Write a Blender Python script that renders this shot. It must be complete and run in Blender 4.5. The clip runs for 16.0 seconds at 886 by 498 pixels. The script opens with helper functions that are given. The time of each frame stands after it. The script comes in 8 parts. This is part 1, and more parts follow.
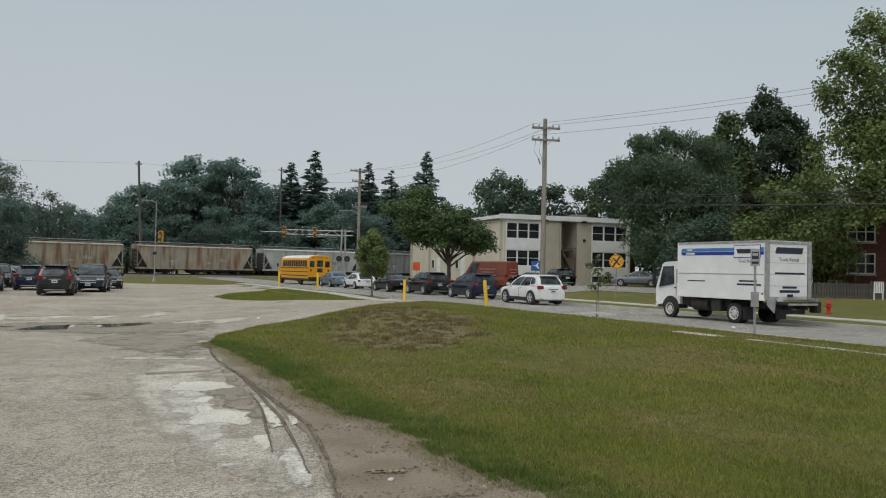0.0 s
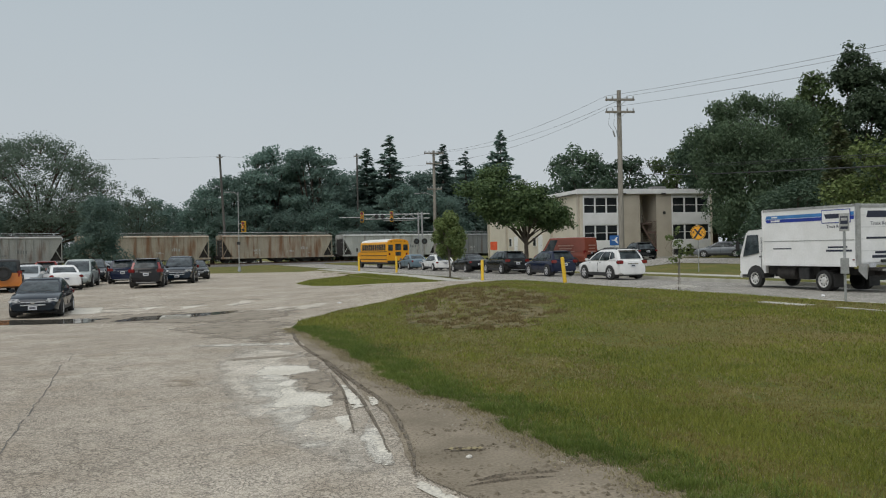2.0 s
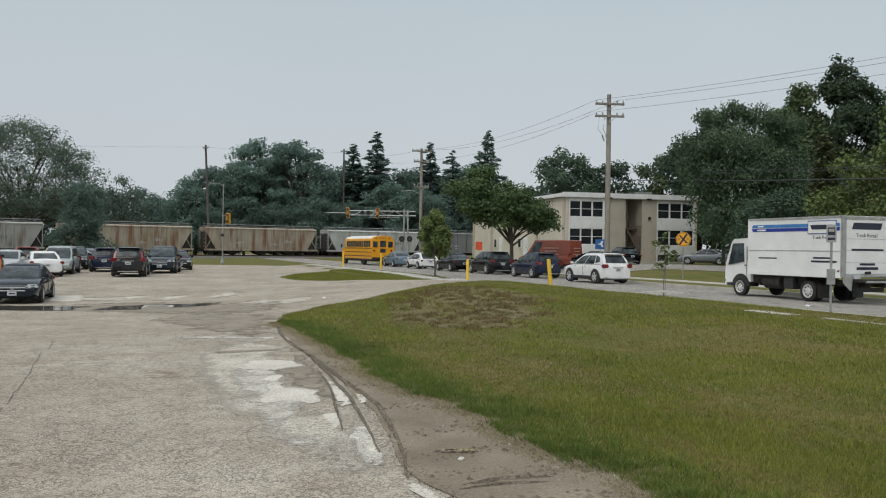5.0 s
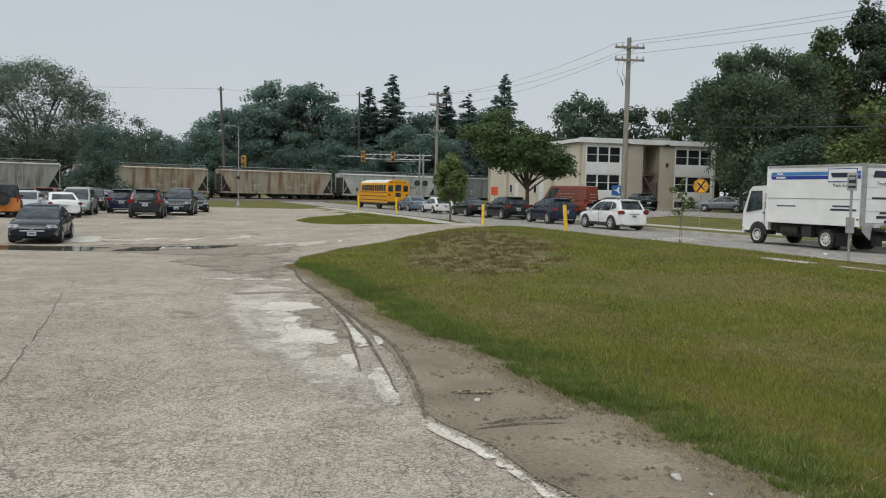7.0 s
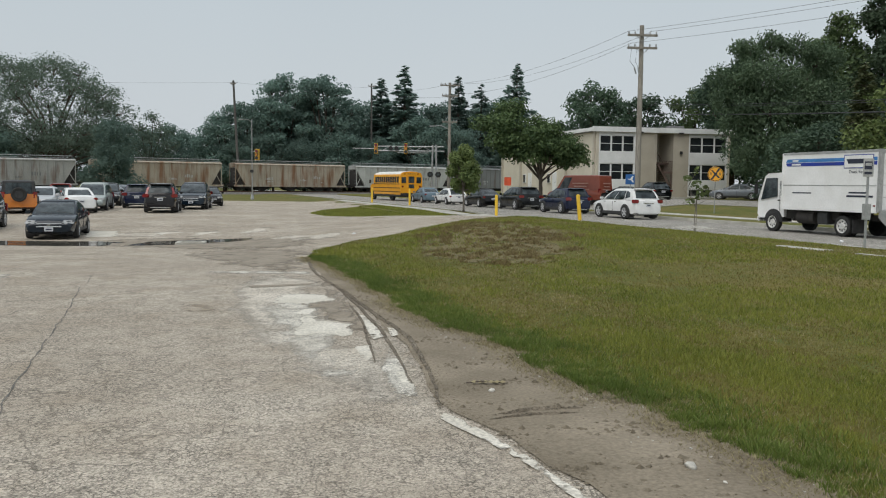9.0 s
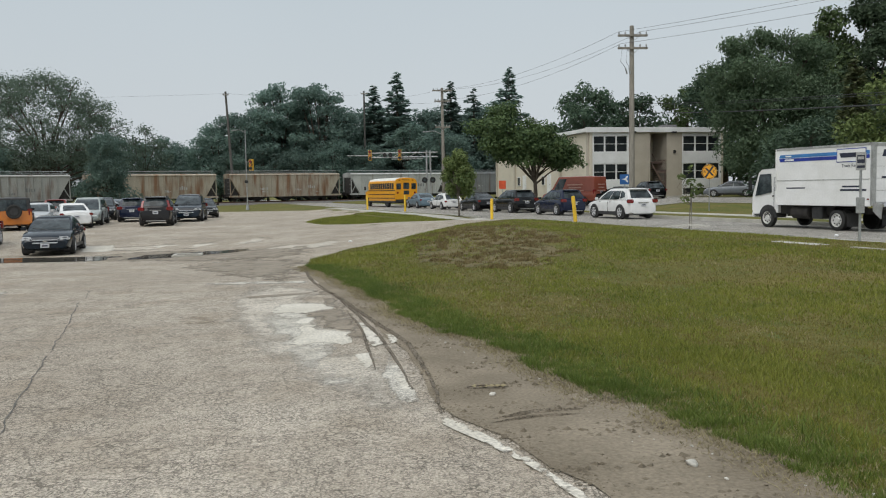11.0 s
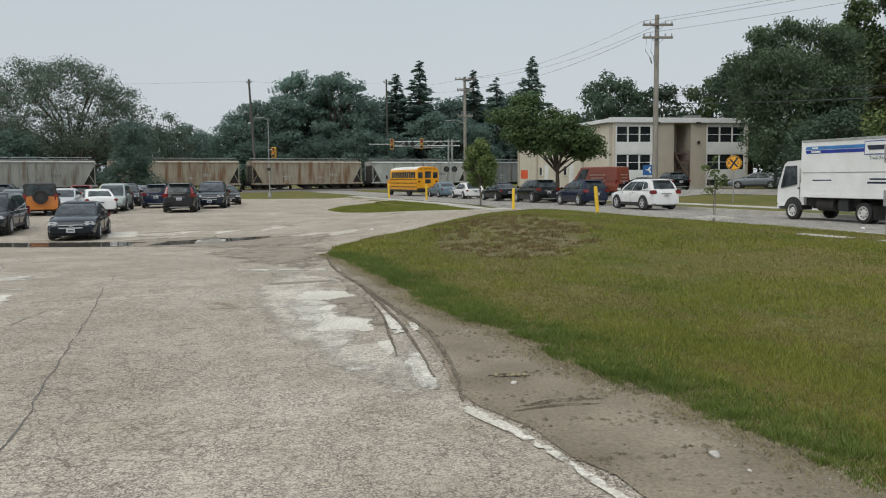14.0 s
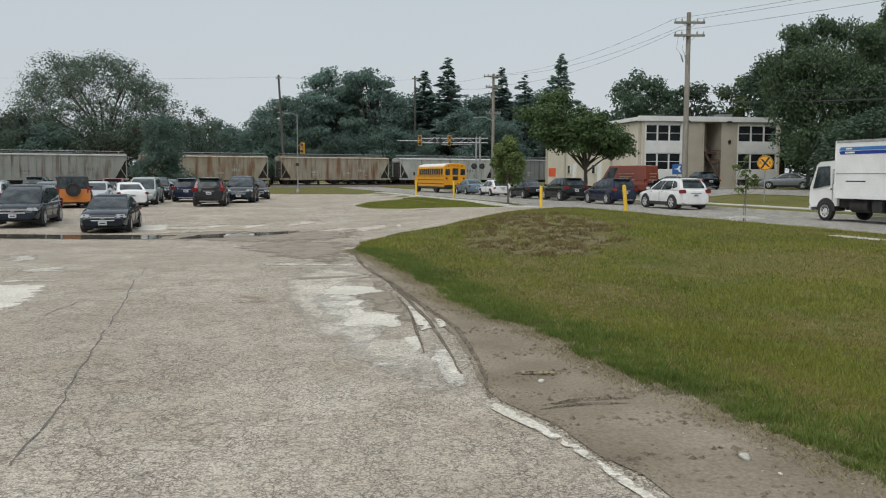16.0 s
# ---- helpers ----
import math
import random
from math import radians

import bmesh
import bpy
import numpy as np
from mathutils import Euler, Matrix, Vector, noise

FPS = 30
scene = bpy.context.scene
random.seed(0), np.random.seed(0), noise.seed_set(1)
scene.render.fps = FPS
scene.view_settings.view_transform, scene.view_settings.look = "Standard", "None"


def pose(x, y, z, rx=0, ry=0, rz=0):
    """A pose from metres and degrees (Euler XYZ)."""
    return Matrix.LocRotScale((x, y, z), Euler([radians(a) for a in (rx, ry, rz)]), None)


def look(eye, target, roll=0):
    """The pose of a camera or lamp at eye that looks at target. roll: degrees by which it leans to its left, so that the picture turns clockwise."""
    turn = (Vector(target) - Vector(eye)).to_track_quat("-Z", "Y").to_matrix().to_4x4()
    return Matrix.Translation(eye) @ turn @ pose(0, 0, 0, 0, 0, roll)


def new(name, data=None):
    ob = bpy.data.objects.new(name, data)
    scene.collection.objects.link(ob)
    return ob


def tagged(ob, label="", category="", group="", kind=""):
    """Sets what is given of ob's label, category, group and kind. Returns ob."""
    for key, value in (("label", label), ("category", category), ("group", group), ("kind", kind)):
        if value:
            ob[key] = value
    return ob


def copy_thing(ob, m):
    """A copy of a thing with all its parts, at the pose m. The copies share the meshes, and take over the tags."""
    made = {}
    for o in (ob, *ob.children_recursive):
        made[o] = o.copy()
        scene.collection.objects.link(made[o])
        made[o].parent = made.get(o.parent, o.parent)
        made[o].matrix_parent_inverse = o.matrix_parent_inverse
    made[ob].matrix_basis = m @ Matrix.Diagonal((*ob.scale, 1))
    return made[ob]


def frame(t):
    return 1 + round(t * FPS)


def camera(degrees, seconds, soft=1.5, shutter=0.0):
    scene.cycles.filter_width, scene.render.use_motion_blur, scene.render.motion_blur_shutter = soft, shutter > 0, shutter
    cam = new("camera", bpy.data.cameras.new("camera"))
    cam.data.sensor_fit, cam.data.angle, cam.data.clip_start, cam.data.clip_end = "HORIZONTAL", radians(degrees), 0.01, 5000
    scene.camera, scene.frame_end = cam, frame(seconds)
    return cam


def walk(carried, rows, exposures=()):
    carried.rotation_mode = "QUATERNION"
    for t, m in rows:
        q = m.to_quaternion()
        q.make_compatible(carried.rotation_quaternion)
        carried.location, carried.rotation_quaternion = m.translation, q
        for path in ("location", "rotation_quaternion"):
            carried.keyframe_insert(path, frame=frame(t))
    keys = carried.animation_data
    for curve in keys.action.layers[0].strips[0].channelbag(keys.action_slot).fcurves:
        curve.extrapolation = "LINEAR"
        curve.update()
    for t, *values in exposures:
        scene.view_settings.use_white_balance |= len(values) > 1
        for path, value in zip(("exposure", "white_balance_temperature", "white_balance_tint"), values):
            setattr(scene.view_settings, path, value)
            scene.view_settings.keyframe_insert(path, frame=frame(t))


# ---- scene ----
cam = camera(56.0, 16.0, soft=1.1)
EXPOSURE = 0.0
PATH = [
    (0, (0.083, -0.062, 1.878), (0.305, 1.925, 1.928), 1.2),
    (0.5, (0.072, -0.044, 1.875), (0.276, 1.945, 1.934), 0.9),
    (1, (0.07, -0.034, 1.87), (0.241, 1.958, 1.909), 1.1),
    (1.5, (0.093, -0.054, 1.872), (0.223, 1.942, 1.891), -0.2),
    (2, (0.155, -0.094, 1.871), (0.191, 1.905, 1.873), -1.1),
    (2.5, (0.196, -0.083, 1.863), (0.185, 1.917, 1.843), -0.3),
    (3, (0.212, -0.077, 1.886), (0.137, 1.922, 1.893), -1.6),
    (3.5, (0.158, -0.019, 1.888), (0.121, 1.981, 1.892), -1.2),
    (4, (0.094, 0.062, 1.884), (0.153, 2.061, 1.88), -0.5),
    (4.2, (0.071, 0.073, 1.88), (0.152, 2.071, 1.885), -0.4),
    (6.3, (0.016, -0.003, 1.842), (0.051, 1.993, 1.722), 2.3),
    (6.5, (0.009, 0.024, 1.848), (0.041, 2.019, 1.702), 2.1),
    (7, (0.003, 0.039, 1.85), (0.045, 2.034, 1.716), 1.3),
    (7.5, (-0.002, 0.039, 1.853), (0.025, 2.034, 1.711), 0.6),
    (8, (0.005, 0.024, 1.848), (0.01, 2.019, 1.708), 0.2),
    (8.5, (0.012, 0.016, 1.851), (0.02, 2.01, 1.695), 0.8),
    (11, (0.01, -0.024, 1.864), (0.027, 1.971, 1.72), -1.0),
    (11.5, (-0.026, -0.045, 1.865), (-0.013, 1.951, 1.737), -0.6),
    (12, (-0.028, -0.049, 1.864), (-0.029, 1.946, 1.733), -0.1),
    (12.5, (-0.01, -0.037, 1.856), (-0.009, 1.958, 1.722), 0.1),
    (13, (0.001, -0.037, 1.852), (-0.005, 1.958, 1.714), -0.0),
    (13.5, (-0.007, -0.037, 1.854), (-0.015, 1.957, 1.697), -0.0),
    (14, (-0.01, -0.028, 1.856), (-0.043, 1.964, 1.687), -0.5),
    (14.5, (-0.016, -0.033, 1.86), (-0.069, 1.96, 1.694), -0.4),
    (15, (-0.014, -0.02, 1.855), (-0.089, 1.972, 1.692), -0.5),
    (15.5, (-0.028, -0.015, 1.851), (-0.116, 1.976, 1.679), -0.0),
    (16, (-0.031, -0.027, 1.852), (-0.127, 1.963, 1.676), 0.1),
]
walk(cam, [(t, look(e, g, r)) for t, e, g, r in PATH], [(0, EXPOSURE - 0.12), (1.5, EXPOSURE - 0.1), (2.5, EXPOSURE - 0.08), (3.0, EXPOSURE + 0.01), (3.5, EXPOSURE - 0.1), (4.2, EXPOSURE - 0.04), (6.5, EXPOSURE + 0.03), (12, EXPOSURE + 0.07), (16, EXPOSURE + 0.07)])

# ---------------------------------------------------------------- light
SUN_EL, SUN_AZ = radians(45), radians(213)
world = bpy.data.worlds.new("overcast_sky")
scene.world = world
world.use_nodes = True
wn, wl = world.node_tree.nodes, world.node_tree.links
wn.clear()
w_out = wn.new("ShaderNodeOutputWorld")
w_bg = wn.new("ShaderNodeBackground")
w_sky = wn.new("ShaderNodeTexSky")
w_sky.sky_type = "NISHITA"
w_sky.sun_disc = False
w_sky.sun_elevation, w_sky.sun_rotation = SUN_EL, SUN_AZ
w_sky.dust_density, w_sky.air_density = 6.0, 1.5
w_tc = wn.new("ShaderNodeTexCoord")
w_sep = wn.new("ShaderNodeSeparateXYZ")
w_ramp = wn.new("ShaderNodeValToRGB")
w_ramp.color_ramp.elements[0].position, w_ramp.color_ramp.elements[0].color = 0.0, (0.695, 0.745, 0.785, 1)
w_ramp.color_ramp.elements[1].position, w_ramp.color_ramp.elements[1].color = 0.8, (0.86, 0.93, 1.0, 1)
w_e = w_ramp.color_ramp.elements.new(0.3)
w_e.color = (0.58, 0.66, 0.715, 1)
w_noise = wn.new("ShaderNodeTexNoise")
w_noise.inputs["Scale"].default_value = 1.6
w_noise.inputs["Detail"].default_value = 3
w_cloud = wn.new("ShaderNodeMix")
w_cloud.data_type, w_cloud.blend_type = "RGBA", "MULTIPLY"
w_cloud.inputs[0].default_value = 0.12
w_veil = wn.new("ShaderNodeBackground")
w_add = wn.new("ShaderNodeAddShader")
wl.new(w_tc.outputs["Generated"], w_sep.inputs[0])
wl.new(w_tc.outputs["Generated"], w_noise.inputs["Vector"])
wl.new(w_sep.outputs["Z"], w_ramp.inputs[0])
wl.new(w_ramp.outputs[0], w_cloud.inputs[6])
wl.new(w_noise.outputs[0], w_cloud.inputs[7])
wl.new(w_sky.outputs[0], w_bg.inputs[0])
w_bg.inputs[1].default_value = 0.008
wl.new(w_cloud.outputs[2], w_veil.inputs[0])
w_veil.inputs[1].default_value = 0.85
wl.new(w_bg.outputs[0], w_add.inputs[0])
wl.new(w_veil.outputs[0], w_add.inputs[1])
wl.new(w_add.outputs[0], w_out.inputs[0])

sun_data = bpy.data.lights.new("sun", "SUN")
sun_data.energy, sun_data.angle, sun_data.color = 1.6, radians(60), (1.0, 0.97, 0.92)
sun = new("sun", sun_data)
sun.matrix_world = look((math.sin(SUN_AZ) * 60, math.cos(SUN_AZ) * 60, 100), (0, 0, 0))

# ---------------------------------------------------------------- materials
def mat(name, c1, c2=None, scale=3.0, rough=0.8, metal=0.0, bump=0.0, fine=None, spec=0.5, coat=0.0, rand=0.0, stretch=(1, 1, 1), grain=0.25):
    """A surface with a broad mottling from c1 to c2, a fine grain, bump, and a little variety from piece to piece."""
    m = bpy.data.materials.new(name)
    m.use_nodes = True
    n, l = m.node_tree.nodes, m.node_tree.links
    b = n["Principled BSDF"]
    b.inputs["Roughness"].default_value = rough
    b.inputs["Metallic"].default_value = metal
    b.inputs["Specular IOR Level"].default_value = spec
    b.inputs["Coat Weight"].default_value = coat
    b.inputs["Coat Roughness"].default_value = 0.06
    c2 = c2 or tuple(v * 0.75 for v in c1)
    fine = fine or scale * 12
    tc = n.new("ShaderNodeTexCoord")
    mp = n.new("ShaderNodeMapping")
    mp.inputs["Scale"].default_value = stretch
    l.new(tc.outputs["Object"], mp.inputs[0])
    n1 = n.new("ShaderNodeTexNoise")
    n1.inputs["Scale"].default_value, n1.inputs["Detail"].default_value = scale, 5
    n2 = n.new("ShaderNodeTexNoise")
    n2.inputs["Scale"].default_value, n2.inputs["Detail"].default_value = fine, 3
    for q in (n1, n2):
        l.new(mp.outputs[0], q.inputs["Vector"])
    r1 = n.new("ShaderNodeMapRange")
    r1.inputs[1].default_value, r1.inputs[2].default_value = 0.35, 0.65
    l.new(n1.outputs[0], r1.inputs[0])
    mx = n.new("ShaderNodeMix")
    mx.data_type = "RGBA"
    mx.inputs[6].default_value, mx.inputs[7].default_value = (*c1, 1), (*c2, 1)
    l.new(r1.outputs[0], mx.inputs[0])
    hs = n.new("ShaderNodeHueSaturation")
    r2 = n.new("ShaderNodeMapRange")
    r2.inputs[1].default_value, r2.inputs[2].default_value = 0.3, 0.7
    r2.inputs[3].default_value, r2.inputs[4].default_value = 1 - grain, 1 + grain
    l.new(n2.outputs[0], r2.inputs[0])
    l.new(r2.outputs[0], hs.inputs["Value"])
    l.new(mx.outputs[2], hs.inputs["Color"])
    col = hs.outputs[0]
    if rand:
        oi = n.new("ShaderNodeObjectInfo")
        r3 = n.new("ShaderNodeMapRange")
        r3.inputs[3].default_value, r3.inputs[4].default_value = 1 - rand, 1 + rand
        l.new(oi.outputs["Random"], r3.inputs[0])
        h2 = n.new("ShaderNodeHueSaturation")
        l.new(r3.outputs[0], h2.inputs["Value"])
        l.new(col, h2.inputs["Color"])
        col = h2.outputs[0]
    l.new(col, b.inputs["Base Color"])
    if bump:
        bp = n.new("ShaderNodeBump")
        bp.inputs["Strength"].default_value = bump
        bp.inputs["Distance"].default_value = 0.02
        l.new(n2.outputs[0], bp.inputs["Height"])
        l.new(bp.outputs[0], b.inputs["Normal"])
    return m


def foliage(name, c1, c2, vary=0.45, through_light=0.25):
    """Leaves: each island of the mesh has its own shade between c1 and c2, with some light passing through."""
    m = bpy.data.materials.new(name)
    m.use_nodes = True
    n, l = m.node_tree.nodes, m.node_tree.links
    b = n["Principled BSDF"]
    b.inputs["Roughness"].default_value = 0.65
    b.inputs["Specular IOR Level"].default_value = 0.3
    g = n.new("ShaderNodeNewGeometry")
    tc = n.new("ShaderNodeTexCoord")
    oi = n.new("ShaderNodeObjectInfo")
    nz = n.new("ShaderNodeTexNoise")
    nz.inputs["Scale"].default_value = 0.55
    nz.inputs["Detail"].default_value, nz.inputs["Roughness"].default_value = 4, 0.65
    l.new(tc.outputs["Object"], nz.inputs["Vector"])
    ad = n.new("ShaderNodeMath")
    ad.operation = "MULTIPLY_ADD"
    ad.inputs[1].default_value = 0.6
    l.new(g.outputs["Random Per Island"], ad.inputs[0])
    l.new(nz.outputs[0], ad.inputs[2])
    r0 = n.new("ShaderNodeMapRange")
    r0.inputs[1].default_value, r0.inputs[2].default_value = 0.35, 1.1
    l.new(ad.outputs[0], r0.inputs[0])
    mx = n.new("ShaderNodeMix")
    mx.data_type = "RGBA"
    mx.inputs[6].default_value, mx.inputs[7].default_value = (*c1, 1), (*c2, 1)
    l.new(r0.outputs[0], mx.inputs[0])
    r3 = n.new("ShaderNodeMapRange")
    r3.inputs[3].default_value, r3.inputs[4].default_value = 1 - vary * 0.5, 1 + vary * 0.5
    l.new(oi.outputs["Random"], r3.inputs[0])
    hs = n.new("ShaderNodeHueSaturation")
    l.new(r3.outputs[0], hs.inputs["Value"])
    l.new(mx.outputs[2], hs.inputs["Color"])
    l.new(hs.outputs[0], b.inputs["Base Color"])
    tr = n.new("ShaderNodeBsdfTranslucent")
    l.new(hs.outputs[0], tr.inputs["Color"])
    ms = n.new("ShaderNodeMixShader")
    ms.inputs[0].default_value = through_light
    l.new(b.outputs[0], ms.inputs[1])
    l.new(tr.outputs[0], ms.inputs[2])
    l.new(ms.outputs[0], n["Material Output"].inputs[0])
    return m


def paved(name, c1, c2, dirt, crack=0.5, cells=1.6, rough=0.85, wet=0.0):
    """Old asphalt or concrete: broad stains, pale and brown dust, aggregate, a net of fine dark cracks."""
    m = mat(name, c1, c2, 0.35, rough, bump=1.0, fine=60, grain=0.4, spec=0.06)
    n, l = m.node_tree.nodes, m.node_tree.links
    b = n["Principled BSDF"]
    old = b.inputs["Base Color"].links[0].from_socket
    tc = n.new("ShaderNodeTexCoord")
    wob = n.new("ShaderNodeTexNoise")
    wob.inputs["Scale"].default_value, wob.inputs["Detail"].default_value = 2.5, 4
    l.new(tc.outputs["Object"], wob.inputs["Vector"])
    ad = n.new("ShaderNodeVectorMath")
    ad.operation = "MULTIPLY_ADD"
    ad.inputs[1].default_value = (0.5, 0.5, 0.5)
    l.new(wob.outputs["Color"], ad.inputs[0])
    l.new(tc.outputs["Object"], ad.inputs[2])
    vo = n.new("ShaderNodeTexVoronoi")
    vo.feature = "DISTANCE_TO_EDGE"
    vo.inputs["Scale"].default_value = cells
    l.new(ad.outputs[0], vo.inputs["Vector"])
    rr = n.new("ShaderNodeMapRange")
    rr.inputs[1].default_value, rr.inputs[2].default_value = 0.0, 0.035
    rr.inputs[3].default_value, rr.inputs[4].default_value = crack, 0.0
    l.new(vo.outputs["Distance"], rr.inputs[0])
    big = n.new("ShaderNodeTexNoise")
    big.inputs["Scale"].default_value, big.inputs["Detail"].default_value = 0.5, 3
    l.new(tc.outputs["Object"], big.inputs["Vector"])
    r4 = n.new("ShaderNodeMapRange")
    r4.inputs[1].default_value, r4.inputs[2].default_value = 0.42, 0.6
    l.new(big.outputs[0], r4.inputs[0])
    mu = n.new("ShaderNodeMath")
    mu.operation = "MULTIPLY"
    l.new(rr.outputs[0], mu.inputs[0])
    l.new(r4.outputs[0], mu.inputs[1])
    d2 = n.new("ShaderNodeTexNoise")
    d2.inputs["Scale"].default_value, d2.inputs["Detail"].default_value = 1.1, 6
    l.new(tc.outputs["Object"], d2.inputs["Vector"])
    r5 = n.new("ShaderNodeMapRange")
    r5.inputs[1].default_value, r5.inputs[2].default_value, r5.inputs[4].default_value = 0.48, 0.7, 0.8
    l.new(d2.outputs[0], r5.inputs[0])
    m1 = n.new("ShaderNodeMix")
    m1.data_type = "RGBA"
    m1.inputs[7].default_value = (*dirt, 1)
    l.new(r5.outputs[0], m1.inputs[0])
    l.new(old, m1.inputs[6])
    # dark chips of aggregate
    ch = n.new("ShaderNodeTexNoise")
    ch.inputs["Scale"].default_value, ch.inputs["Detail"].default_value, ch.inputs["Roughness"].default_value = 13, 4, 0.6
    l.new(tc.outputs["Object"], ch.inputs["Vector"])
    cs_ = n.new("ShaderNodeMath")
    cs_.operation = "SUBTRACT"
    cs_.inputs[1].default_value = 0.5
    l.new(ch.outputs[0], cs_.inputs[0])
    ca_ = n.new("ShaderNodeMath")
    ca_.operation = "ABSOLUTE"
    l.new(cs_.outputs[0], ca_.inputs[0])
    r6 = n.new("ShaderNodeMapRange")
    r6.inputs[1].default_value, r6.inputs[2].default_value = 0.004, 0.045
    r6.inputs[3].default_value, r6.inputs[4].default_value = 0.4, 1.08
    l.new(ca_.outputs[0], r6.inputs[0])
    mm = n.new("ShaderNodeMix")
    mm.data_type, mm.blend_type = "RGBA", "MULTIPLY"
    mm.inputs[0].default_value = 0.7
    l.new(m1.outputs[2], mm.inputs[6])
    l.new(r6.outputs[0], mm.inputs[7])
    v2 = n.new("ShaderNodeTexVoronoi")
    v2.feature = "DISTANCE_TO_EDGE"
    v2.inputs["Scale"].default_value = cells * 6.5
    l.new(ad.outputs[0], v2.inputs["Vector"])
    r7 = n.new("ShaderNodeMapRange")
    r7.inputs[1].default_value, r7.inputs[2].default_value = 0.0, 0.09
    r7.inputs[3].default_value, r7.inputs[4].default_value = crack * 1.15, 0.0
    l.new(v2.outputs["Distance"], r7.inputs[0])
    f2 = n.new("ShaderNodeTexNoise")
    f2.inputs["Scale"].default_value, f2.inputs["Detail"].default_value = 3.0, 4
    l.new(tc.outputs["Object"], f2.inputs["Vector"])
    r8 = n.new("ShaderNodeMapRange")
    r8.inputs[1].default_value, r8.inputs[2].default_value = 0.36, 0.56
    l.new(f2.outputs[0], r8.inputs[0])
    mu2 = n.new("ShaderNodeMath")
    mu2.operation = "MULTIPLY"
    l.new(r7.outputs[0], mu2.inputs[0])
    l.new(r8.outputs[0], mu2.inputs[1])
    mxx = n.new("ShaderNodeMath")
    mxx.operation = "MAXIMUM"
    l.new(mu.outputs[0], mxx.inputs[0])
    l.new(mu2.outputs[0], mxx.inputs[1])
    m2 = n.new("ShaderNodeMix")
    m2.data_type = "RGBA"
    m2.inputs[7].default_value = (0.07, 0.065, 0.055, 1)
    l.new(mxx.outputs[0], m2.inputs[0])
    l.new(mm.outputs[2], m2.inputs[6])
    l.new(m2.outputs[2], b.inputs["Base Color"])
    return m


def ragged(m, scale, lo, hi):
    """Wears holes into a thin film, so that what lies below shows through."""
    n, l = m.node_tree.nodes, m.node_tree.links
    tc = n.new("ShaderNodeTexCoord")
    mp = n.new("ShaderNodeMapping")
    mp.inputs["Rotation"].default_value = (0, 0, 0.25)
    mp.inputs["Scale"].default_value = (1.0, 0.8, 1.0)
    l.new(tc.outputs["Object"], mp.inputs[0])
    nz = n.new("ShaderNodeTexNoise")
    nz.inputs["Scale"].default_value, nz.inputs["Detail"].default_value, nz.inputs["Roughness"].default_value = scale, 7, 0.65
    l.new(mp.outputs[0], nz.inputs["Vector"])
    at_ = n.new("ShaderNodeAttribute")
    at_.attribute_name = "frayed"
    ad_ = n.new("ShaderNodeMath")
    ad_.operation = "MULTIPLY_ADD"
    ad_.inputs[1].default_value = 0.32
    l.new(at_.outputs["Fac"], ad_.inputs[0])
    l.new(nz.outputs[0], ad_.inputs[2])
    r = n.new("ShaderNodeMapRange")
    r.inputs[1].default_value, r.inputs[2].default_value = lo, hi
    l.new(ad_.outputs[0], r.inputs[0])
    t = n.new("ShaderNodeBsdfTransparent")
    ms = n.new("ShaderNodeMixShader")
    l.new(r.outputs[0], ms.inputs[0])
    l.new(n["Principled BSDF"].outputs[0], ms.inputs[1])
    l.new(t.outputs[0], ms.inputs[2])
    l.new(ms.outputs[0], n["Material Output"].inputs[0])
    return m


def turf(name):
    """Mown lawn: green with yellow-olive and straw patches."""
    m = mat(name, (0.098, 0.106, 0.027), (0.15, 0.126, 0.045), 0.22, 0.95, bump=0.8, fine=14, spec=0.15, grain=0.4)
    n, l = m.node_tree.nodes, m.node_tree.links
    b = n["Principled BSDF"]
    old = b.inputs["Base Color"].links[0].from_socket
    tc = n.new("ShaderNodeTexCoord")
    d2 = n.new("ShaderNodeTexNoise")
    d2.inputs["Scale"].default_value, d2.inputs["Detail"].default_value = 1.3, 5
    l.new(tc.outputs["Object"], d2.inputs["Vector"])
    r5 = n.new("ShaderNodeMapRange")
    r5.inputs[1].default_value, r5.inputs[2].default_value, r5.inputs[4].default_value = 0.45, 0.7, 0.7
    l.new(d2.outputs[0], r5.inputs[0])
    m1 = n.new("ShaderNodeMix")
    m1.data_type = "RGBA"
    m1.inputs[7].default_value = (0.075, 0.105, 0.025, 1)
    l.new(r5.outputs[0], m1.inputs[0])
    l.new(old, m1.inputs[6])
    # long faint mowing lanes
    mp = n.new("ShaderNodeMapping")
    mp.inputs["Rotation"].default_value = (0, 0, -0.333)
    mp.inputs["Scale"].default_value = (1.0, 0.09, 1.0)
    l.new(tc.outputs["Object"], mp.inputs[0])
    ln = n.new("ShaderNodeTexNoise")
    ln.inputs["Scale"].default_value, ln.inputs["Detail"].default_value = 1.1, 3
    l.new(mp.outputs[0], ln.inputs["Vector"])
    r6 = n.new("ShaderNodeMapRange")
    r6.inputs[1].default_value, r6.inputs[2].default_value, r6.inputs[4].default_value = 0.45, 0.62, 0.55
    l.new(ln.outputs[0], r6.inputs[0])
    m3 = n.new("ShaderNodeMix")
    m3.data_type = "RGBA"
    m3.inputs[7].default_value = (0.145, 0.13, 0.036, 1)
    l.new(r6.outputs[0], m3.inputs[0])
    l.new(m1.outputs[2], m3.inputs[6])
    l.new(m3.outputs[2], b.inputs["Base Color"])
    return m


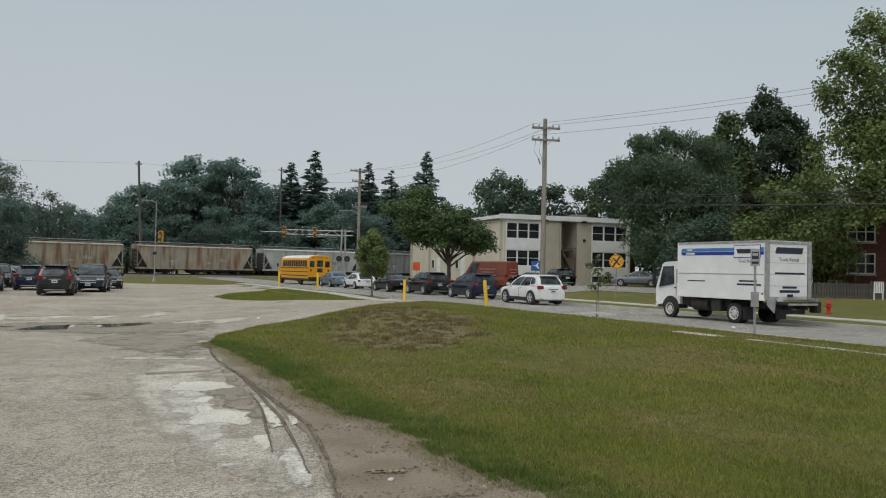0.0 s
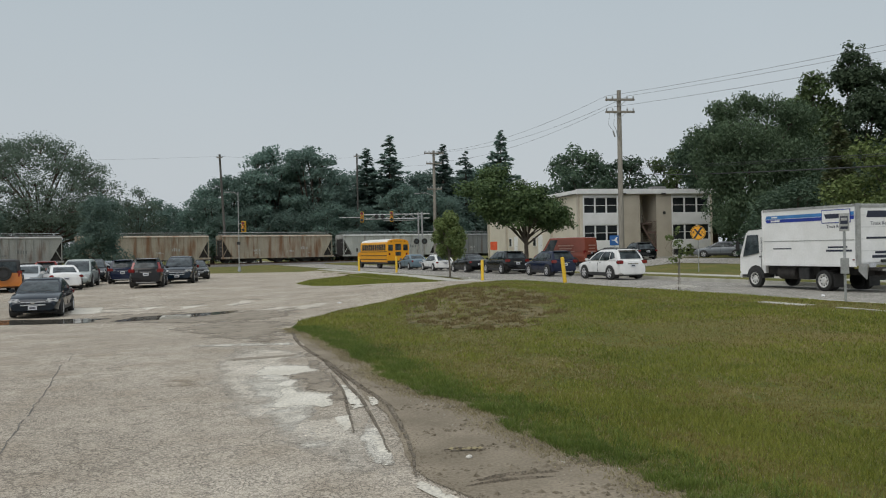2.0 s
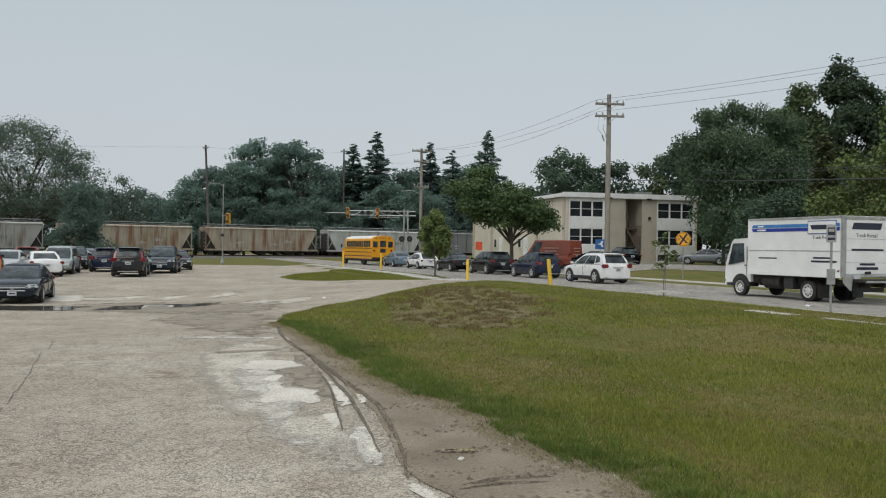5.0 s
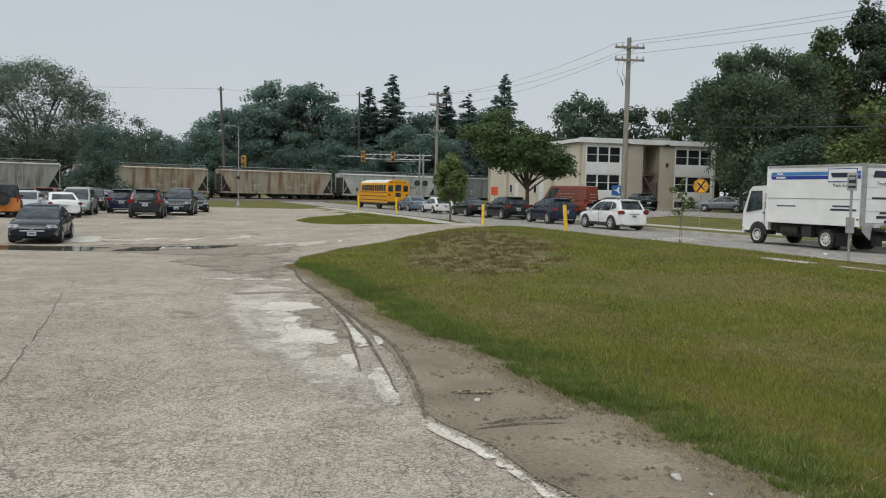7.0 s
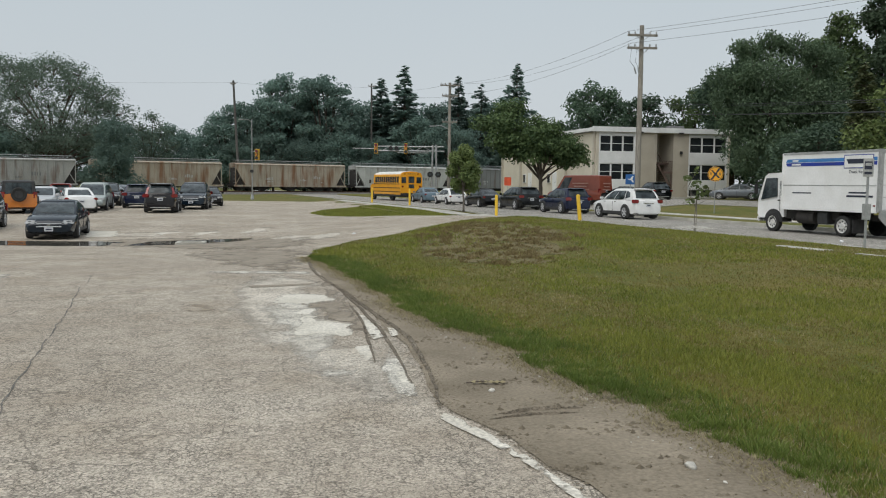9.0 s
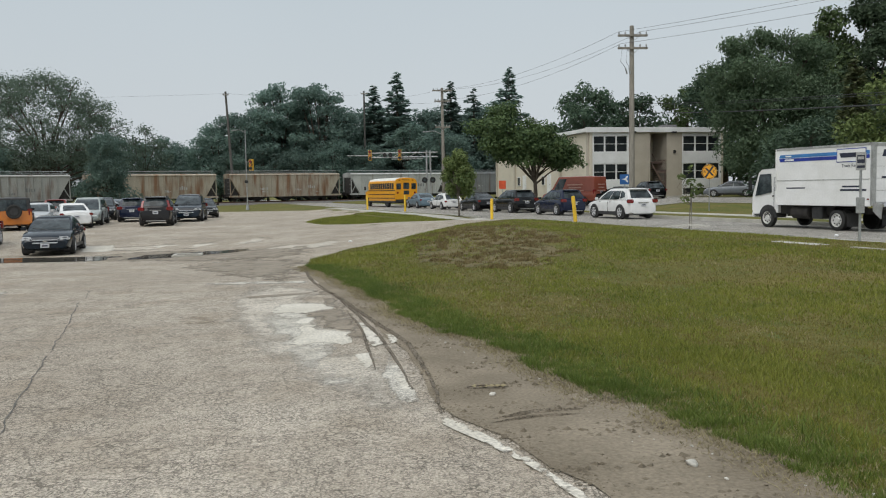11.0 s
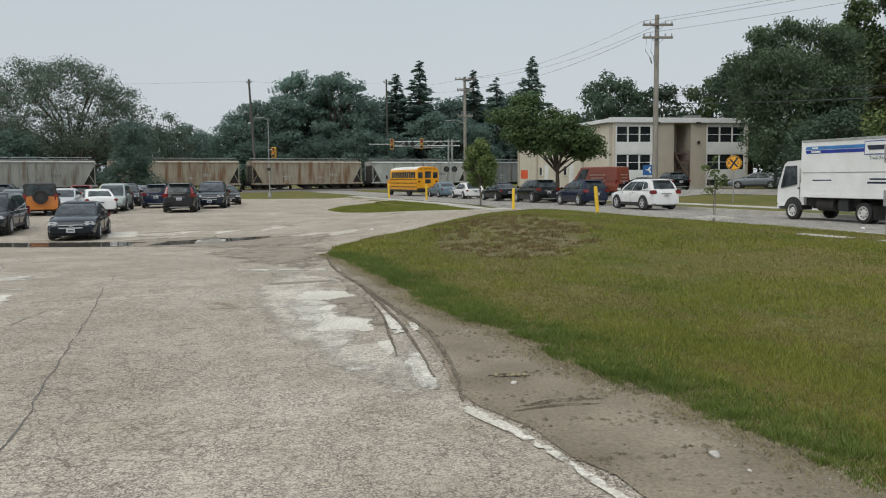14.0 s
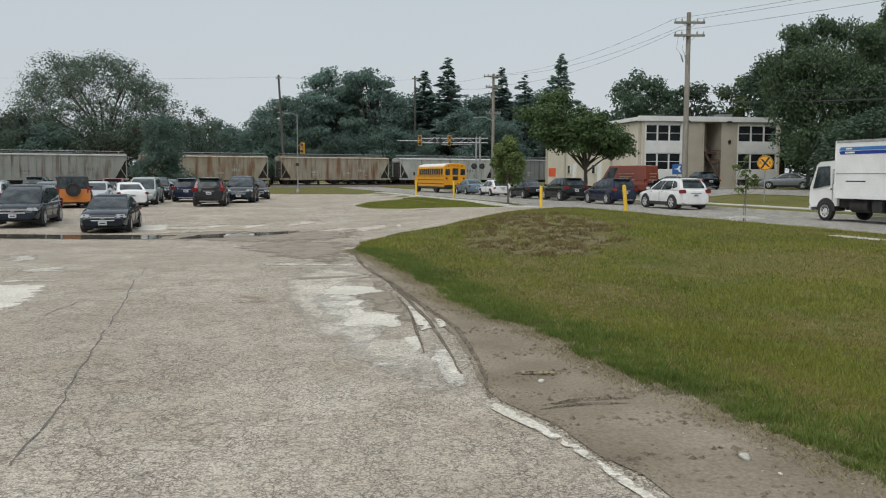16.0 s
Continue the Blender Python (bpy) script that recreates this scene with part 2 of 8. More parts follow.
def paint(name, c, rough=0.16, metal=0.0, coat=0.6):
    return mat(name, c, tuple(v * 0.88 for v in c), 2.0, rough, metal, coat=coat * 0.5, grain=0.04, spec=0.28)


M = {}
M["turf"] = turf("mown_turf")
M["lot"] = paved("worn_lot_asphalt", (0.5, 0.448, 0.374), (0.385, 0.338, 0.276), (0.375, 0.322, 0.254), 0.6, 2.4)
M["road"] = paved("pale_road_asphalt", (0.38, 0.363, 0.328), (0.31, 0.295, 0.266), (0.28, 0.262, 0.23), 0.5, 0.5)
M["concrete"] = mat("old_concrete", (0.47, 0.455, 0.41), (0.36, 0.345, 0.3), 0.9, 0.9, bump=0.3, fine=30)
M["pale"] = ragged(mat("pale_old_concrete", (0.6, 0.57, 0.5), (0.5, 0.47, 0.4), 1.6, 0.8, bump=0.4, fine=35, spec=0.15, grain=0.3), 4.0, 0.7, 0.82)
M["pale_stone"] = mat("pale_broken_stone", (0.62, 0.6, 0.54), (0.5, 0.47, 0.42), 6, 0.9, bump=0.4)
M["wash"] = ragged(paved("washed_pale_pavement", (0.66, 0.63, 0.56), (0.57, 0.54, 0.47), (0.5, 0.46, 0.39), 0.35, 2.4), 3.2, 0.5, 0.78)
M["dust"] = ragged(paved("thin_pale_dust_film", (0.625, 0.575, 0.495), (0.54, 0.495, 0.42), (0.46, 0.41, 0.335), 0.45, 2.4), 1.4, 0.55, 0.85)
M["stain"] = ragged(mat("brown_oily_stain", (0.3, 0.25, 0.19), (0.36, 0.31, 0.24), 2.5, 0.8, bump=0.6, fine=30, spec=0.1, grain=0.35), 3.0, 0.35, 0.6)
M["mud"] = ragged(mat("damp_mud_film", (0.2, 0.166, 0.122), (0.28, 0.237, 0.18), 1.8, 0.6, bump=0.8, fine=22, spec=0.3), 2.4, 0.57, 0.76)
M["dirt"] = mat("bare_shoulder_dirt", (0.26, 0.222, 0.168), (0.18, 0.152, 0.112), 1.1, 0.95, bump=0.6, fine=38, grain=0.2, spec=0.15)
M["clod"] = mat("crumbled_brown_soil", (0.11, 0.09, 0.062), (0.19, 0.16, 0.115), 4, 0.95, bump=0.8, fine=30)
M["rut"] = ragged(mat("dark_wet_rut_soil", (0.12, 0.098, 0.07), (0.19, 0.16, 0.12), 5, 0.85, bump=1.0, fine=40, grain=0.4), 9.0, 0.5, 0.62)
M["bald"] = ragged(mat("dead_turf_soil", (0.13, 0.1, 0.042), (0.13, 0.112, 0.046), 1.4, 0.98, bump=1.0, fine=16, grain=0.5), 1.3, 0.5, 0.6)
M["water"] = mat("shallow_puddle_water", (0.1, 0.095, 0.08), (0.13, 0.12, 0.1), 1.0, 0.06, grain=0.1, spec=0.6)
M["tar"] = mat("open_crack_filled_with_grit", (0.1, 0.095, 0.085), (0.16, 0.15, 0.13), 5, 0.95)
M["ballast"] = mat("dark_track_ballast", (0.1, 0.095, 0.09), (0.16, 0.15, 0.14), 3, 0.95, bump=1, fine=14, grain=0.4)
M["bark"] = mat("grey_brown_bark", (0.11, 0.09, 0.07), (0.07, 0.055, 0.045), 2, 0.95, bump=0.8, fine=18, stretch=(1, 1, 0.2))
M["dark_pole"] = mat("dark_weathered_pole_timber", (0.11, 0.105, 0.095), (0.08, 0.075, 0.068), 2, 0.9, bump=0.5, stretch=(1, 1, 0.1))
M["pale_bark"] = mat("young_grey_bark", (0.2, 0.18, 0.15), (0.13, 0.11, 0.09), 4, 0.9, bump=0.5, stretch=(1, 1, 0.3))
M["pole"] = mat("weathered_pole_timber", (0.27, 0.25, 0.215), (0.19, 0.175, 0.15), 2, 0.9, bump=0.5, fine=22, stretch=(1, 1, 0.08))
M["leaf_dark"] = foliage("dark_green_leaves", (0.042, 0.075, 0.05), (0.095, 0.145, 0.09), through_light=0.35)
# distance haze is mixed into this base colour: lighter and bluer than the leaves
M["leaf_wood"] = foliage("haze_paled_wood_leaves", (0.108, 0.172, 0.146), (0.17, 0.245, 0.205), through_light=0.5)
M["leaf_street"] = foliage("deep_green_street_tree_leaves", (0.032, 0.064, 0.027), (0.095, 0.14, 0.052))
M["leaf_willow"] = foliage("deep_green_trailing_leaves", (0.055, 0.09, 0.053), (0.1, 0.145, 0.08), through_light=0.35)
M["deadturf"] = foliage("dead_brown_turf_tufts", (0.1, 0.073, 0.031), (0.24, 0.187, 0.085), vary=0)
M["leaf_mid"] = foliage("mid_green_leaves", (0.052, 0.09, 0.038), (0.125, 0.175, 0.07))
M["leaf_light"] = foliage("fresh_green_leaves", (0.07, 0.11, 0.035), (0.18, 0.23, 0.08))
M["leaf_olive"] = foliage("olive_brown_evergreen_needles", (0.072, 0.095, 0.04), (0.135, 0.155, 0.07))
M["leaf_grey"] = foliage("dusty_grey_green_leaves", (0.09, 0.13, 0.1), (0.165, 0.215, 0.165), through_light=0.5)
# needles lightened and blued in the base colour to stand for haze
M["needle"] = foliage("haze_paled_conifer_needles", (0.115, 0.178, 0.155), (0.18, 0.252, 0.215), through_light=0.5)
M["blade"] = foliage("grass_blades", (0.078, 0.114, 0.017), (0.265, 0.272, 0.052), vary=0)
M["blade_dry"] = foliage("olive_brown_grass_blades", (0.095, 0.083, 0.022), (0.235, 0.197, 0.06), vary=0)
M["fringe"] = foliage("lush_grass_blades", (0.052, 0.094, 0.014), (0.175, 0.225, 0.048), vary=0)
M["debris"] = foliage("dead_brown_straw", (0.1, 0.085, 0.04), (0.36, 0.31, 0.17), vary=0)
M["straw"] = foliage("dry_grass_blades", (0.24, 0.2, 0.11), (0.42, 0.36, 0.21), vary=0)
M["tyre"] = mat("tyre_rubber", (0.018, 0.018, 0.018), (0.03, 0.03, 0.028), 6, 0.85)
M["rim"] = mat("silver_alloy", (0.62, 0.62, 0.63), (0.5, 0.5, 0.51), 5, 0.4, 0.2)
M["white_rim"] = mat("white_steel_wheel", (0.7, 0.7, 0.68), (0.5, 0.49, 0.46), 5, 0.5)
M["black"] = mat("black_plastic_trim", (0.02, 0.02, 0.021), (0.035, 0.035, 0.035), 5, 0.55)
M["glass"] = mat("dark_tinted_car_glass", (0.01, 0.015, 0.018), (0.06, 0.075, 0.08), 2.2, 0.02, spec=0.34, grain=0.3)
M["pane"] = mat("dark_window_pane", (0.015, 0.018, 0.02), (0.035, 0.04, 0.042), 0.8, 0.06, spec=0.3, grain=0.1)
M["head"] = mat("clear_headlamp_lens", (0.62, 0.63, 0.64), (0.45, 0.46, 0.47), 8, 0.12, coat=0.8)
M["tail"] = mat("red_lamp_lens", (0.22, 0.014, 0.013), (0.16, 0.01, 0.01), 8, 0.15, coat=0.8)
M["amber"] = mat("amber_lamp_lens", (0.6, 0.22, 0.02), None, 8, 0.2, coat=0.8)
M["chrome"] = mat("chrome_trim", (0.7, 0.7, 0.71), (0.55, 0.55, 0.56), 4, 0.15, 1.0)
M["plate"] = mat("pale_licence_plate", (0.62, 0.63, 0.66), None, 10, 0.5)
M["p_white"] = paint("white_car_paint", (0.74, 0.74, 0.73))
M["p_black"] = paint("black_car_paint", (0.004, 0.0045, 0.005))
M["p_navy"] = paint("navy_blue_car_paint", (0.007, 0.012, 0.036))
M["p_ink"] = paint("blue_black_car_paint", (0.004, 0.011, 0.02))
M["p_brown"] = paint("dark_bronze_car_paint", (0.012, 0.0105, 0.0105))
M["p_silver"] = paint("silver_green_car_paint", (0.42, 0.46, 0.44), 0.35, 0.4)
M["p_pale"] = paint("pale_silver_car_paint", (0.55, 0.57, 0.58), 0.35, 0.3)
M["p_grey"] = paint("mid_grey_car_paint", (0.2, 0.22, 0.24), 0.35, 0.4)
M["p_teal"] = paint("grey_teal_car_paint", (0.14, 0.2, 0.24), 0.35, 0.3)
M["p_orange"] = paint("orange_car_paint", (0.6, 0.21, 0.05))
M["p_red"] = paint("brick_red_van_paint", (0.3, 0.085, 0.055))
M["faded_print"] = mat("sun_faded_van_lettering", (0.5, 0.3, 0.24), (0.42, 0.2, 0.15), 6, 0.6)
M["p_maroon"] = paint("dull_red_car_paint", (0.26, 0.05, 0.04))
M["bus"] = paint("school_bus_yellow", (0.8, 0.36, 0.02), 0.4, coat=0.3)
M["bus_roof"] = mat("white_bus_roof", (0.78, 0.77, 0.73), (0.68, 0.67, 0.63), 2, 0.5, grain=0.05)
M["box_white"] = mat("white_box_panel", (0.82, 0.82, 0.81), (0.74, 0.74, 0.72), 1.2, 0.4, grain=0.04)
M["alu"] = mat("dull_aluminium", (0.5, 0.5, 0.49), (0.38, 0.38, 0.37), 4, 0.45, 0.7)
M["stripe_mid"] = mat("mid_blue_stripe", (0.05, 0.22, 0.52), None, 3, 0.4, grain=0.03)
M["stripe_deep"] = mat("deep_blue_stripe", (0.012, 0.035, 0.3), None, 3, 0.4, grain=0.03)
M["ink"] = mat("dark_lettering", (0.02, 0.025, 0.05), None, 5, 0.5)
M["white"] = mat("white_marking", (0.8, 0.8, 0.8), None, 5, 0.5, grain=0.05)
M["galv"] = mat("galvanised_steel", (0.42, 0.43, 0.43), (0.32, 0.33, 0.33), 5, 0.5, 0.6)
M["yellow"] = mat("yellow_post_paint", (0.78, 0.5, 0.03), (0.68, 0.42, 0.03), 4, 0.55, grain=0.1)
M["sign_yellow"] = mat("amber_yellow_sign", (0.82, 0.4, 0.02), (0.76, 0.36, 0.02), 3, 0.45, grain=0.04)
M["sign_blue"] = mat("blue_sign_sheet", (0.02, 0.12, 0.36), None, 3, 0.45, grain=0.04)
M["sign_orange"] = mat("orange_red_sign", (0.75, 0.11, 0.04), None, 3, 0.5, grain=0.05)
M["signal"] = mat("yellow_signal_housing", (0.72, 0.42, 0.04), None, 4, 0.5, grain=0.08)
M["hydrant"] = mat("red_hydrant_paint", (0.5, 0.03, 0.025), (0.38, 0.025, 0.02), 6, 0.5)
M["cable"] = mat("black_cable", (0.03, 0.03, 0.032), None, 3, 0.6)
M["cream"] = mat("cream_rendered_wall", (0.6, 0.555, 0.46), (0.53, 0.485, 0.395), 0.5, 0.9, bump=0.2, fine=20, grain=0.06)
M["tan"] = mat("tan_panel_wall", (0.46, 0.42, 0.345), (0.4, 0.36, 0.295), 0.6, 0.9, bump=0.2, fine=20, grain=0.07)
M["fascia"] = mat("white_painted_fascia", (0.76, 0.77, 0.76), (0.66, 0.67, 0.66), 0.8, 0.6, grain=0.05)
M["brown_metal"] = mat("dull_brown_stair_steel", (0.13, 0.088, 0.07), (0.09, 0.06, 0.05), 3, 0.7)
M["roofing"] = mat("grey_flat_roofing", (0.25, 0.25, 0.25), (0.18, 0.18, 0.18), 1, 0.95)
M["brick"] = mat("dark_red_brick", (0.16, 0.06, 0.045), (0.11, 0.045, 0.035), 5, 0.9, bump=0.4, rand=0.2)
M["fence"] = mat("grey_weathered_fence", (0.1, 0.095, 0.085), (0.06, 0.057, 0.05), 3, 0.9, bump=0.4, rand=0.15)
M["underframe"] = mat("sooty_underframe_and_shade_fill", (0.025, 0.023, 0.022), (0.045, 0.04, 0.036), 3, 0.9)
M["rail"] = mat("rusty_rail_steel", (0.16, 0.09, 0.06), (0.1, 0.06, 0.045), 4, 0.6, 0.5)


def hopper_paint(name, c, rust, amount):
    """Faded hopper paint with rust that runs down in streaks."""
    m = mat(name, c, tuple(v * 0.8 for v in c), 0.5, 0.75, bump=0.2, fine=8, grain=0.12)
    n, l = m.node_tree.nodes, m.node_tree.links
    b = n["Principled BSDF"]
    old = b.inputs["Base Color"].links[0].from_socket
    tc = n.new("ShaderNodeTexCoord")
    mp = n.new("ShaderNodeMapping")
    mp.inputs["Scale"].default_value = (1.0, 1.3, 0.16)
    l.new(tc.outputs["Object"], mp.inputs[0])
    nz = n.new("ShaderNodeTexNoise")
    nz.inputs["Scale"].default_value, nz.inputs["Detail"].default_value = 1.5, 6
    l.new(mp.outputs[0], nz.inputs["Vector"])
    rr = n.new("ShaderNodeMapRange")
    rr.inputs[1].default_value, rr.inputs[2].default_value = 0.6 - amount * 0.25, 0.78 - amount * 0.2
    l.new(nz.outputs[0], rr.inputs[0])
    m1 = n.new("ShaderNodeMix")
    m1.data_type = "RGBA"
    m1.inputs[7].default_value = (*rust, 1)
    l.new(rr.outputs[0], m1.inputs[0])
    l.new(old, m1.inputs[6])
    l.new(m1.outputs[2], b.inputs["Base Color"])
    return m


M["hop_grey"] = hopper_paint("faded_grey_hopper_paint", (0.33, 0.33, 0.31), (0.15, 0.1, 0.075), 0.3)
M["hop_tan"] = hopper_paint("rust_stained_tan_hopper_paint", (0.37, 0.33, 0.26), (0.2, 0.11, 0.06), 0.6)
M["hop_white"] = hopper_paint("off_white_hopper_paint", (0.46, 0.47, 0.45), (0.22, 0.19, 0.16), 0.25)
M["hop_dark"] = hopper_paint("dull_dark_grey_hopper_paint", (0.2, 0.21, 0.21), (0.12, 0.09, 0.07), 0.25)
M["hop_olive"] = hopper_paint("olive_grey_hopper_paint", (0.28, 0.27, 0.23), (0.16, 0.12, 0.09), 0.4)

# ---------------------------------------------------------------- building helpers
def obj(name, bm, material, smooth=0.0):
    me = bpy.data.meshes.new(name)
    bmesh.ops.recalc_face_normals(bm, faces=bm.faces)
    bm.to_mesh(me)
    bm.free()
    me.materials.append(material)
    if smooth:
        me.shade_smooth()
        me.set_sharp_from_angle(angle=radians(smooth))
    return new(name, me)


def part(name, bm, material, parent, label="", smooth=0.0):
    ob = obj(name, bm, material, smooth)
    ob.parent = parent
    if label:
        ob["label"] = label
    return ob


def thing(name, label, category, m=None, group="", kind=""):
    ob = new(name)
    ob.empty_display_size = 0.2
    ob.matrix_basis = m or Matrix()
    return tagged(ob, label, category, group, kind)


def raw(name, verts, faces, material, parent=None):
    me = bpy.data.meshes.new(name)
    me.from_pydata([tuple(v) for v in verts], [], faces)
    me.materials.append(material)
    ob = new(name, me)
    ob.parent = parent
    return ob


def box(bm, c, s, bevel=0.0, rz=0.0):
    m = Matrix.LocRotScale(c, Euler((0, 0, radians(rz))), s)
    r = bmesh.ops.create_cube(bm, size=1, matrix=m)
    if bevel:
        es = {e for v in r["verts"] for e in v.link_edges}
        bmesh.ops.bevel(bm, geom=list(es), offset=bevel, segments=2, affect="EDGES")
    return bm


def boxed(c, s, bevel=0.0, rz=0.0):
    return box(bmesh.new(), c, s, bevel, rz)


def tube(bm, pts, radii, n=8):
    """A tapered tube along points."""
    rings = []
    for i, p in enumerate(pts):
        p = Vector(p)
        a = Vector(pts[max(i - 1, 0)])
        b = Vector(pts[min(i + 1, len(pts) - 1)])
        d = (b - a).normalized()
        q = d.to_track_quat("Z", "Y")
        r = radii[i] if hasattr(radii, "__len__") else radii
        rings.append([bm.verts.new(p + q @ Vector((r * math.cos(2 * math.pi * k / n), r * math.sin(2 * math.pi * k / n), 0))) for k in range(n)])
    for r0, r1 in zip(rings, rings[1:]):
        for k in range(n):
            bm.faces.new((r0[k], r0[(k + 1) % n], r1[(k + 1) % n], r1[k]))
    bm.faces.new(rings[0][::-1])
    bm.faces.new(rings[-1])
    return bm


def tubed(pts, radii, n=8):
    return tube(bmesh.new(), pts, radii, n)


def prism(bm, quad, t):
    """A slab with the given outline, t thick, half to each side."""
    q = [Vector(p) for p in quad]
    nrm = (q[1] - q[0]).cross(q[2] - q[0]).normalized() * (t / 2)
    a = [bm.verts.new(p + nrm) for p in q]
    b = [bm.verts.new(p - nrm) for p in q]
    k = len(q)
    bm.faces.new(a)
    bm.faces.new(b[::-1])
    for i in range(k):
        bm.faces.new((a[i], b[i], b[(i + 1) % k], a[(i + 1) % k]))
    return bm


def slab(quad, t):
    return prism(bmesh.new(), quad, t)


def inset(quad, d):
    """The quad drawn in by d metres along its edges."""
    q = [Vector(p) for p in quad]
    out = []
    for i in range(4):
        e1 = (q[(i + 1) % 4] - q[i]).normalized()
        e2 = (q[i - 1] - q[i]).normalized()
        out.append(q[i] + (e1 + e2) * d)
    return out


def loft(bm, rings):
    vs = [[bm.verts.new(p) for p in r] for r in rings]
    n = len(vs[0])
    for a, b in zip(vs, vs[1:]):
        for k in range(n):
            bm.faces.new((a[k], a[(k + 1) % n], b[(k + 1) % n], b[k]))
    bm.faces.new(vs[0][::-1])
    bm.faces.new(vs[-1])
    return bm


def text_mesh(name, body, size, m, material, parent, extrude=0.002):
    cu = bpy.data.curves.new(name, "FONT")
    cu.body, cu.size, cu.extrude = body, size, extrude
    cu.align_x, cu.align_y = "CENTER", "CENTER"
    tmp = new(name + "_tmp", cu)
    me = bpy.data.meshes.new_from_object(tmp.evaluated_get(bpy.context.evaluated_depsgraph_get()))
    bpy.data.objects.remove(tmp)
    bpy.data.curves.remove(cu)
    me.materials.clear()
    me.materials.append(material)
    ob = new(name, me)
    ob.parent = parent
    ob.matrix_basis = m
    return ob


def step(v, a, b):
    t = min(max((v - a) / (b - a), 0.0), 1.0)
    return t * t * (3 - 2 * t)


# the road runs along RU; RN points across it, away from the lot
RU, RN = Vector((-0.327, 0.945, 0)), Vector((0.945, 0.327, 0))
ROAD_TURN = math.degrees(math.atan2(0.327, 0.945))
KERB_A, KERB_B = 19.4, 27.3


def across(x, y):
    return 0.945 * x + 0.327 * y


def road_at(s, u):
    return RN * s + RU * u


def land(x, y):
    """Height of the ground, leaving out the road's bed."""
    s = across(x, y)
    near = 0.12 * math.exp(-(x * x + y * y) / 150.0)
    dip = -0.42 * math.exp(-(((y - 32) / 11.0) ** 2)) * (1 - step(x, -11, 1))
    lawn = 0.27 * step(s, 7, 14) * (1 - step(y, 40, 50)) * (1 - step(s, 17.5, 19.3) * 0.45)
    hump = 0.16 * math.exp(-((x - 1.6) / 4.0) ** 2 - ((y - 29) / 7.0) ** 2)
    lift = 0.0
    if s > KERB_B:
        lawn = 0.0
        lift = 0.14 + 0.55 * step(s, 31, 43)
    if y > 50 and 15 < s < KERB_A:
        lift += 0.1 * step(y, 50, 56)
    return near + dip + lawn + hump + lift

# ---------------------------------------------------------------- ground, road, lot
def spread(lo, hi, fine_lo, fine_hi, fine, grow):
    vals = list(np.arange(fine_lo, fine_hi + 1e-6, fine))
    d, v = fine, fine_hi
    while v < hi:
        d *= grow
        v += d
        vals.append(v)
    d, v = fine, fine_lo
    while v > lo:
        d *= grow
        v -= d
        vals.insert(0, v)
    return vals


s_cols = [v for v in spread(-2500, 2500, -40, 60, 1.0, 1.25) if not (18.9 < v < 19.6 or 27.1 < v < 27.6)]
s_cols = sorted(s_cols + [19.24, 19.3, 27.4, 27.46])
u_rows = spread(-2500, 2500, -20, 130, 1.25, 1.25)
gv, gf = [], []
for u in u_rows:
    for s in s_cols:
        p = road_at(s, u)
        z = land(p.x, p.y)
        if 19.26 < s < 27.43:
            z = -0.15
        gv.append((p.x, p.y, z))
nc = len(s_cols)
for i in range(len(u_rows) - 1):
    for j in range(nc - 1):
        a = i * nc + j
        gf.append((a, a + 1, a + nc + 1, a + nc))
ground = raw("ground", gv, gf, M["turf"])
ground.data.shade_smooth()
tagged(ground, "mown lawn turf, green with olive and straw patches", "ground", kind="structure")


def wobble(pts, amount, closed=True, stepm=0.35, seed=0.0):
    """A finer outline with an uneven edge."""
    out = []
    n = len(pts)
    for i in range(n if closed else n - 1):
        a, b = Vector((*pts[i], 0)), Vector((*pts[(i + 1) % n], 0))
        k = max(1, int((b - a).length / stepm))
        nr = Vector((-(b - a).y, (b - a).x, 0)).normalized()
        for j in range(k):
            p = a.lerp(b, j / k)
            w = noise.noise(Vector((p.x * 0.9, p.y * 0.9, seed))) + 0.6 * noise.noise(Vector((p.x * 3.1, p.y * 3.1, seed + 5)))
            q = p + nr * w * amount
            out.append((q.x, q.y))
    if not closed:
        out.append(pts[-1])
    return out


def sheet(name, outline, lift, material, label, category, grid=2.0, thick=0.0, kind="structure", fray=0.0):
    """A flat covering with the given outline, laid on the land."""
    bm = bmesh.new()
    bm.faces.new([bm.verts.new((x, y, 0)) for x, y in outline])
    xs, ys = [p[0] for p in outline], [p[1] for p in outline]
    for axis, lo, hi in ((0, min(xs), max(xs)), (1, min(ys), max(ys))):
        v = math.ceil(lo / grid) * grid
        while v < hi:
            co, no = [0, 0, 0], [0, 0, 0]
            co[axis], no[axis] = v, 1
            bmesh.ops.bisect_plane(bm, geom=bm.verts[:] + bm.edges[:] + bm.faces[:], plane_co=co, plane_no=no)
            v += grid
    bmesh.ops.triangulate(bm, faces=[f for f in bm.faces if len(f.verts) > 4])
    if thick:
        r = bmesh.ops.extrude_face_region(bm, geom=bm.faces[:])
        bmesh.ops.translate(bm, verts=[v for v in r["geom"] if isinstance(v, bmesh.types.BMVert)], vec=(0, 0, -thick))
    for v in bm.verts:
        v.co.z += land(v.co.x, v.co.y) + lift
    if fray:
        layer = bm.verts.layers.float.new("frayed")
        rim = np.array(outline)
        for v in bm.verts:
            gap = np.sqrt(((rim - np.array((v.co.x, v.co.y))) ** 2).sum(1).min())
            v[layer] = max(0.0, 1.0 - gap / fray)
    ob = obj(name, bm, material)
    if label:
        tagged(ob, label, category, kind=kind)
    return ob


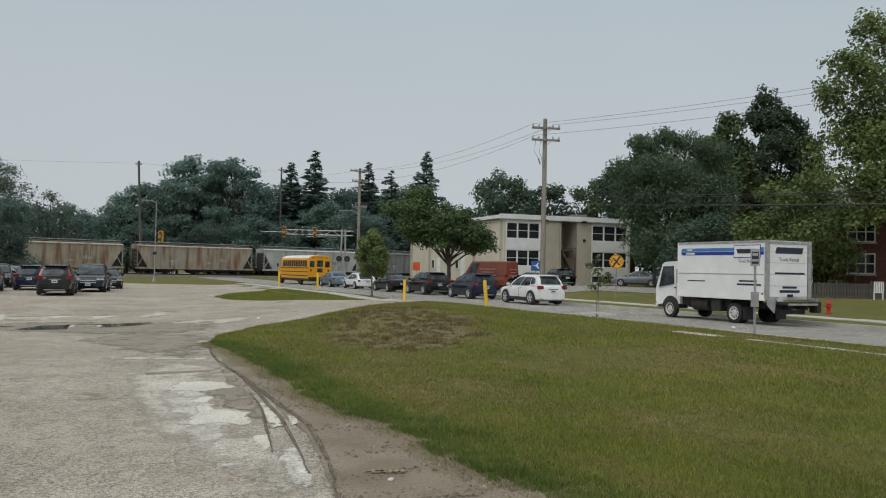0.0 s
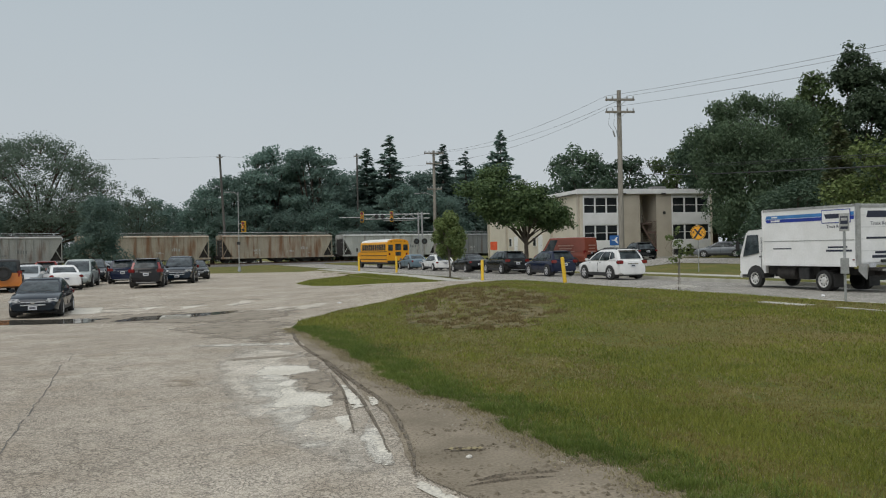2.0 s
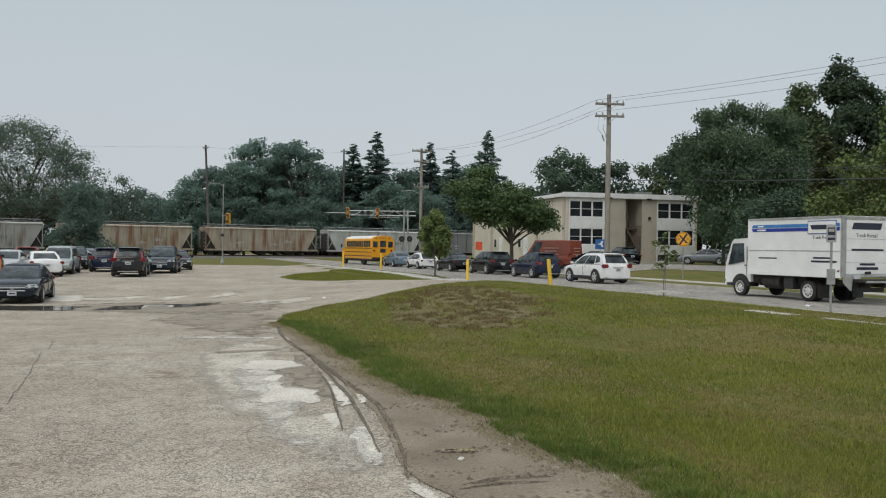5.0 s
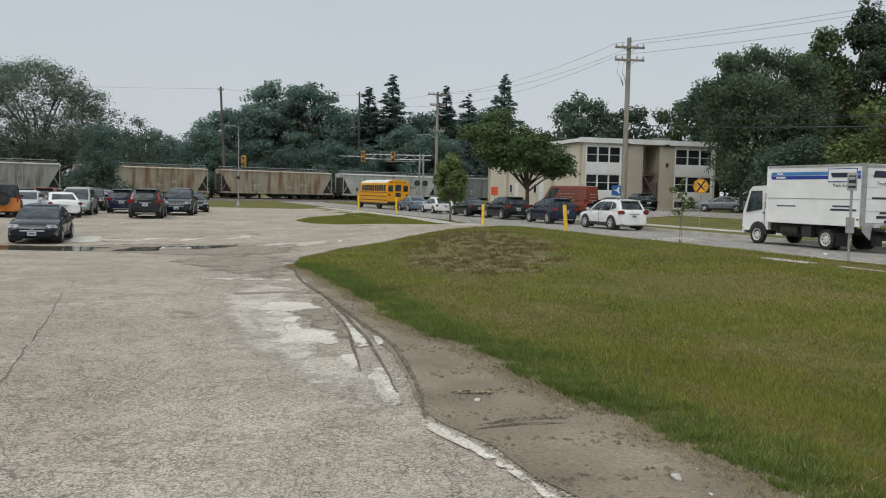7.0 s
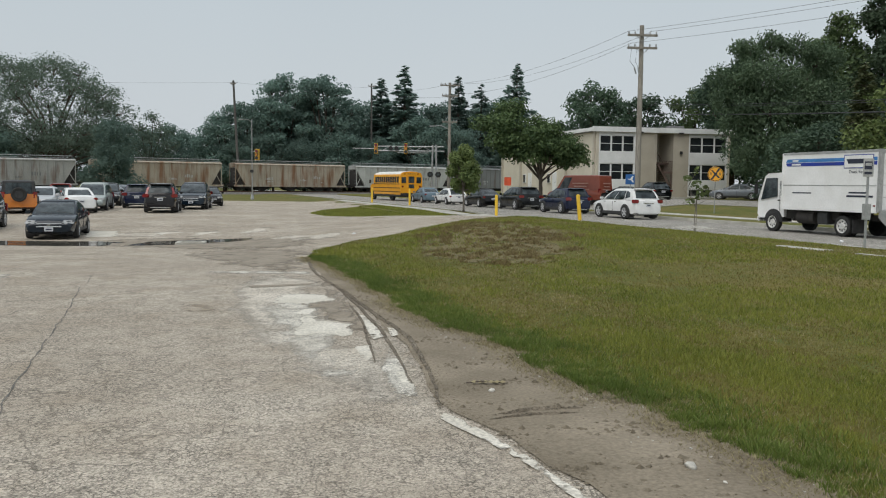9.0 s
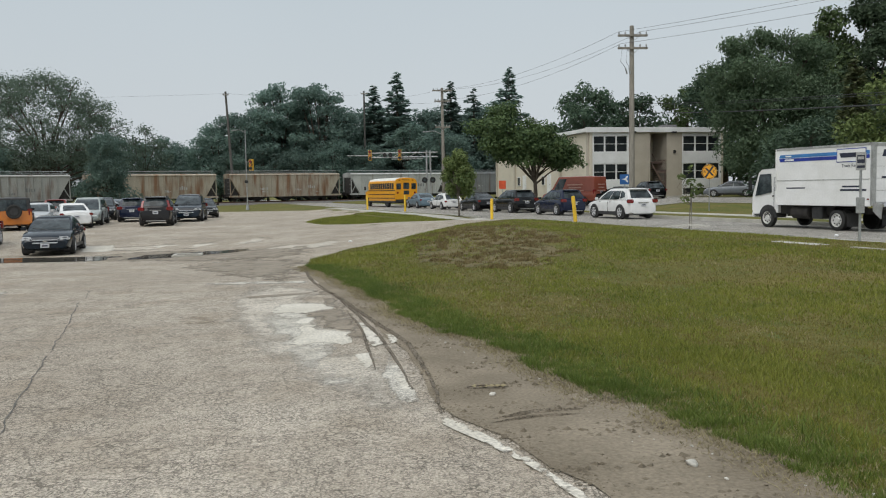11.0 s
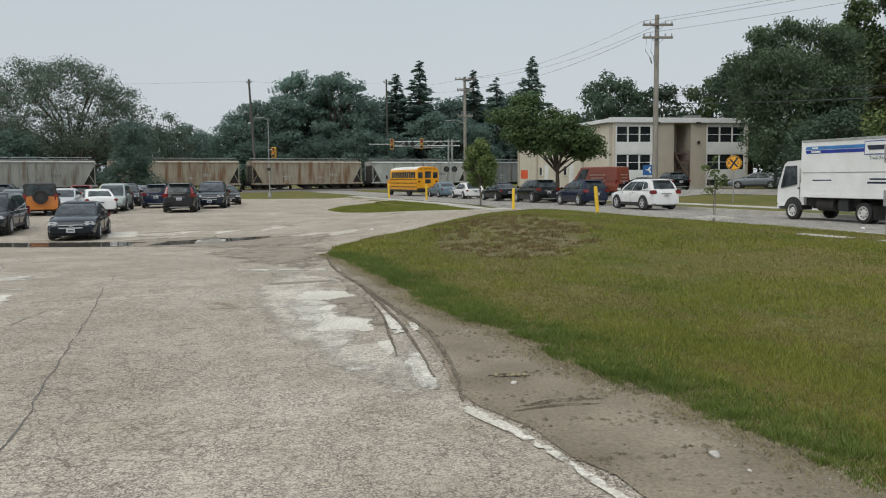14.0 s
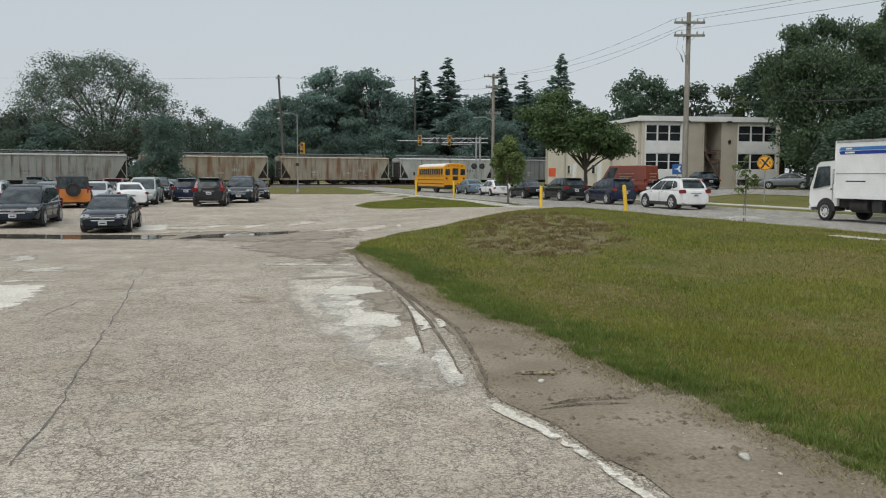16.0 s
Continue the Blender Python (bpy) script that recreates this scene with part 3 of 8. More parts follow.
LAWN_EDGE = [(3.0, 2.2), (2.31, 4.2), (1.98, 5.13), (1.71, 5.94), (1.36, 6.66), (1.0, 7.5), (0.8, 8.5), (0.55, 9.3), (0.11, 10.1), (-0.4, 11.3),
             (-1.1, 14.2), (-1.85, 16.5), (-2.7, 19.2), (-3.3, 20.8), (-3.5, 23.2), (-2.75, 27.2), (-1.2, 30.0), (0.6, 34.5), (2.4, 39.2), (4.3, 43.2)]
ISLAND = [(-4.5, 67.5), (-6.3, 63.5), (-7.8, 56.5), (-7.9, 50.5), (-6.4, 46.8), (-4.0, 44.8), (-0.7, 46.0), (1.6, 50.3)]
lot_outline = (wobble([(6, -30)] + LAWN_EDGE, 0.1, closed=False) + [(5.35, 43.3), (3.0, 50.2)]
               + wobble(ISLAND[::-1], 0.15, closed=False)
               + [(-6.2, 70.5), (-10.5, 79.5), (-13, 80.2), (-21, 80.6), (-30, 83), (-70, 72), (-90, 30), (-90, -30)])
lot = sheet("parking_lot", lot_outline, 0.012, M["lot"], "worn pale asphalt parking lot with fine cracks and stains", "pavement", 2.0)

# road between its kerbs, with a slight crown
rv, rf = [], []
ru = list(np.arange(-260, 300.1, 4.0))
rs = [19.28, 20.5, 22, 23.35, 25, 26.2, 27.42]
for u in ru:
    for s in rs:
        p = road_at(s, u)
        rv.append((p.x, p.y, 0.05 - 0.004 * (s - 23.35) ** 2))
for i in range(len(ru) - 1):
    for j in range(len(rs) - 1):
        a = i * len(rs) + j
        rf.append((a, a + 1, a + 1 + len(rs), a + len(rs)))
road = tagged(raw("road", rv, rf, M["road"]), "pale worn two-lane asphalt road", "road", kind="structure")


def band(name, s0, s1, u0, u1, z0, z1, material, label, category, seg=1.5, gap=0.012, parent_name=None, follow=True):
    """A run of concrete slabs or kerb stones along the road."""
    top = thing(name, label, category, kind="structure")
    u = u0
    while u < u1 - 0.1:
        e = min(u + seg, u1)
        jit = random.uniform(-0.008, 0.008)
        a = [road_at(s, w) for s, w in ((s0, u + gap), (s1, u + gap), (s1, e - gap), (s0, e - gap))]
        bm = bmesh.new()
        hi = [bm.verts.new((p.x, p.y, (land(p.x, p.y) if follow else 0) + z1 + jit)) for p in a]
        lo = [bm.verts.new((p.x, p.y, (land(p.x, p.y) if follow else 0) + z0)) for p in a]
        bm.faces.new(hi)
        for i in range(4):
            bm.faces.new((hi[i], lo[i], lo[(i + 1) % 4], hi[(i + 1) % 4]))
        part("slab" if seg < 2 else "kerb_stone", bm, material, top)
        u = e
    return top


band("kerb_near", 19.24, 19.4, -40, 38.5, -0.1, 0.165, M["concrete"], "weathered concrete kerb along the lawn", "kerb", 3.0, follow=False)
band("kerb_drive", 19.24, 19.4, 47.5, 92, -0.1, 0.13, M["concrete"], "weathered concrete kerb beside the grass verge", "kerb", 3.0, follow=False)
band("kerb_far", 27.3, 27.46, -40, 105, -0.1, 0.16, M["concrete"], "weathered concrete kerb on the building side", "kerb", 3.0, follow=False)
band("sidewalk_lawn", 15.95, 16.4, 16.6, 18.4, -0.05, 0.008, M["concrete"], "old concrete sidewalk half sunk in the lawn", "sidewalk", 1.5)
band("sidewalk_lawn", 16.0, 16.16, 6.4, 15.6, -0.05, 0.02, M["concrete"], "old concrete sidewalk half sunk in the lawn", "sidewalk", 1.2)
band("sidewalk_verge", 17.2, 18.5, 47.4, 84, -0.05, 0.03, M["concrete"], "old concrete sidewalk beside the road", "sidewalk", 1.5)
band("sidewalk_far", 29.7, 31.1, -15, 62, -0.05, 0.03, M["concrete"], "pale concrete sidewalk across the road", "sidewalk", 1.5)
# drive apron from lot to road
ap = [road_at(s, u) for s, u in ((17.2, 39.5), (19.5, 38.2), (19.5, 47.8), (17.2, 46.8))]
sheet("drive_apron", [(p.x, p.y) for p in ap], 0.02, M["concrete"], "stained concrete drive apron", "pavement")
# forecourt of the building
fc = [road_at(s, u) for s, u in ((38.5, 42), (48, 42), (46.5, 62), (40.5, 76), (33, 76), (33, 53), (38.5, 53))]
sheet("forecourt", [(p.x, p.y) for p in fc], 0.03, M["road"], "grey asphalt forecourt before the building", "pavement")
dv = [road_at(s, u) for s, u in ((27.3, 54), (33.0, 53), (33.0, 60), (27.3, 59))]
sheet("forecourt_drive", [(p.x, p.y) for p in dv], 0.035, M["road"], "grey asphalt drive across the verge", "pavement")

# bare shoulder between lot and lawn
inner = [(1.35, 3.0), (0.91, 4.74), (0.69, 5.09), (0.46, 5.73), (0.09, 6.4), (-0.04, 6.95), (-0.13, 7.87), (-0.41, 9.31), (-0.85, 11.2), (-1.35, 13.2), (-1.95, 15.0), (-2.6, 17.6), (-3.3, 20.5)]
outer = [(3.2, 2.2), (2.55, 4.2), (2.2, 5.15), (1.9, 5.98), (1.55, 6.75), (1.2, 7.6), (0.98, 8.6), (0.72, 9.4), (0.26, 10.2), (-0.27, 11.3), (-0.98, 14.2), (-1.75, 16.5), (-2.6, 19.2), (-3.2, 20.8)]
shoulder = sheet("dirt_shoulder", wobble(inner, 0.06, False, 0.15, 2.0) + wobble(outer[::-1], 0.12, False, 0.15, 7.0), 0.02, M["dirt"],
                 "bare brown dirt shoulder between asphalt and lawn", "dirt", 0.6)

# pale washed remnants and mud films on the asphalt beside the shoulder
def film(pts, what, edge, seed, lift, label, name="pale_patch", fine=0.1):
    xs = [p[0] for p in pts]
    wide = max(xs) - min(xs)
    ring = list(zip(pts, pts[1:] + pts[:1]))
    area = abs(sum(p[0] * q[1] - q[0] * p[1] for p, q in ring)) / 2
    girth = sum(math.hypot(q[0] - p[0], q[1] - p[1]) for p, q in ring)
    return sheet(name, wobble(pts, edge, True, fine, seed), lift, M[what], label, "patch", 0.1 if wide < 1.2 else (0.25 if wide < 5 else 0.8), fray=0.7 * area / girth)


DUST, MUD = "thin film of pale dust on the asphalt", "thin dark film of damp mud on asphalt"
PALE = "pale washed patch of old pavement"
film([(-3.66, 16.26), (-2.61, 16.5), (-2.26, 15.02), (-1.68, 12.99), (-1.64, 11.74), (-1.15, 10.6), (-1.09, 9.63), (-0.8, 8.93), (-0.45, 8.0), (-0.2, 7.15), (-0.1, 6.5), (-0.6, 6.5), (-1.1, 7.2), (-1.5, 8.3), (-2.0, 9.4), (-2.6, 10.8), (-3.2, 12.4)], "dust", 0.3, 50.0, 0.0145, DUST, "dust_film", 0.12)
film([(-16, 34.2), (-8, 38.5), (-6.5, 37.2), (-8, 34.6), (-12, 33.0)], "dust", 0.3, 52.0, 0.0151, DUST, "dust_film", 0.12)
film([(-9, 30.0), (-5.0, 33.5), (-2.0, 34.5), (-3.2, 30.0), (-6, 28.4)], "dust", 0.3, 53.0, 0.0154, DUST, "dust_film", 0.12)
film([(-2.5, 11.8), (-2.2, 13.6), (-1.72, 13.27), (-1.62, 12.73), (-1.96, 12.34), (-1.72, 11.97), (-1.52, 10.85), (-1.14, 10.47), (-1.07, 9.63), (-1.2, 8.6), (-0.8, 7.6), (-1.0, 7.5), (-1.5, 8.8), (-2.0, 10.2)], "wash", 0.2, 1.7, 0.0158, PALE)
film([(-1.97, 11.79), (-1.72, 11.97), (-1.52, 10.85), (-1.14, 10.47), (-1.07, 9.63), (-1.37, 9.77), (-1.65, 9.56), (-1.92, 10.83)], "pale", 0.17, 3.1, 0.0162, PALE, fine=0.05)
film([(-2.62, 13.49), (-1.72, 13.27), (-1.62, 12.73), (-1.96, 12.34), (-2.41, 12.4)], "pale", 0.17, 4.4, 0.0164, PALE, fine=0.05)
film([(-1.12, 11.39), (-0.93, 11.02), (-0.61, 9.55), (-0.73, 9.37)], "pale", 0.03, 5.2, 0.0215, PALE)
film([(-0.63, 10.24), (-0.52, 10.12), (-0.45, 9.71), (-0.53, 9.55)], "pale", 0.03, 6.3, 0.0215, PALE)
film([(-0.89, 8.93), (-0.75, 9.03), (-0.62, 8.09), (-0.75, 8.32)], "pale", 0.03, 7.9, 0.0166, PALE)
film([(-0.6, 9.2), (-0.5, 9.2), (-0.34, 7.95), (-0.21, 7.15), (-0.12, 6.7), (-0.36, 6.9), (-0.5, 7.9)], "wash", 0.06, 8.4, 0.0168, PALE)
film([(-0.42, 7.94), (-0.34, 7.95), (-0.21, 7.15), (-0.31, 7.2)], "pale", 0.03, 8.9, 0.0172, PALE)
film([(0.06, 6.26), (0.19, 6.08), (0.37, 5.72), (0.62, 5.2), (0.95, 4.3), (0.86, 4.3), (0.55, 5.1), (0.32, 5.6), (0.14, 5.88), (0.03, 6.12)], "pale", 0.04, 9.7, 0.0215, PALE)
film([(-5.2, 17.2), (-4.21, 17.3), (-2.66, 17.29), (-2.56, 16.63), (-3.98, 16.6)], "wash", 0.12, 10.3, 0.017, PALE)
film([(-15.3, 36.2), (-13.95, 36.4), (-12.9, 33.3), (-14.1, 33.1)], "pale", 0.05, 11.6, 0.0165, PALE)
film([(-12.2, 35.6), (-8.0, 36.6), (-8.0, 35.6), (-11.6, 34.6)], "pale", 0.2, 12.8, 0.0165, PALE)
film([(-11.57, 19.39), (-10.84, 19.84), (-9.94, 18.11), (-10.55, 17.78)], "wash", 0.15, 13.1, 0.0165, PALE)
film([(-9.29, 15.98), (-8.64, 16.72), (-8.19, 15.78), (-8.67, 15.13)], "wash", 0.15, 14.2, 0.0165, PALE)
film([(-8.6, 13.4), (-7.29, 13.6), (-6.64, 11.83), (-6.46, 11.15), (-6.5, 10.2), (-8.0, 10.6)], "pale", 0.08, 15.5, 0.0165, PALE)
film([(-8.6, 14.0), (-7.48, 14.4), (-7.32, 13.95), (-8.2, 13.6)], "wash", 0.1, 16.1, 0.0167, PALE)
film([(-2.28, 15.55), (-1.85, 15.02), (-1.03, 11.16), (-0.62, 9.3), (-0.92, 9.12), (-1.12, 10.34), (-1.5, 10.85), (-1.7, 11.91), (-1.98, 11.86), (-2.04, 12.34), (-1.63, 12.61)], "mud", 0.08, 20.1, 0.0195, MUD, "mud_patch")
film([(-3.32, 14.58), (-2.26, 15.02), (-2.14, 15.45), (-2.29, 14.75), (-3.23, 14.2)], "mud", 0.06, 21.4, 0.0197, MUD, "mud_patch")
film([(-6.9, 24.04), (-5.93, 25.64), (-3.43, 23.1), (-2.77, 17.35), (-3.43, 16.77), (-4.9, 18.83), (-6.93, 21.97)], "mud", 0.4, 22.7, 0.0199, MUD, "mud_patch")
film([(-11.8, 32.99), (-4.37, 31.01), (-3.61, 24.33), (-6.82, 25.0), (-10.72, 27.08)], "mud", 0.5, 23.3, 0.0201, MUD, "mud_patch")
film([(-3.89, 11.99), (-3.65, 12.42), (-3.11, 11.85), (-3.15, 11.3), (-3.54, 11.41)], "stain", 0.15, 24.9, 0.0175, "brown stain on the worn asphalt", "stain_patch")
film([(-16, 28.4), (-11, 33.2), (-8.6, 33.0), (-10.7, 28.0), (-14, 27.4)], "mud", 0.3, 25.2, 0.0203, MUD, "mud_patch")

# standing water along the low line of the lot
for k, pts in enumerate(([(-24, 28.4), (-15.6, 28.0), (-13.4, 27.7), (-11.4, 27.9), (-11.4, 30.4), (-14, 30.4), (-24, 30.6)],
                         [(-10.6, 28.2), (-8.6, 28.8), (-7.0, 30.4), (-7.2, 32.0), (-9.6, 31.6), (-10.8, 30.7)])):
    sheet("puddle", wobble(pts, 0.25, True, 0.3, 11.0 + k), 0.026, M["water"], "shallow brown puddle along the lot's low line", "puddle", 3.0)

# straight cracks in the lot
for k, pts in enumerate(([(-6.8, 16.24), (-6.3, 14.9)], [(-6.15, 14.3), (-5.13, 11.47), (-4.42, 9.41)], [(-4.36, 9.25), (-3.77, 7.58), (-3.42, 6.51), (-3.12, 5.64), (-2.85, 4.7)], [(-6.99, 13.17), (-6.49, 13.1), (-6.23, 13.26)], [(-5.81, 11.45), (-5.7, 10.76), (-5.59, 10.2)],
                         [(-9.0, 40.0), (-5.6, 40.6), (-4.0, 39.2)], [(-14, 38.8), (-8.5, 39.0)])):
    w = wobble(pts, 0.05, False, 0.05, 3.0 + k)
    bm = bmesh.new()
    prev = None
    for i, (x, y) in enumerate(w):
        hw = (0.007 if k < 5 else 0.05) * (0.4 + 1.1 * random.random())
        d = Vector((w[min(i + 1, len(w) - 1)][0] - w[max(i - 1, 0)][0], w[min(i + 1, len(w) - 1)][1] - w[max(i - 1, 0)][1], 0)).normalized()
        nr = Vector((-d.y, d.x, 0)) * hw
        z = land(x, y) + 0.0165
        cur = (bm.verts.new((x + nr.x, y + nr.y, z)), bm.verts.new((x - nr.x, y - nr.y, z)))
        if prev:
            bm.faces.new((prev[0], prev[1], cur[1], cur[0]))
        prev = cur
    tagged(obj("pavement_crack", bm, M["tar"]), "long open crack across the worn asphalt", "crack", kind="structure")

# tyre ruts along the shoulder
for k, (pts, wid) in enumerate((([(0.03, 6.35), (0.01, 6.7), (0.0, 7.1), (-0.09, 7.89), (-0.32, 9.46), (-0.7, 10.75), (-1.0, 11.78), (-1.52, 13.62), (-2.3, 16.0)], 0.028),
                                ([(-0.2, 7.2), (-0.27, 7.59), (-0.45, 8.68), (-0.65, 9.88), (-1.25, 12.45), (-1.79, 14.52), (-2.6, 17.2)], 0.022),
                                ([(-0.61, 8.09), (-0.78, 9.43), (-1.01, 10.87), (-1.34, 12.44)], 0.015), ([(-2.3, 16.0), (-2.75, 18.0), (-3.2, 20.2)], 0.028),
                                ([(0.42, 6.2), (0.75, 6.38), (1.15, 6.45)], 0.024), ([(0.4, 6.08), (0.75, 6.24), (1.1, 6.3)], 0.02))):
    w = wobble(pts, 0.02, False, 0.1, 20.0 + k)
    bm = bmesh.new()
    prev = None
    for i, (x, y) in enumerate(w):
        d = Vector((w[min(i + 1, len(w) - 1)][0] - w[max(i - 1, 0)][0], w[min(i + 1, len(w) - 1)][1] - w[max(i - 1, 0)][1], 0)).normalized()
        nr = Vector((-d.y, d.x, 0))
        z = land(x, y) + 0.024
        taper = min(1.0, 4 * i / len(w), 4 * (len(w) - 1 - i) / len(w))
        row = []
        for o, h in ((-1.5, -0.006), (-1.0, (0.014 + 0.014 * random.random()) * taper * min(1.0, wid / 0.035) ** 1.5), (-0.4, 0.0), (0.4, 0.0), (1.0, (0.014 + 0.014 * random.random()) * taper * min(1.0, wid / 0.035) ** 1.5), (1.5, -0.006)):
            row.append(bm.verts.new((x + nr.x * o * wid * (0.25 + 0.55 * taper), y + nr.y * o * wid * (0.25 + 0.55 * taper), z + h)))
        if prev:
            for a in range(5):
                bm.faces.new((prev[a], prev[a + 1], row[a + 1], row[a]))
        prev = row
    tagged(obj("tyre_rut", bm, M["rut"]), "dark muddy tyre rut along the shoulder", "rut", kind="structure")

# bald patch on the lawn
sheet("bald_patch", wobble([(-0.6, 24.5), (0.4, 30.0), (1.6, 33.5), (3.4, 32.2), (3.9, 27.0), (3.4, 22.5), (2.2, 19.0), (0.6, 19.2), (-0.4, 21.2)], 0.9, True, 0.25, 31.0), 0.01, M["bald"],
      "bare brown patch of dead turf on the lawn", "dirt", 1.0)

# railway bed
T0, TD = Vector((-63, 105, 0)), Vector((0.853, 0.522, 0)).normalized()
TN = Vector((-TD.y, TD.x, 0))
bm = bmesh.new()
rows_ = []
for a in np.arange(-160, 240.1, 10):
    p = T0 + TD * a
    rows_.append([bm.verts.new(p + TN * o + Vector((0, 0, h))) for o, h in ((-3.6, -0.05), (-2.2, 0.32), (2.2, 0.32), (3.6, -0.05))])
for a, b in zip(rows_, rows_[1:]):
    for k in range(3):
        bm.faces.new((a[k], a[k + 1], b[k + 1], b[k]))
tagged(obj("track_bed", bm, M["ballast"]), "low bed of dark track ballast", "track bed", kind="structure")
track = thing("railway_track", "pair of rusty steel rails on the ballast", "railway track", kind="structure")
for o in (-0.72, 0.72):
    a, b = T0 + TD * -160 + TN * o, T0 + TD * 240 + TN * o
    bm = bmesh.new()
    box(bm, (0, 0, 0), (400, 0.07, 0.16))
    bmesh.ops.transform(bm, verts=bm.verts, matrix=Matrix.Translation((a + b) / 2 + Vector((0, 0, 0.4))) @ Matrix.Rotation(math.atan2(TD.y, TD.x), 4, "Z"))
    part("rail", bm, M["rail"], track)

# ---------------------------------------------------------------- trees
def leaves(rng, centres, radii, count, size, squash=0.75, droop=0.0, shell=0.55):
    """Leaf clumps as small bent quads, scattered through the outer part of each lobe."""
    centres, radii = np.array(centres, float), np.array(radii, float)
    w = radii ** 2
    idx = rng.choice(len(centres), count, p=w / w.sum())
    d = rng.normal(size=(count, 3))
    d /= np.linalg.norm(d, axis=1)[:, None]
    rr = radii[idx] * (shell + (1.12 - shell) * rng.random(count) ** 0.6) * (1 + 0.18 * rng.random(count) ** 4)
    pos = centres[idx] + d * rr[:, None] * np.array([1, 1, squash])
    pos[:, 2] -= droop * rng.random(count) ** 2 * radii[idx]
    nrm = d + rng.normal(scale=0.5, size=(count, 3)) + np.array([0, 0, 0.5])
    nrm /= np.linalg.norm(nrm, axis=1)[:, None]
    t = np.cross(nrm, rng.normal(size=(count, 3)))
    t /= np.linalg.norm(t, axis=1)[:, None]
    b = np.cross(nrm, t)
    if droop:
        t = t * 0.9 + np.array([0, 0, -0.7])
        t /= np.linalg.norm(t, axis=1)[:, None]
    sz = size * (0.55 + 0.9 * rng.random(count))[:, None]
    lift = nrm * sz * 0.25
    v = np.stack([pos - t * sz, pos + b * sz * 0.6 + lift, pos + t * sz, pos - b * sz * 0.6 + lift], 1).reshape(-1, 3)
    return v


def leaf_mesh(name, v, material, parent):
    n = len(v) // 4
    me = bpy.data.meshes.new(name)
    f = np.arange(n * 4).reshape(-1, 4)
    me.from_pydata(v.tolist(), [], f.tolist())
    me.materials.append(material)
    ob = new(name, me)
    ob.parent = parent
    return ob


def broadleaf(seed, height, spread_r, trunk_h, material, label, count=5000, size=0.28, lobes=22, bark="bark", squash=0.75, droop=0.0, trunk_r=None, crown_low=0.3, name="tree", multi=1, open_=0.0, ob=None, peak=1.0, clump=1.0, shear=0.0):
    """A tree with a tapered trunk, limbs that reach into its lobes, and a crown of many leaf clumps."""
    rng = np.random.default_rng(seed)
    top = ob or thing(name, label, "tree")
    trunk_r = trunk_r or height * 0.022
    cz0 = height * crown_low
    cs, rs = [], []
    for k in range(lobes):
        a = rng.random() * 2 * math.pi
        h = (k + 0.5) / lobes
        prof = math.sin(math.pi * min(1, (0.18 + 0.82 * h ** peak))) ** 0.6
        r = spread_r * prof * (0.35 + 0.6 * rng.random() ** 0.5)
        lr = spread_r * (0.26 + 0.2 * rng.random()) * (1 - 0.25 * h) * clump
        z = min(cz0 + (height - cz0) * h, height - lr * squash * 0.9)
        cs.append((r * math.cos(a) + shear * (z - 0.6 * height), r * math.sin(a), z))
        rs.append(lr)
    bm = bmesh.new()
    for q in range(multi):
        off = rng.normal(scale=0.04 * height * (multi > 1), size=2)
        lean = rng.normal(scale=0.02 * height + 0.05 * height * (multi > 1), size=2)
        pts = [(0.3 * off[0], 0.3 * off[1], -0.15), (off[0], off[1], trunk_h * 0.5), (off[0] + lean[0] * 0.5, off[1] + lean[1] * 0.5, trunk_h), (off[0] + lean[0], off[1] + lean[1], height * 0.8)]
        tube(bm, pts, [trunk_r * 1.35, trunk_r, trunk_r * 0.85, trunk_r * 0.15], 9)
    part("trunk", bm, M[bark], top, smooth=40)
    bm = bmesh.new()
    for (x, y, z), lr in zip(cs, rs):
        z0 = trunk_h * (0.85 + 0.5 * rng.random()) if z > trunk_h * 1.3 else trunk_h * 0.9
        mid = (x * 0.45 + rng.normal(scale=0.25), y * 0.45 + rng.normal(scale=0.25), z0 + (z - z0) * 0.55)
        tube(bm, [(0, 0, z0), mid, (x * 0.75, y * 0.75, z)], [trunk_r * 0.42, trunk_r * 0.28, trunk_r * 0.1], 5)
        for q in range(3):
            e = rng.normal(scale=lr * 0.4, size=3)
            tube(bm, [mid, (x * 0.75 + e[0], y * 0.75 + e[1], z + abs(e[2]) * 0.5)], [trunk_r * 0.16, trunk_r * 0.04], 4)
    part("branchwork", bm, M[bark], top, smooth=40)["kind"] = "stuff"
    v = leaves(rng, cs, rs, count, size, squash, droop, 0.45 + open_)
    leaf_mesh("crown", v, material, top)
    return top


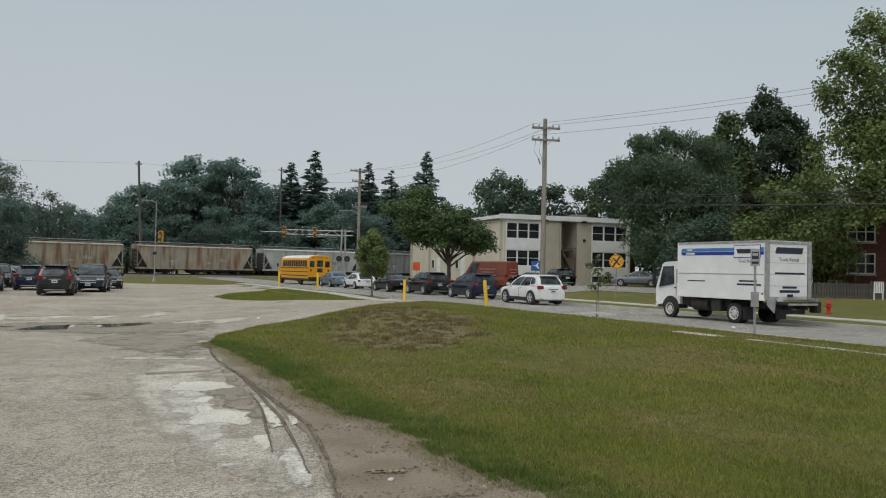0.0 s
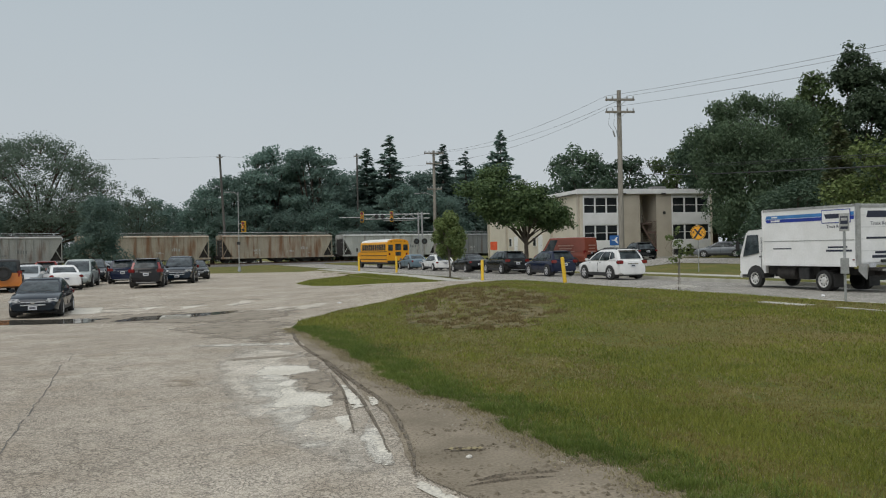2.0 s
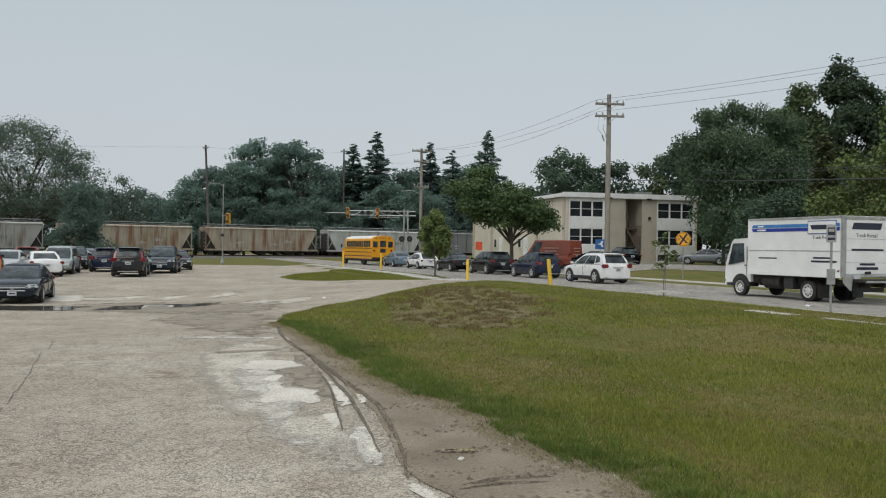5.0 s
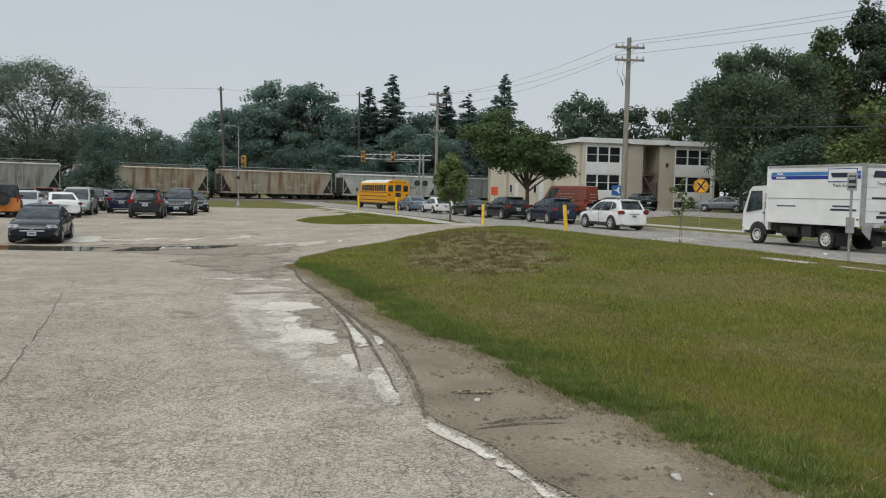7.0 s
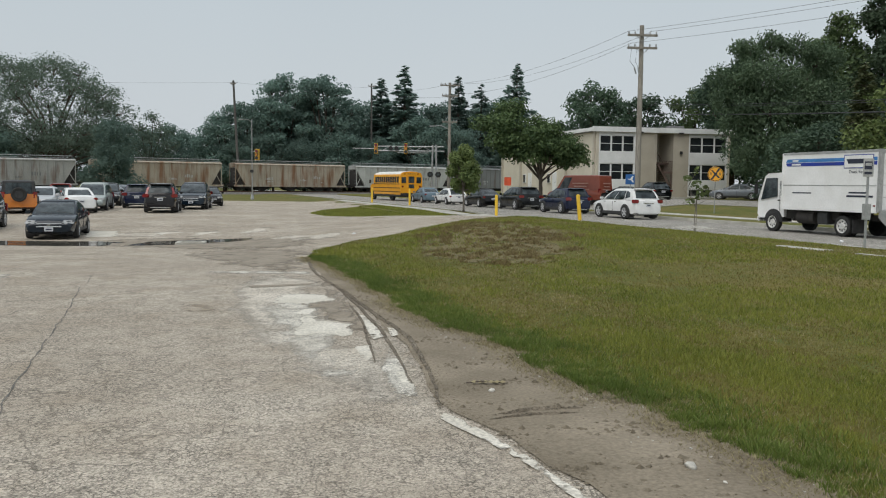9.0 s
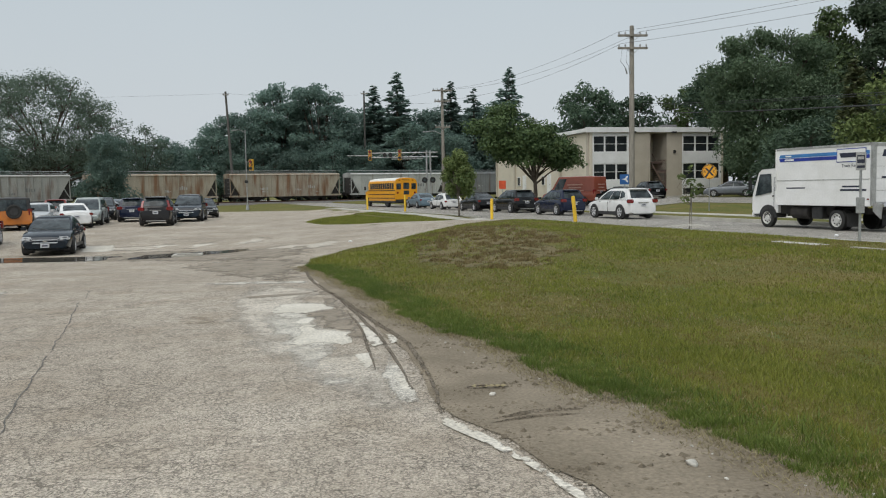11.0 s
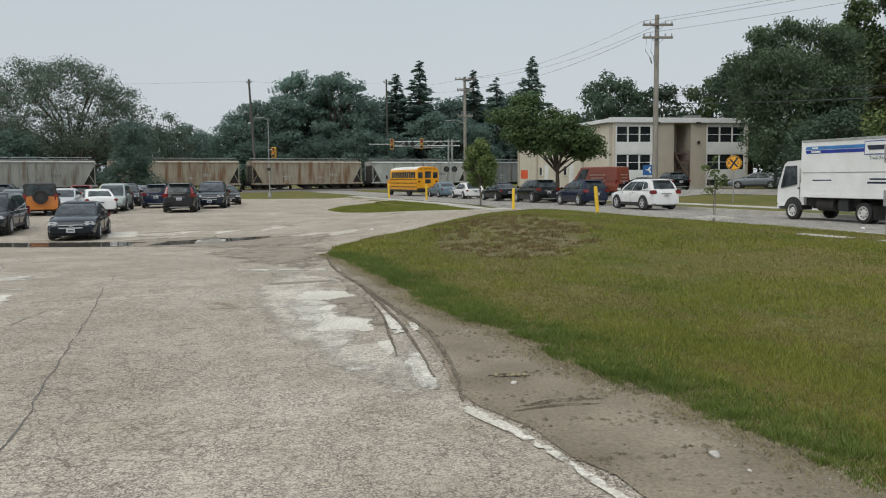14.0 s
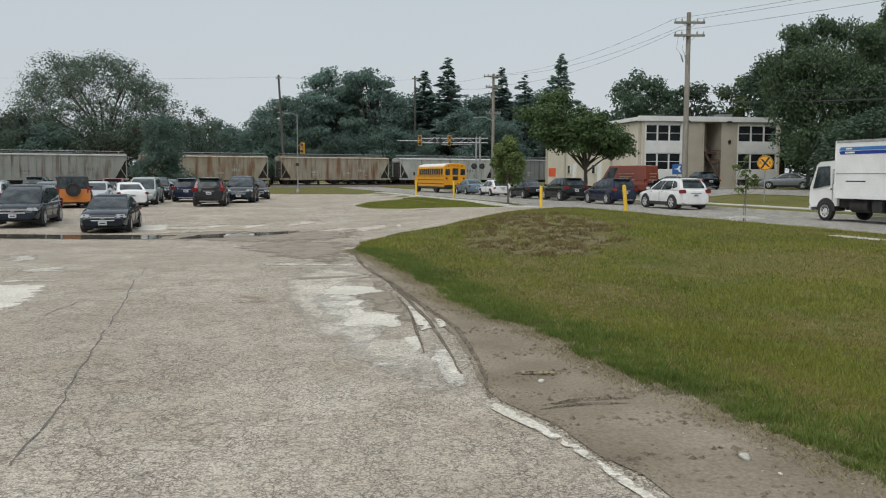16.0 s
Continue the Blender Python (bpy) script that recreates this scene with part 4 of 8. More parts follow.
def massed(seed, masses, label, material, count, size, trunk_h, trunk_r, sub=0.42, per=11, flat=0.8, droop=0.0, bark="bark", name="tree", shell=0.3, squash=0.8, fan=0.4, twig=0.1, fill=0.8, limbs=1):
    """A tree whose crown is made of several foliage masses, each a heap of leafy boughs with gaps between them."""
    rng = np.random.default_rng(seed)
    top = thing(name, label, "tree")
    cs, rs, bough = [], [], bmesh.new()
    tip = max(z for x, y, z, r in masses)
    tube(bough, [(0, 0, -0.15), (0.02, 0, trunk_h * 0.5), (0, 0, trunk_h), (0, 0, trunk_h + (tip - trunk_h) * 0.3)], [trunk_r * 1.35, trunk_r, trunk_r * 0.9, trunk_r * 0.3], 9)
    part("trunk", bough, M[bark], top, smooth=40)
    bough = bmesh.new()
    for k, (x, y, z, r) in enumerate(masses):
        z0 = trunk_h * (0.8 + 0.3 * rng.random())
        if k % limbs == 0:
            tube(bough, [(0, 0, z0), (x * fan + rng.normal(scale=0.2), y * fan, z0 + (z - z0) * 0.55), (x * 0.8, y * 0.8, z0 + (z - z0) * 0.88), (x, y, z)], [trunk_r * 0.5, trunk_r * 0.34, trunk_r * 0.22, trunk_r * 0.12], 5)
        cs.append((x, y, z))
        rs.append(r * fill)
        for q in range(per):
            d = rng.normal(size=3)
            d /= np.linalg.norm(d)
            if d[2] < -0.4:
                d[2] *= -0.6
            lr = r * sub * (0.6 + 0.8 * rng.random())
            f = r * (0.45 + 0.7 * rng.random())
            c = (x + d[0] * f, y + d[1] * f, max(z + d[2] * f * flat, lr * 0.5))
            cs.append(c)
            rs.append(lr)
            tube(bough, [(x * 0.9, y * 0.9, z - r * 0.25), c], [trunk_r * twig, trunk_r * 0.03], 3)
    part("branchwork", bough, M[bark], top)["kind"] = "stuff"
    leaf_mesh("crown", leaves(rng, cs, rs, count, size, squash, droop, shell), material, top)
    return top


def heap(seed, height, spread_r, n, low=0.12, r0=0.42):
    """Foliage masses of a full crown, wider at two fifths of its height and uneven in outline."""
    rng = np.random.default_rng(seed)
    out = []
    for k in range(n):
        h = low + (0.86 - low) * (k + 0.5) / n
        w = math.sin(math.pi * min(1.0, 0.22 + 0.74 * h)) ** 0.7
        a = k * 2.4 + rng.random()
        r = spread_r * r0 * (0.75 + 0.5 * rng.random()) * (1.1 - 0.45 * h)
        f = spread_r * w * (0.35 + 0.4 * rng.random())
        out.append((f * math.cos(a), f * math.sin(a), height * h, r))
    out.append((rng.normal(scale=0.1) * spread_r, 0, height * 0.88, spread_r * r0 * 0.7))
    return out


def conifer(seed, height, base_r, material, label, tiers=22, size=0.35, name="conifer_tree", bare=0.08, sparse=1.0, power=0.8, spray=20):
    """A conifer: a straight stem with tiers of uneven, drooping boughs of needle sprays."""
    rng = np.random.default_rng(seed)
    top = thing(name, label, "tree")
    tr = height * 0.014
    part("trunk", tubed([(0, 0, -0.15), (0, 0, height * 0.5), (0, 0, height * 0.985)], [tr * 1.3, tr, 0.02], 8), M["bark"], top, smooth=40)
    vs = []
    bm = bmesh.new()
    for k in range(tiers):
        h = bare + (0.99 - bare) * k / (tiers - 1)
        r_t = base_r * (1 - h) ** power * (0.7 + 0.5 * rng.random()) + 0.3
        nb = int(6 + 4 * (1 - h))
        a0 = rng.random() * 6.28
        for q in range(nb):
            if rng.random() > 0.94 * sparse:
                continue
            a = a0 + q * 6.28 / nb + rng.normal(scale=0.25)
            ln = r_t * (0.55 + 0.55 * rng.random())
            z = height * h + rng.normal(scale=0.3)
            dirn = np.array([math.cos(a), math.sin(a), 0])
            side = np.array([-dirn[1], dirn[0], 0])
            drop = -0.22 * ln + 0.3 * ln * h
            tube(bm, [(0, 0, z), tuple(dirn * ln + np.array([0, 0, z + drop]))], [tr * 0.22, tr * 0.05], 4)
            m_ = max(9, int(ln * spray * sparse))
            f = rng.random(m_) ** 0.65
            pos = dirn[None, :] * (f * ln)[:, None] + np.array([0, 0, z]) + np.array([0, 0, 1.0]) * (drop * f ** 1.5)[:, None]
            pos += side[None, :] * (rng.normal(scale=0.22, size=m_) * ln * (0.35 + f * (1 - f) * 2))[:, None]
            pos[:, 2] += rng.normal(scale=0.13, size=m_)
            t = dirn[None, :] + side[None, :] * rng.normal(scale=0.7, size=m_)[:, None] + np.array([0, 0, 1.0]) * rng.normal(loc=-0.1, scale=0.25, size=m_)[:, None]
            t /= np.linalg.norm(t, axis=1)[:, None]
            b = np.cross(t, np.array([0, 0, 1.0]) + rng.normal(scale=0.5, size=(m_, 3)))
            b /= np.linalg.norm(b, axis=1)[:, None]
            sz = (size * (0.6 + 0.7 * rng.random(m_)))[:, None]
            vs.append(np.stack([pos - t * sz, pos + b * sz * 0.45, pos + t * sz, pos - b * sz * 0.45], 1).reshape(-1, 3))
    part("branchwork", bm, M["bark"], top)["kind"] = "stuff"
    leaf_mesh("crown", np.concatenate(vs), material, top)
    return top


def at(x, y, turn=0.0, scale=1.0, dz=0.0):
    return pose(x, y, land(x, y) + dz, 0, 0, turn) @ Matrix.Diagonal((scale, scale, scale, 1))


def placed(ob, x, y, turn=0.0, scale=1.0):
    ob.matrix_basis = at(x, y, turn, scale)
    return ob


# large vase-shaped tree beyond the train, its limbs fanning from a short bole
elm_rng = np.random.default_rng(11)
elm_masses = []
for k in range(104):
    e, a = math.asin(-0.12 + 1.1 * (k % 76 + 0.5) / 76), k * 2.4
    f = (0.86 + 0.16 * elm_rng.random()) if k < 76 else 0.62
    elm_masses.append((-1.5 + 13.2 * f * math.cos(e) * math.cos(a), 8.5 * f * math.cos(e) * math.sin(a), 7.2 + 13.3 * f * math.sin(e), 2.3 + 0.9 * elm_rng.random()))
placed(massed(11, elm_masses, "large spreading vase-shaped tree with bare fanning limbs", M["leaf_grey"], 52000, 0.16, 2.4, 0.5, 0.4, 8, 0.75, shell=0.15, squash=0.7, fan=0.28, twig=0.09, limbs=4, fill=1.0), -60.6, 132)
placed(massed(12, heap(12, 11.5, 6.5, 14), "grey-green tree at the lot's far side", M["leaf_grey"], 10000, 0.19, 2.0, 0.25), -72, 124)
# shares the haze-paled leaf colour of the wood
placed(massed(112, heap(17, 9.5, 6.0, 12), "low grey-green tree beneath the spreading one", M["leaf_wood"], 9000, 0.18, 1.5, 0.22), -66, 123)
# evergreen bush tree in front of the train, in the wood's haze-paled leaf colour
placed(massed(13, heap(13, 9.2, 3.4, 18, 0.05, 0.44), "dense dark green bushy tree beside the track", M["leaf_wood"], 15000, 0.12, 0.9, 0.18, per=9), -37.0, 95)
placed(massed(14, [(-1.6, 0, 10.5, 1.7), (0.6, 0.4, 12.0, 1.6), (2.2, 0, 9.8, 1.8), (-2.6, 0, 7.8, 1.6), (0.4, -0.6, 8.4, 2.0), (3.0, 0.3, 7.2, 1.8), (-0.6, 0, 5.6, 2.0), (2.0, 0, 5.0, 2.0)], "thin half-bare small tree behind the train", M["leaf_grey"], 3000, 0.18, 3.0, 0.2, 0.55, 9, shell=0.1, fill=1.1, twig=0.2), -48.5, 140)
# mixed wood behind the train, distance haze painted into its leaf and needle colours
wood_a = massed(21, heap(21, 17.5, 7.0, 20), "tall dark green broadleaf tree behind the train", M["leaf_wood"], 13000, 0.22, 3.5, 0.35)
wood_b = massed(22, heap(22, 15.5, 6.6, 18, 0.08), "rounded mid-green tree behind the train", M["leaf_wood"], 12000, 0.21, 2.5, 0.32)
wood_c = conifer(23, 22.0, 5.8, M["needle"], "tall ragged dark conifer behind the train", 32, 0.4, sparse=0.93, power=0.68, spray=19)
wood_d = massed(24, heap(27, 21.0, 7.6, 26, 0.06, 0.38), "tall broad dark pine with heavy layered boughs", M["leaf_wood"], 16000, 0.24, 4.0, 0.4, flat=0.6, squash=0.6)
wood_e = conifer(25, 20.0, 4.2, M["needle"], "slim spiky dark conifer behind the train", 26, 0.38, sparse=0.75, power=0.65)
first = {}
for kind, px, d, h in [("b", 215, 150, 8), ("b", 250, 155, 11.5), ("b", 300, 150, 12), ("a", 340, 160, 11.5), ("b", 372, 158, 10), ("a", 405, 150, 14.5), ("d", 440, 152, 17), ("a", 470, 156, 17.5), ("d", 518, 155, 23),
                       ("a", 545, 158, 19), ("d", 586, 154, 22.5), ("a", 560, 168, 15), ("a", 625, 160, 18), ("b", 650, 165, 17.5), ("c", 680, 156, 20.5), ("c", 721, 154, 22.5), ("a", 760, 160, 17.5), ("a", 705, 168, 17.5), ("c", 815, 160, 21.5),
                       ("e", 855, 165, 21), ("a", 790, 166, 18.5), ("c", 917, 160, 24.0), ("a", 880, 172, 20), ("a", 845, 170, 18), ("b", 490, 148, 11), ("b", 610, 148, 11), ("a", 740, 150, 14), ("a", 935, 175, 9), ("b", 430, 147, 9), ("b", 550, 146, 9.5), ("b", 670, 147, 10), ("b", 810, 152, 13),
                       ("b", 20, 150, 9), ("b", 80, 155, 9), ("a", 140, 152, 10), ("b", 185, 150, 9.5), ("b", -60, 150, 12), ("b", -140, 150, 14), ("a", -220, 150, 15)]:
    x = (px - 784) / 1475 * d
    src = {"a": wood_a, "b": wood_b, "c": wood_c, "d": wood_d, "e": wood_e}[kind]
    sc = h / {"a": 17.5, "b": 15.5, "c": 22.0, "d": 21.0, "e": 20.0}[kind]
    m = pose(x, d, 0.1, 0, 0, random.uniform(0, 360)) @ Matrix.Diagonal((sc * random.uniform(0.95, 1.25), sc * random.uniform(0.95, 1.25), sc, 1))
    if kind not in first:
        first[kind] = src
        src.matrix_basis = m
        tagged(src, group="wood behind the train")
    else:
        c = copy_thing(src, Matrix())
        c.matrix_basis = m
# street tree on the far verge, its crown high on one side and trailing low on the other
placed(massed(331, [(-3.6, 0, 6.5, 1.5), (-2.3, 0.8, 7.0, 1.5), (-3.3, -0.8, 5.0, 1.4), (-2.4, -0.4, 4.2, 1.1), (0.6, 0.6, 3.9, 1.0), (-0.8, -1.4, 3.8, 1.0), (1.7, -0.2, 3.5, 0.9), (-1.8, 0.2, 3.9, 0.9), (-0.6, -0.6, 5.8, 1.6), (-0.4, 0.9, 5.5, 1.6), (1.2, 0, 5.2, 1.4), (1.3, -1.0, 4.4, 1.2), (2.5, 0.3, 4.5, 1.1), (2.9, -0.4, 3.7, 0.9), (-1.6, -0.9, 4.7, 1.3), (0.3, -1.3, 4.6, 1.1), (-1.5, 1.2, 5.0, 1.4), (2.0, 1.0, 4.0, 1.1)],
              "broad dark green street tree with a short trunk", M["leaf_street"], 20000, 0.12, 2.4, 0.17, 0.45, 10, 0.8, shell=0.2, squash=0.75), 7.95, 66)
# neat round young tree on the near verge
placed(broadleaf(32, 4.3, 0.95, 1.5, M["leaf_light"], "neat oval young street tree", 9000, 0.075, 44, crown_low=0.36, squash=1.05, trunk_r=0.06, bark="pale_bark", name="young_tree"), 1.55, 53.8)
# trees behind the building
placed(massed(33, heap(33, 15.0, 6.0, 16), "dense dark tree behind the building", M["leaf_dark"], 13000, 0.22, 3.0, 0.3), 20.6, 113)
placed(massed(34, heap(34, 14.2, 6.2, 16), "dark green tree behind the flat roof", M["leaf_dark"], 12000, 0.22, 3.0, 0.3), 27.6, 115)
placed(massed(35, heap(35, 15.2, 5.2, 16), "fresh green tree behind the flat roof", M["leaf_mid"], 11000, 0.2, 3.0, 0.3), 35.0, 116)
# large trees past the truck
placed(massed(36, heap(36, 17.0, 5.4, 20), "tall very dark tree beside the building", M["leaf_dark"], 17000, 0.22, 3.5, 0.35), 34.2, 98)
placed(massed(37, [(-3.2, 0, 10.2, 2.1), (-2.4, 0.4, 13.2, 1.5), (-0.4, 0.6, 13.6, 1.4), (-1, -1, 10.8, 2.6), (1.8, 0.3, 13.3, 1.6), (4.0, 0.6, 12.2, 2.0), (5.0, 0, 9.6, 2.3), (-2.8, -0.5, 6.8, 1.9), (-1.2, -2, 7.8, 2.4), (1.5, -2, 8.8, 2.6), (4.2, -1.5, 6.8, 2.4), (-2.2, -1, 4.0, 1.8), (-0.8, -2.4, 4.6, 2.0), (1.2, -2.6, 4.8, 2.2), (3.6, -2, 3.8, 2.1), (6.4, 0, 6.0, 2.2), (-2.6, 1.8, 9.0, 2.4), (2.4, 2.0, 9.4, 2.4)],
              "huge drooping willow-like tree with trailing foliage", M["leaf_willow"], 60000, 0.125, 3.5, 0.42, 0.4, 12, 0.85, droop=1.1, shell=0.25), 29.4, 74)
placed(massed(137, [(0.2, 0, 16.2, 1.5), (-1.2, 0.3, 14.2, 1.8), (1.4, 0, 13.6, 1.9), (-2.4, 0, 11.4, 2.2), (0.4, -1, 11.2, 2.4), (2.4, 0, 9.8, 2.4), (-1.6, -1, 7.6, 2.6), (1.4, -1, 6.4, 2.6)],
              "rounded olive-green tree among taller ones", M["leaf_mid"], 15000, 0.18, 3.5, 0.32), 37.6, 80)
placed(massed(38, [(-0.4, 0, 18.4, 1.3), (-0.9, 0.4, 16.8, 1.5), (0.4, 0.2, 16.6, 1.8), (2.1, 0, 15.9, 1.6), (3.7, 0.3, 14.3, 1.6), (3.0, 0, 12.8, 1.8), (0.9, -0.6, 13.7, 2.2), (4.3, 0, 11.6, 1.9), (-1.2, 0, 11.2, 2.4), (2.3, -0.8, 9.2, 2.6), (-0.4, -1, 6.6, 2.8), (4.4, -0.5, 7.0, 2.5), (1.6, -1.2, 4.2, 2.4)],
              "tall open-crowned green tree with a ragged peak", M["leaf_willow"], 26000, 0.17, 4.0, 0.32, 0.42, 11, 1.0), 41.0, 78)
placed(massed(39, heap(39, 20.0, 7.0, 18), "tall dark tree in the back yard", M["leaf_dark"], 8000, 0.3, 4.0, 0.4), 57, 80)
placed(conifer(40, 9.6, 1.7, M["leaf_olive"], "narrow olive-brown evergreen tree beside the yard", 40, 0.17, bare=0.02, power=0.55, spray=34), 30.2, 60)
light_crown = [(-5.2, 0, 11.8, 1.5), (-4.6, -0.6, 13.6, 1.5), (-2.6, 0, 15.8, 1.9), (-3.4, 0.6, 10.2, 1.8), (-0.4, 0, 13.0, 2.6), (-4.9, -0.5, 8.8, 1.7), (-1.6, -1.5, 8.4, 2.3), (0.6, 0, 17.0, 2.4), (2.2, -0.5, 14.6, 2.6), (4.0, 0, 11.6, 2.7), (1.2, -2, 9.8, 2.4), (4.8, -1, 8.2, 2.6)]
light_skirt = [(-4.4, -1.2, 6.6, 1.8), (-2.8, -1.2, 6.0, 1.8), (1.4, -1.6, 6.4, 2.2), (-3.6, -1.4, 4.9, 1.4), (0.0, -2.2, 5.4, 1.8), (3.2, -2.4, 5.8, 2.0), (5.8, -2, 5.6, 2.0), (7.4, -1, 8.5, 2.6), (6.6, 0, 13.5, 2.8), (-2.2, -0.5, 11.6, 2.0)]
placed(massed(41, light_crown + light_skirt, "tall light green tree over the brick house", M["leaf_light"], 44000, 0.125, 3.4, 0.3, 0.42, 11, 0.9, shell=0.15), 34.0, 46.5)
placed(massed(42, heap(42, 8.6, 4.4, 16, 0.12), "low spreading green tree beside the fence", M["leaf_light"], 11000, 0.14, 1.6, 0.18), 31.0, 54.0)
placed(massed(43, heap(43, 14.0, 6.8, 16), "green garden tree behind the house", M["leaf_mid"], 7000, 0.26, 3.0, 0.3), 48, 56)
placed(massed(44, heap(44, 13.0, 6.8, 14, 0.05), "dark garden tree behind the house", M["leaf_dark"], 6000, 0.3, 2.0, 0.3), 62, 62)
under = massed(47, heap(47, 8.5, 5.0, 14, 0.06), "low dense green yard tree", M["leaf_dark"], 8000, 0.2, 1.0, 0.2)
# sapling with a stake
sap = placed(broadleaf(45, 2.5, 0.42, 1.0, M["leaf_light"], "thin young sapling tied to a stake", 130, 0.085, 8, crown_low=0.42, trunk_r=0.018, bark="pale_bark", name="sapling", open_=0.1), 10.3, 33.6)
part("stake", tubed([(0.07, 0, -0.1), (0.07, 0, 1.5)], 0.02, 6), M["pole"], sap)
# shrub before the building
placed(broadleaf(46, 1.3, 0.7, 0.2, M["leaf_light"], "low green shrub before the wall", 500, 0.08, 10, crown_low=0.1, trunk_r=0.03, name="shrub"), 25.0, 78.5)
# dark undergrowth behind the fence and the truck
for k, (x, y, sc) in enumerate(((27.5, 61, 0.85), (36, 66, 1.2), (41, 64, 1.1), (39.5, 84, 1.3), (46, 70, 1.2), (33, 62, 0.9), (43.5, 58, 0.9), (50, 52, 1.0))):
    c = copy_thing(under, Matrix()) if k else under
    c.matrix_basis = pose(x, y, land(x, y), 0, 0, k * 67) @ Matrix.Diagonal((sc, sc, sc * 0.8, 1))
    tagged(c, group="yard trees")

# ---------------------------------------------------------------- vehicles
CARS = {
    "sedan": dict(top=[(-.5, .5), (-.485, .62), (-.44, .69), (-.3, .69), (0, .655), (.2, .635), (.29, .62), (.42, .56), (.475, .48), (.5, .38)], gh=(-.39, -.19, .07, .27), belt=.63),
    "suv": dict(top=[(-.5, .42), (-.49, .58), (-.46, .63), (0, .615), (.2, .61), (.29, .6), (.42, .55), (.48, .49), (.5, .36)], gh=(-.475, -.385, .045, .285), belt=.615),
    "hatch": dict(top=[(-.5, .42), (-.485, .58), (-.44, .62), (0, .6), (.2, .59), (.28, .58), (.42, .52), (.475, .45), (.5, .36)], gh=(-.47, -.3, .07, .29), belt=.58),
    "minivan": dict(top=[(-.5, .4), (-.49, .55), (-.45, .57), (0, .56), (.25, .56), (.33, .55), (.43, .5), (.48, .43), (.5, .33)], gh=(-.485, -.42, .1, .35), belt=.545),
    "jeep": dict(top=[(-.5, .35), (-.495, .58), (-.4, .59), (0, .59), (.15, .6), (.2, .6), (.44, .58), (.47, .56), (.5, .4)], gh=(-.49, -.475, .05, .12), belt=.58),
    "van": dict(top=[(-.5, .3), (-.495, .5), (-.4, .5), (0, .5), (.25, .5), (.33, .48), (.42, .44), (.48, .38), (.5, .28)], gh=(-.492, -.475, .19, .34), belt=.49),
}


def wheel(parent, x, y, r, w, rim="rim", steel=False):
    side = 1 if x > 0 else -1
    bm = bmesh.new()
    rings = []
    for dx, rr in ((-.5, .86), (-.38, .98), (.38, .98), (.5, .86), (.5, .66), (.2, .6), (-.5, .6)):
        rings.append([(x + dx * w * side, y + r * rr * math.cos(2 * math.pi * k / 20), r + r * rr * math.sin(2 * math.pi * k / 20)) for k in range(20)])
    loft(bm, rings)
    t = part("wheel", bm, M["tyre"], parent, smooth=35)
    bm = bmesh.new()
    for dx, rr in ((0.36, .63),):
        loft(bm, [[(x + (dx + e) * w * side, y + r * rr * math.cos(2 * math.pi * k / 20), r + r * rr * math.sin(2 * math.pi * k / 20)) for k in range(20)] for e in (-.3, -.22)])
    loft(bm, [[(x + q * w * side, y + r * rr_ * math.cos(2 * math.pi * k / 20), r + r * rr_ * math.sin(2 * math.pi * k / 20)) for k in range(20)] for q, rr_ in ((.2, .63), (.46, .66), (.47, .6), (.2, .56))])
    if steel:
        loft(bm, [[(x + q * w * side, y + r * rr_ * math.cos(2 * math.pi * k / 20), r + r * rr_ * math.sin(2 * math.pi * k / 20)) for k in range(20)] for q, rr_ in ((.2, .58), (.3, .5), (.24, .34), (.42, .28), (.44, .2))])
        for k in range(8):
            a = 2 * math.pi * k / 8
            hole = [(x + 0.31 * w * side, y + r * (0.43 * math.cos(a) + 0.07 * math.cos(o)), r + r * (0.43 * math.sin(a) + 0.07 * math.sin(o))) for o in np.arange(0, 6.2, 1.05)]
            part("hand_hole", slab(hole, 0.02), M["black"], t)
    for k in range(0 if steel else 5):
        a = 2 * math.pi * k / 5 + 0.3
        c, s = math.cos(a), math.sin(a)
        p = [(x + 0.42 * w * side, y + c * r * q - s * r * o, r + s * r * q + c * r * o) for q, o in ((.1, -.11), (.6, -.07), (.6, .07), (.1, .11))]
        prism(bm, p, w * 0.12)
    part("rim", bm, M[rim], t)
    return t


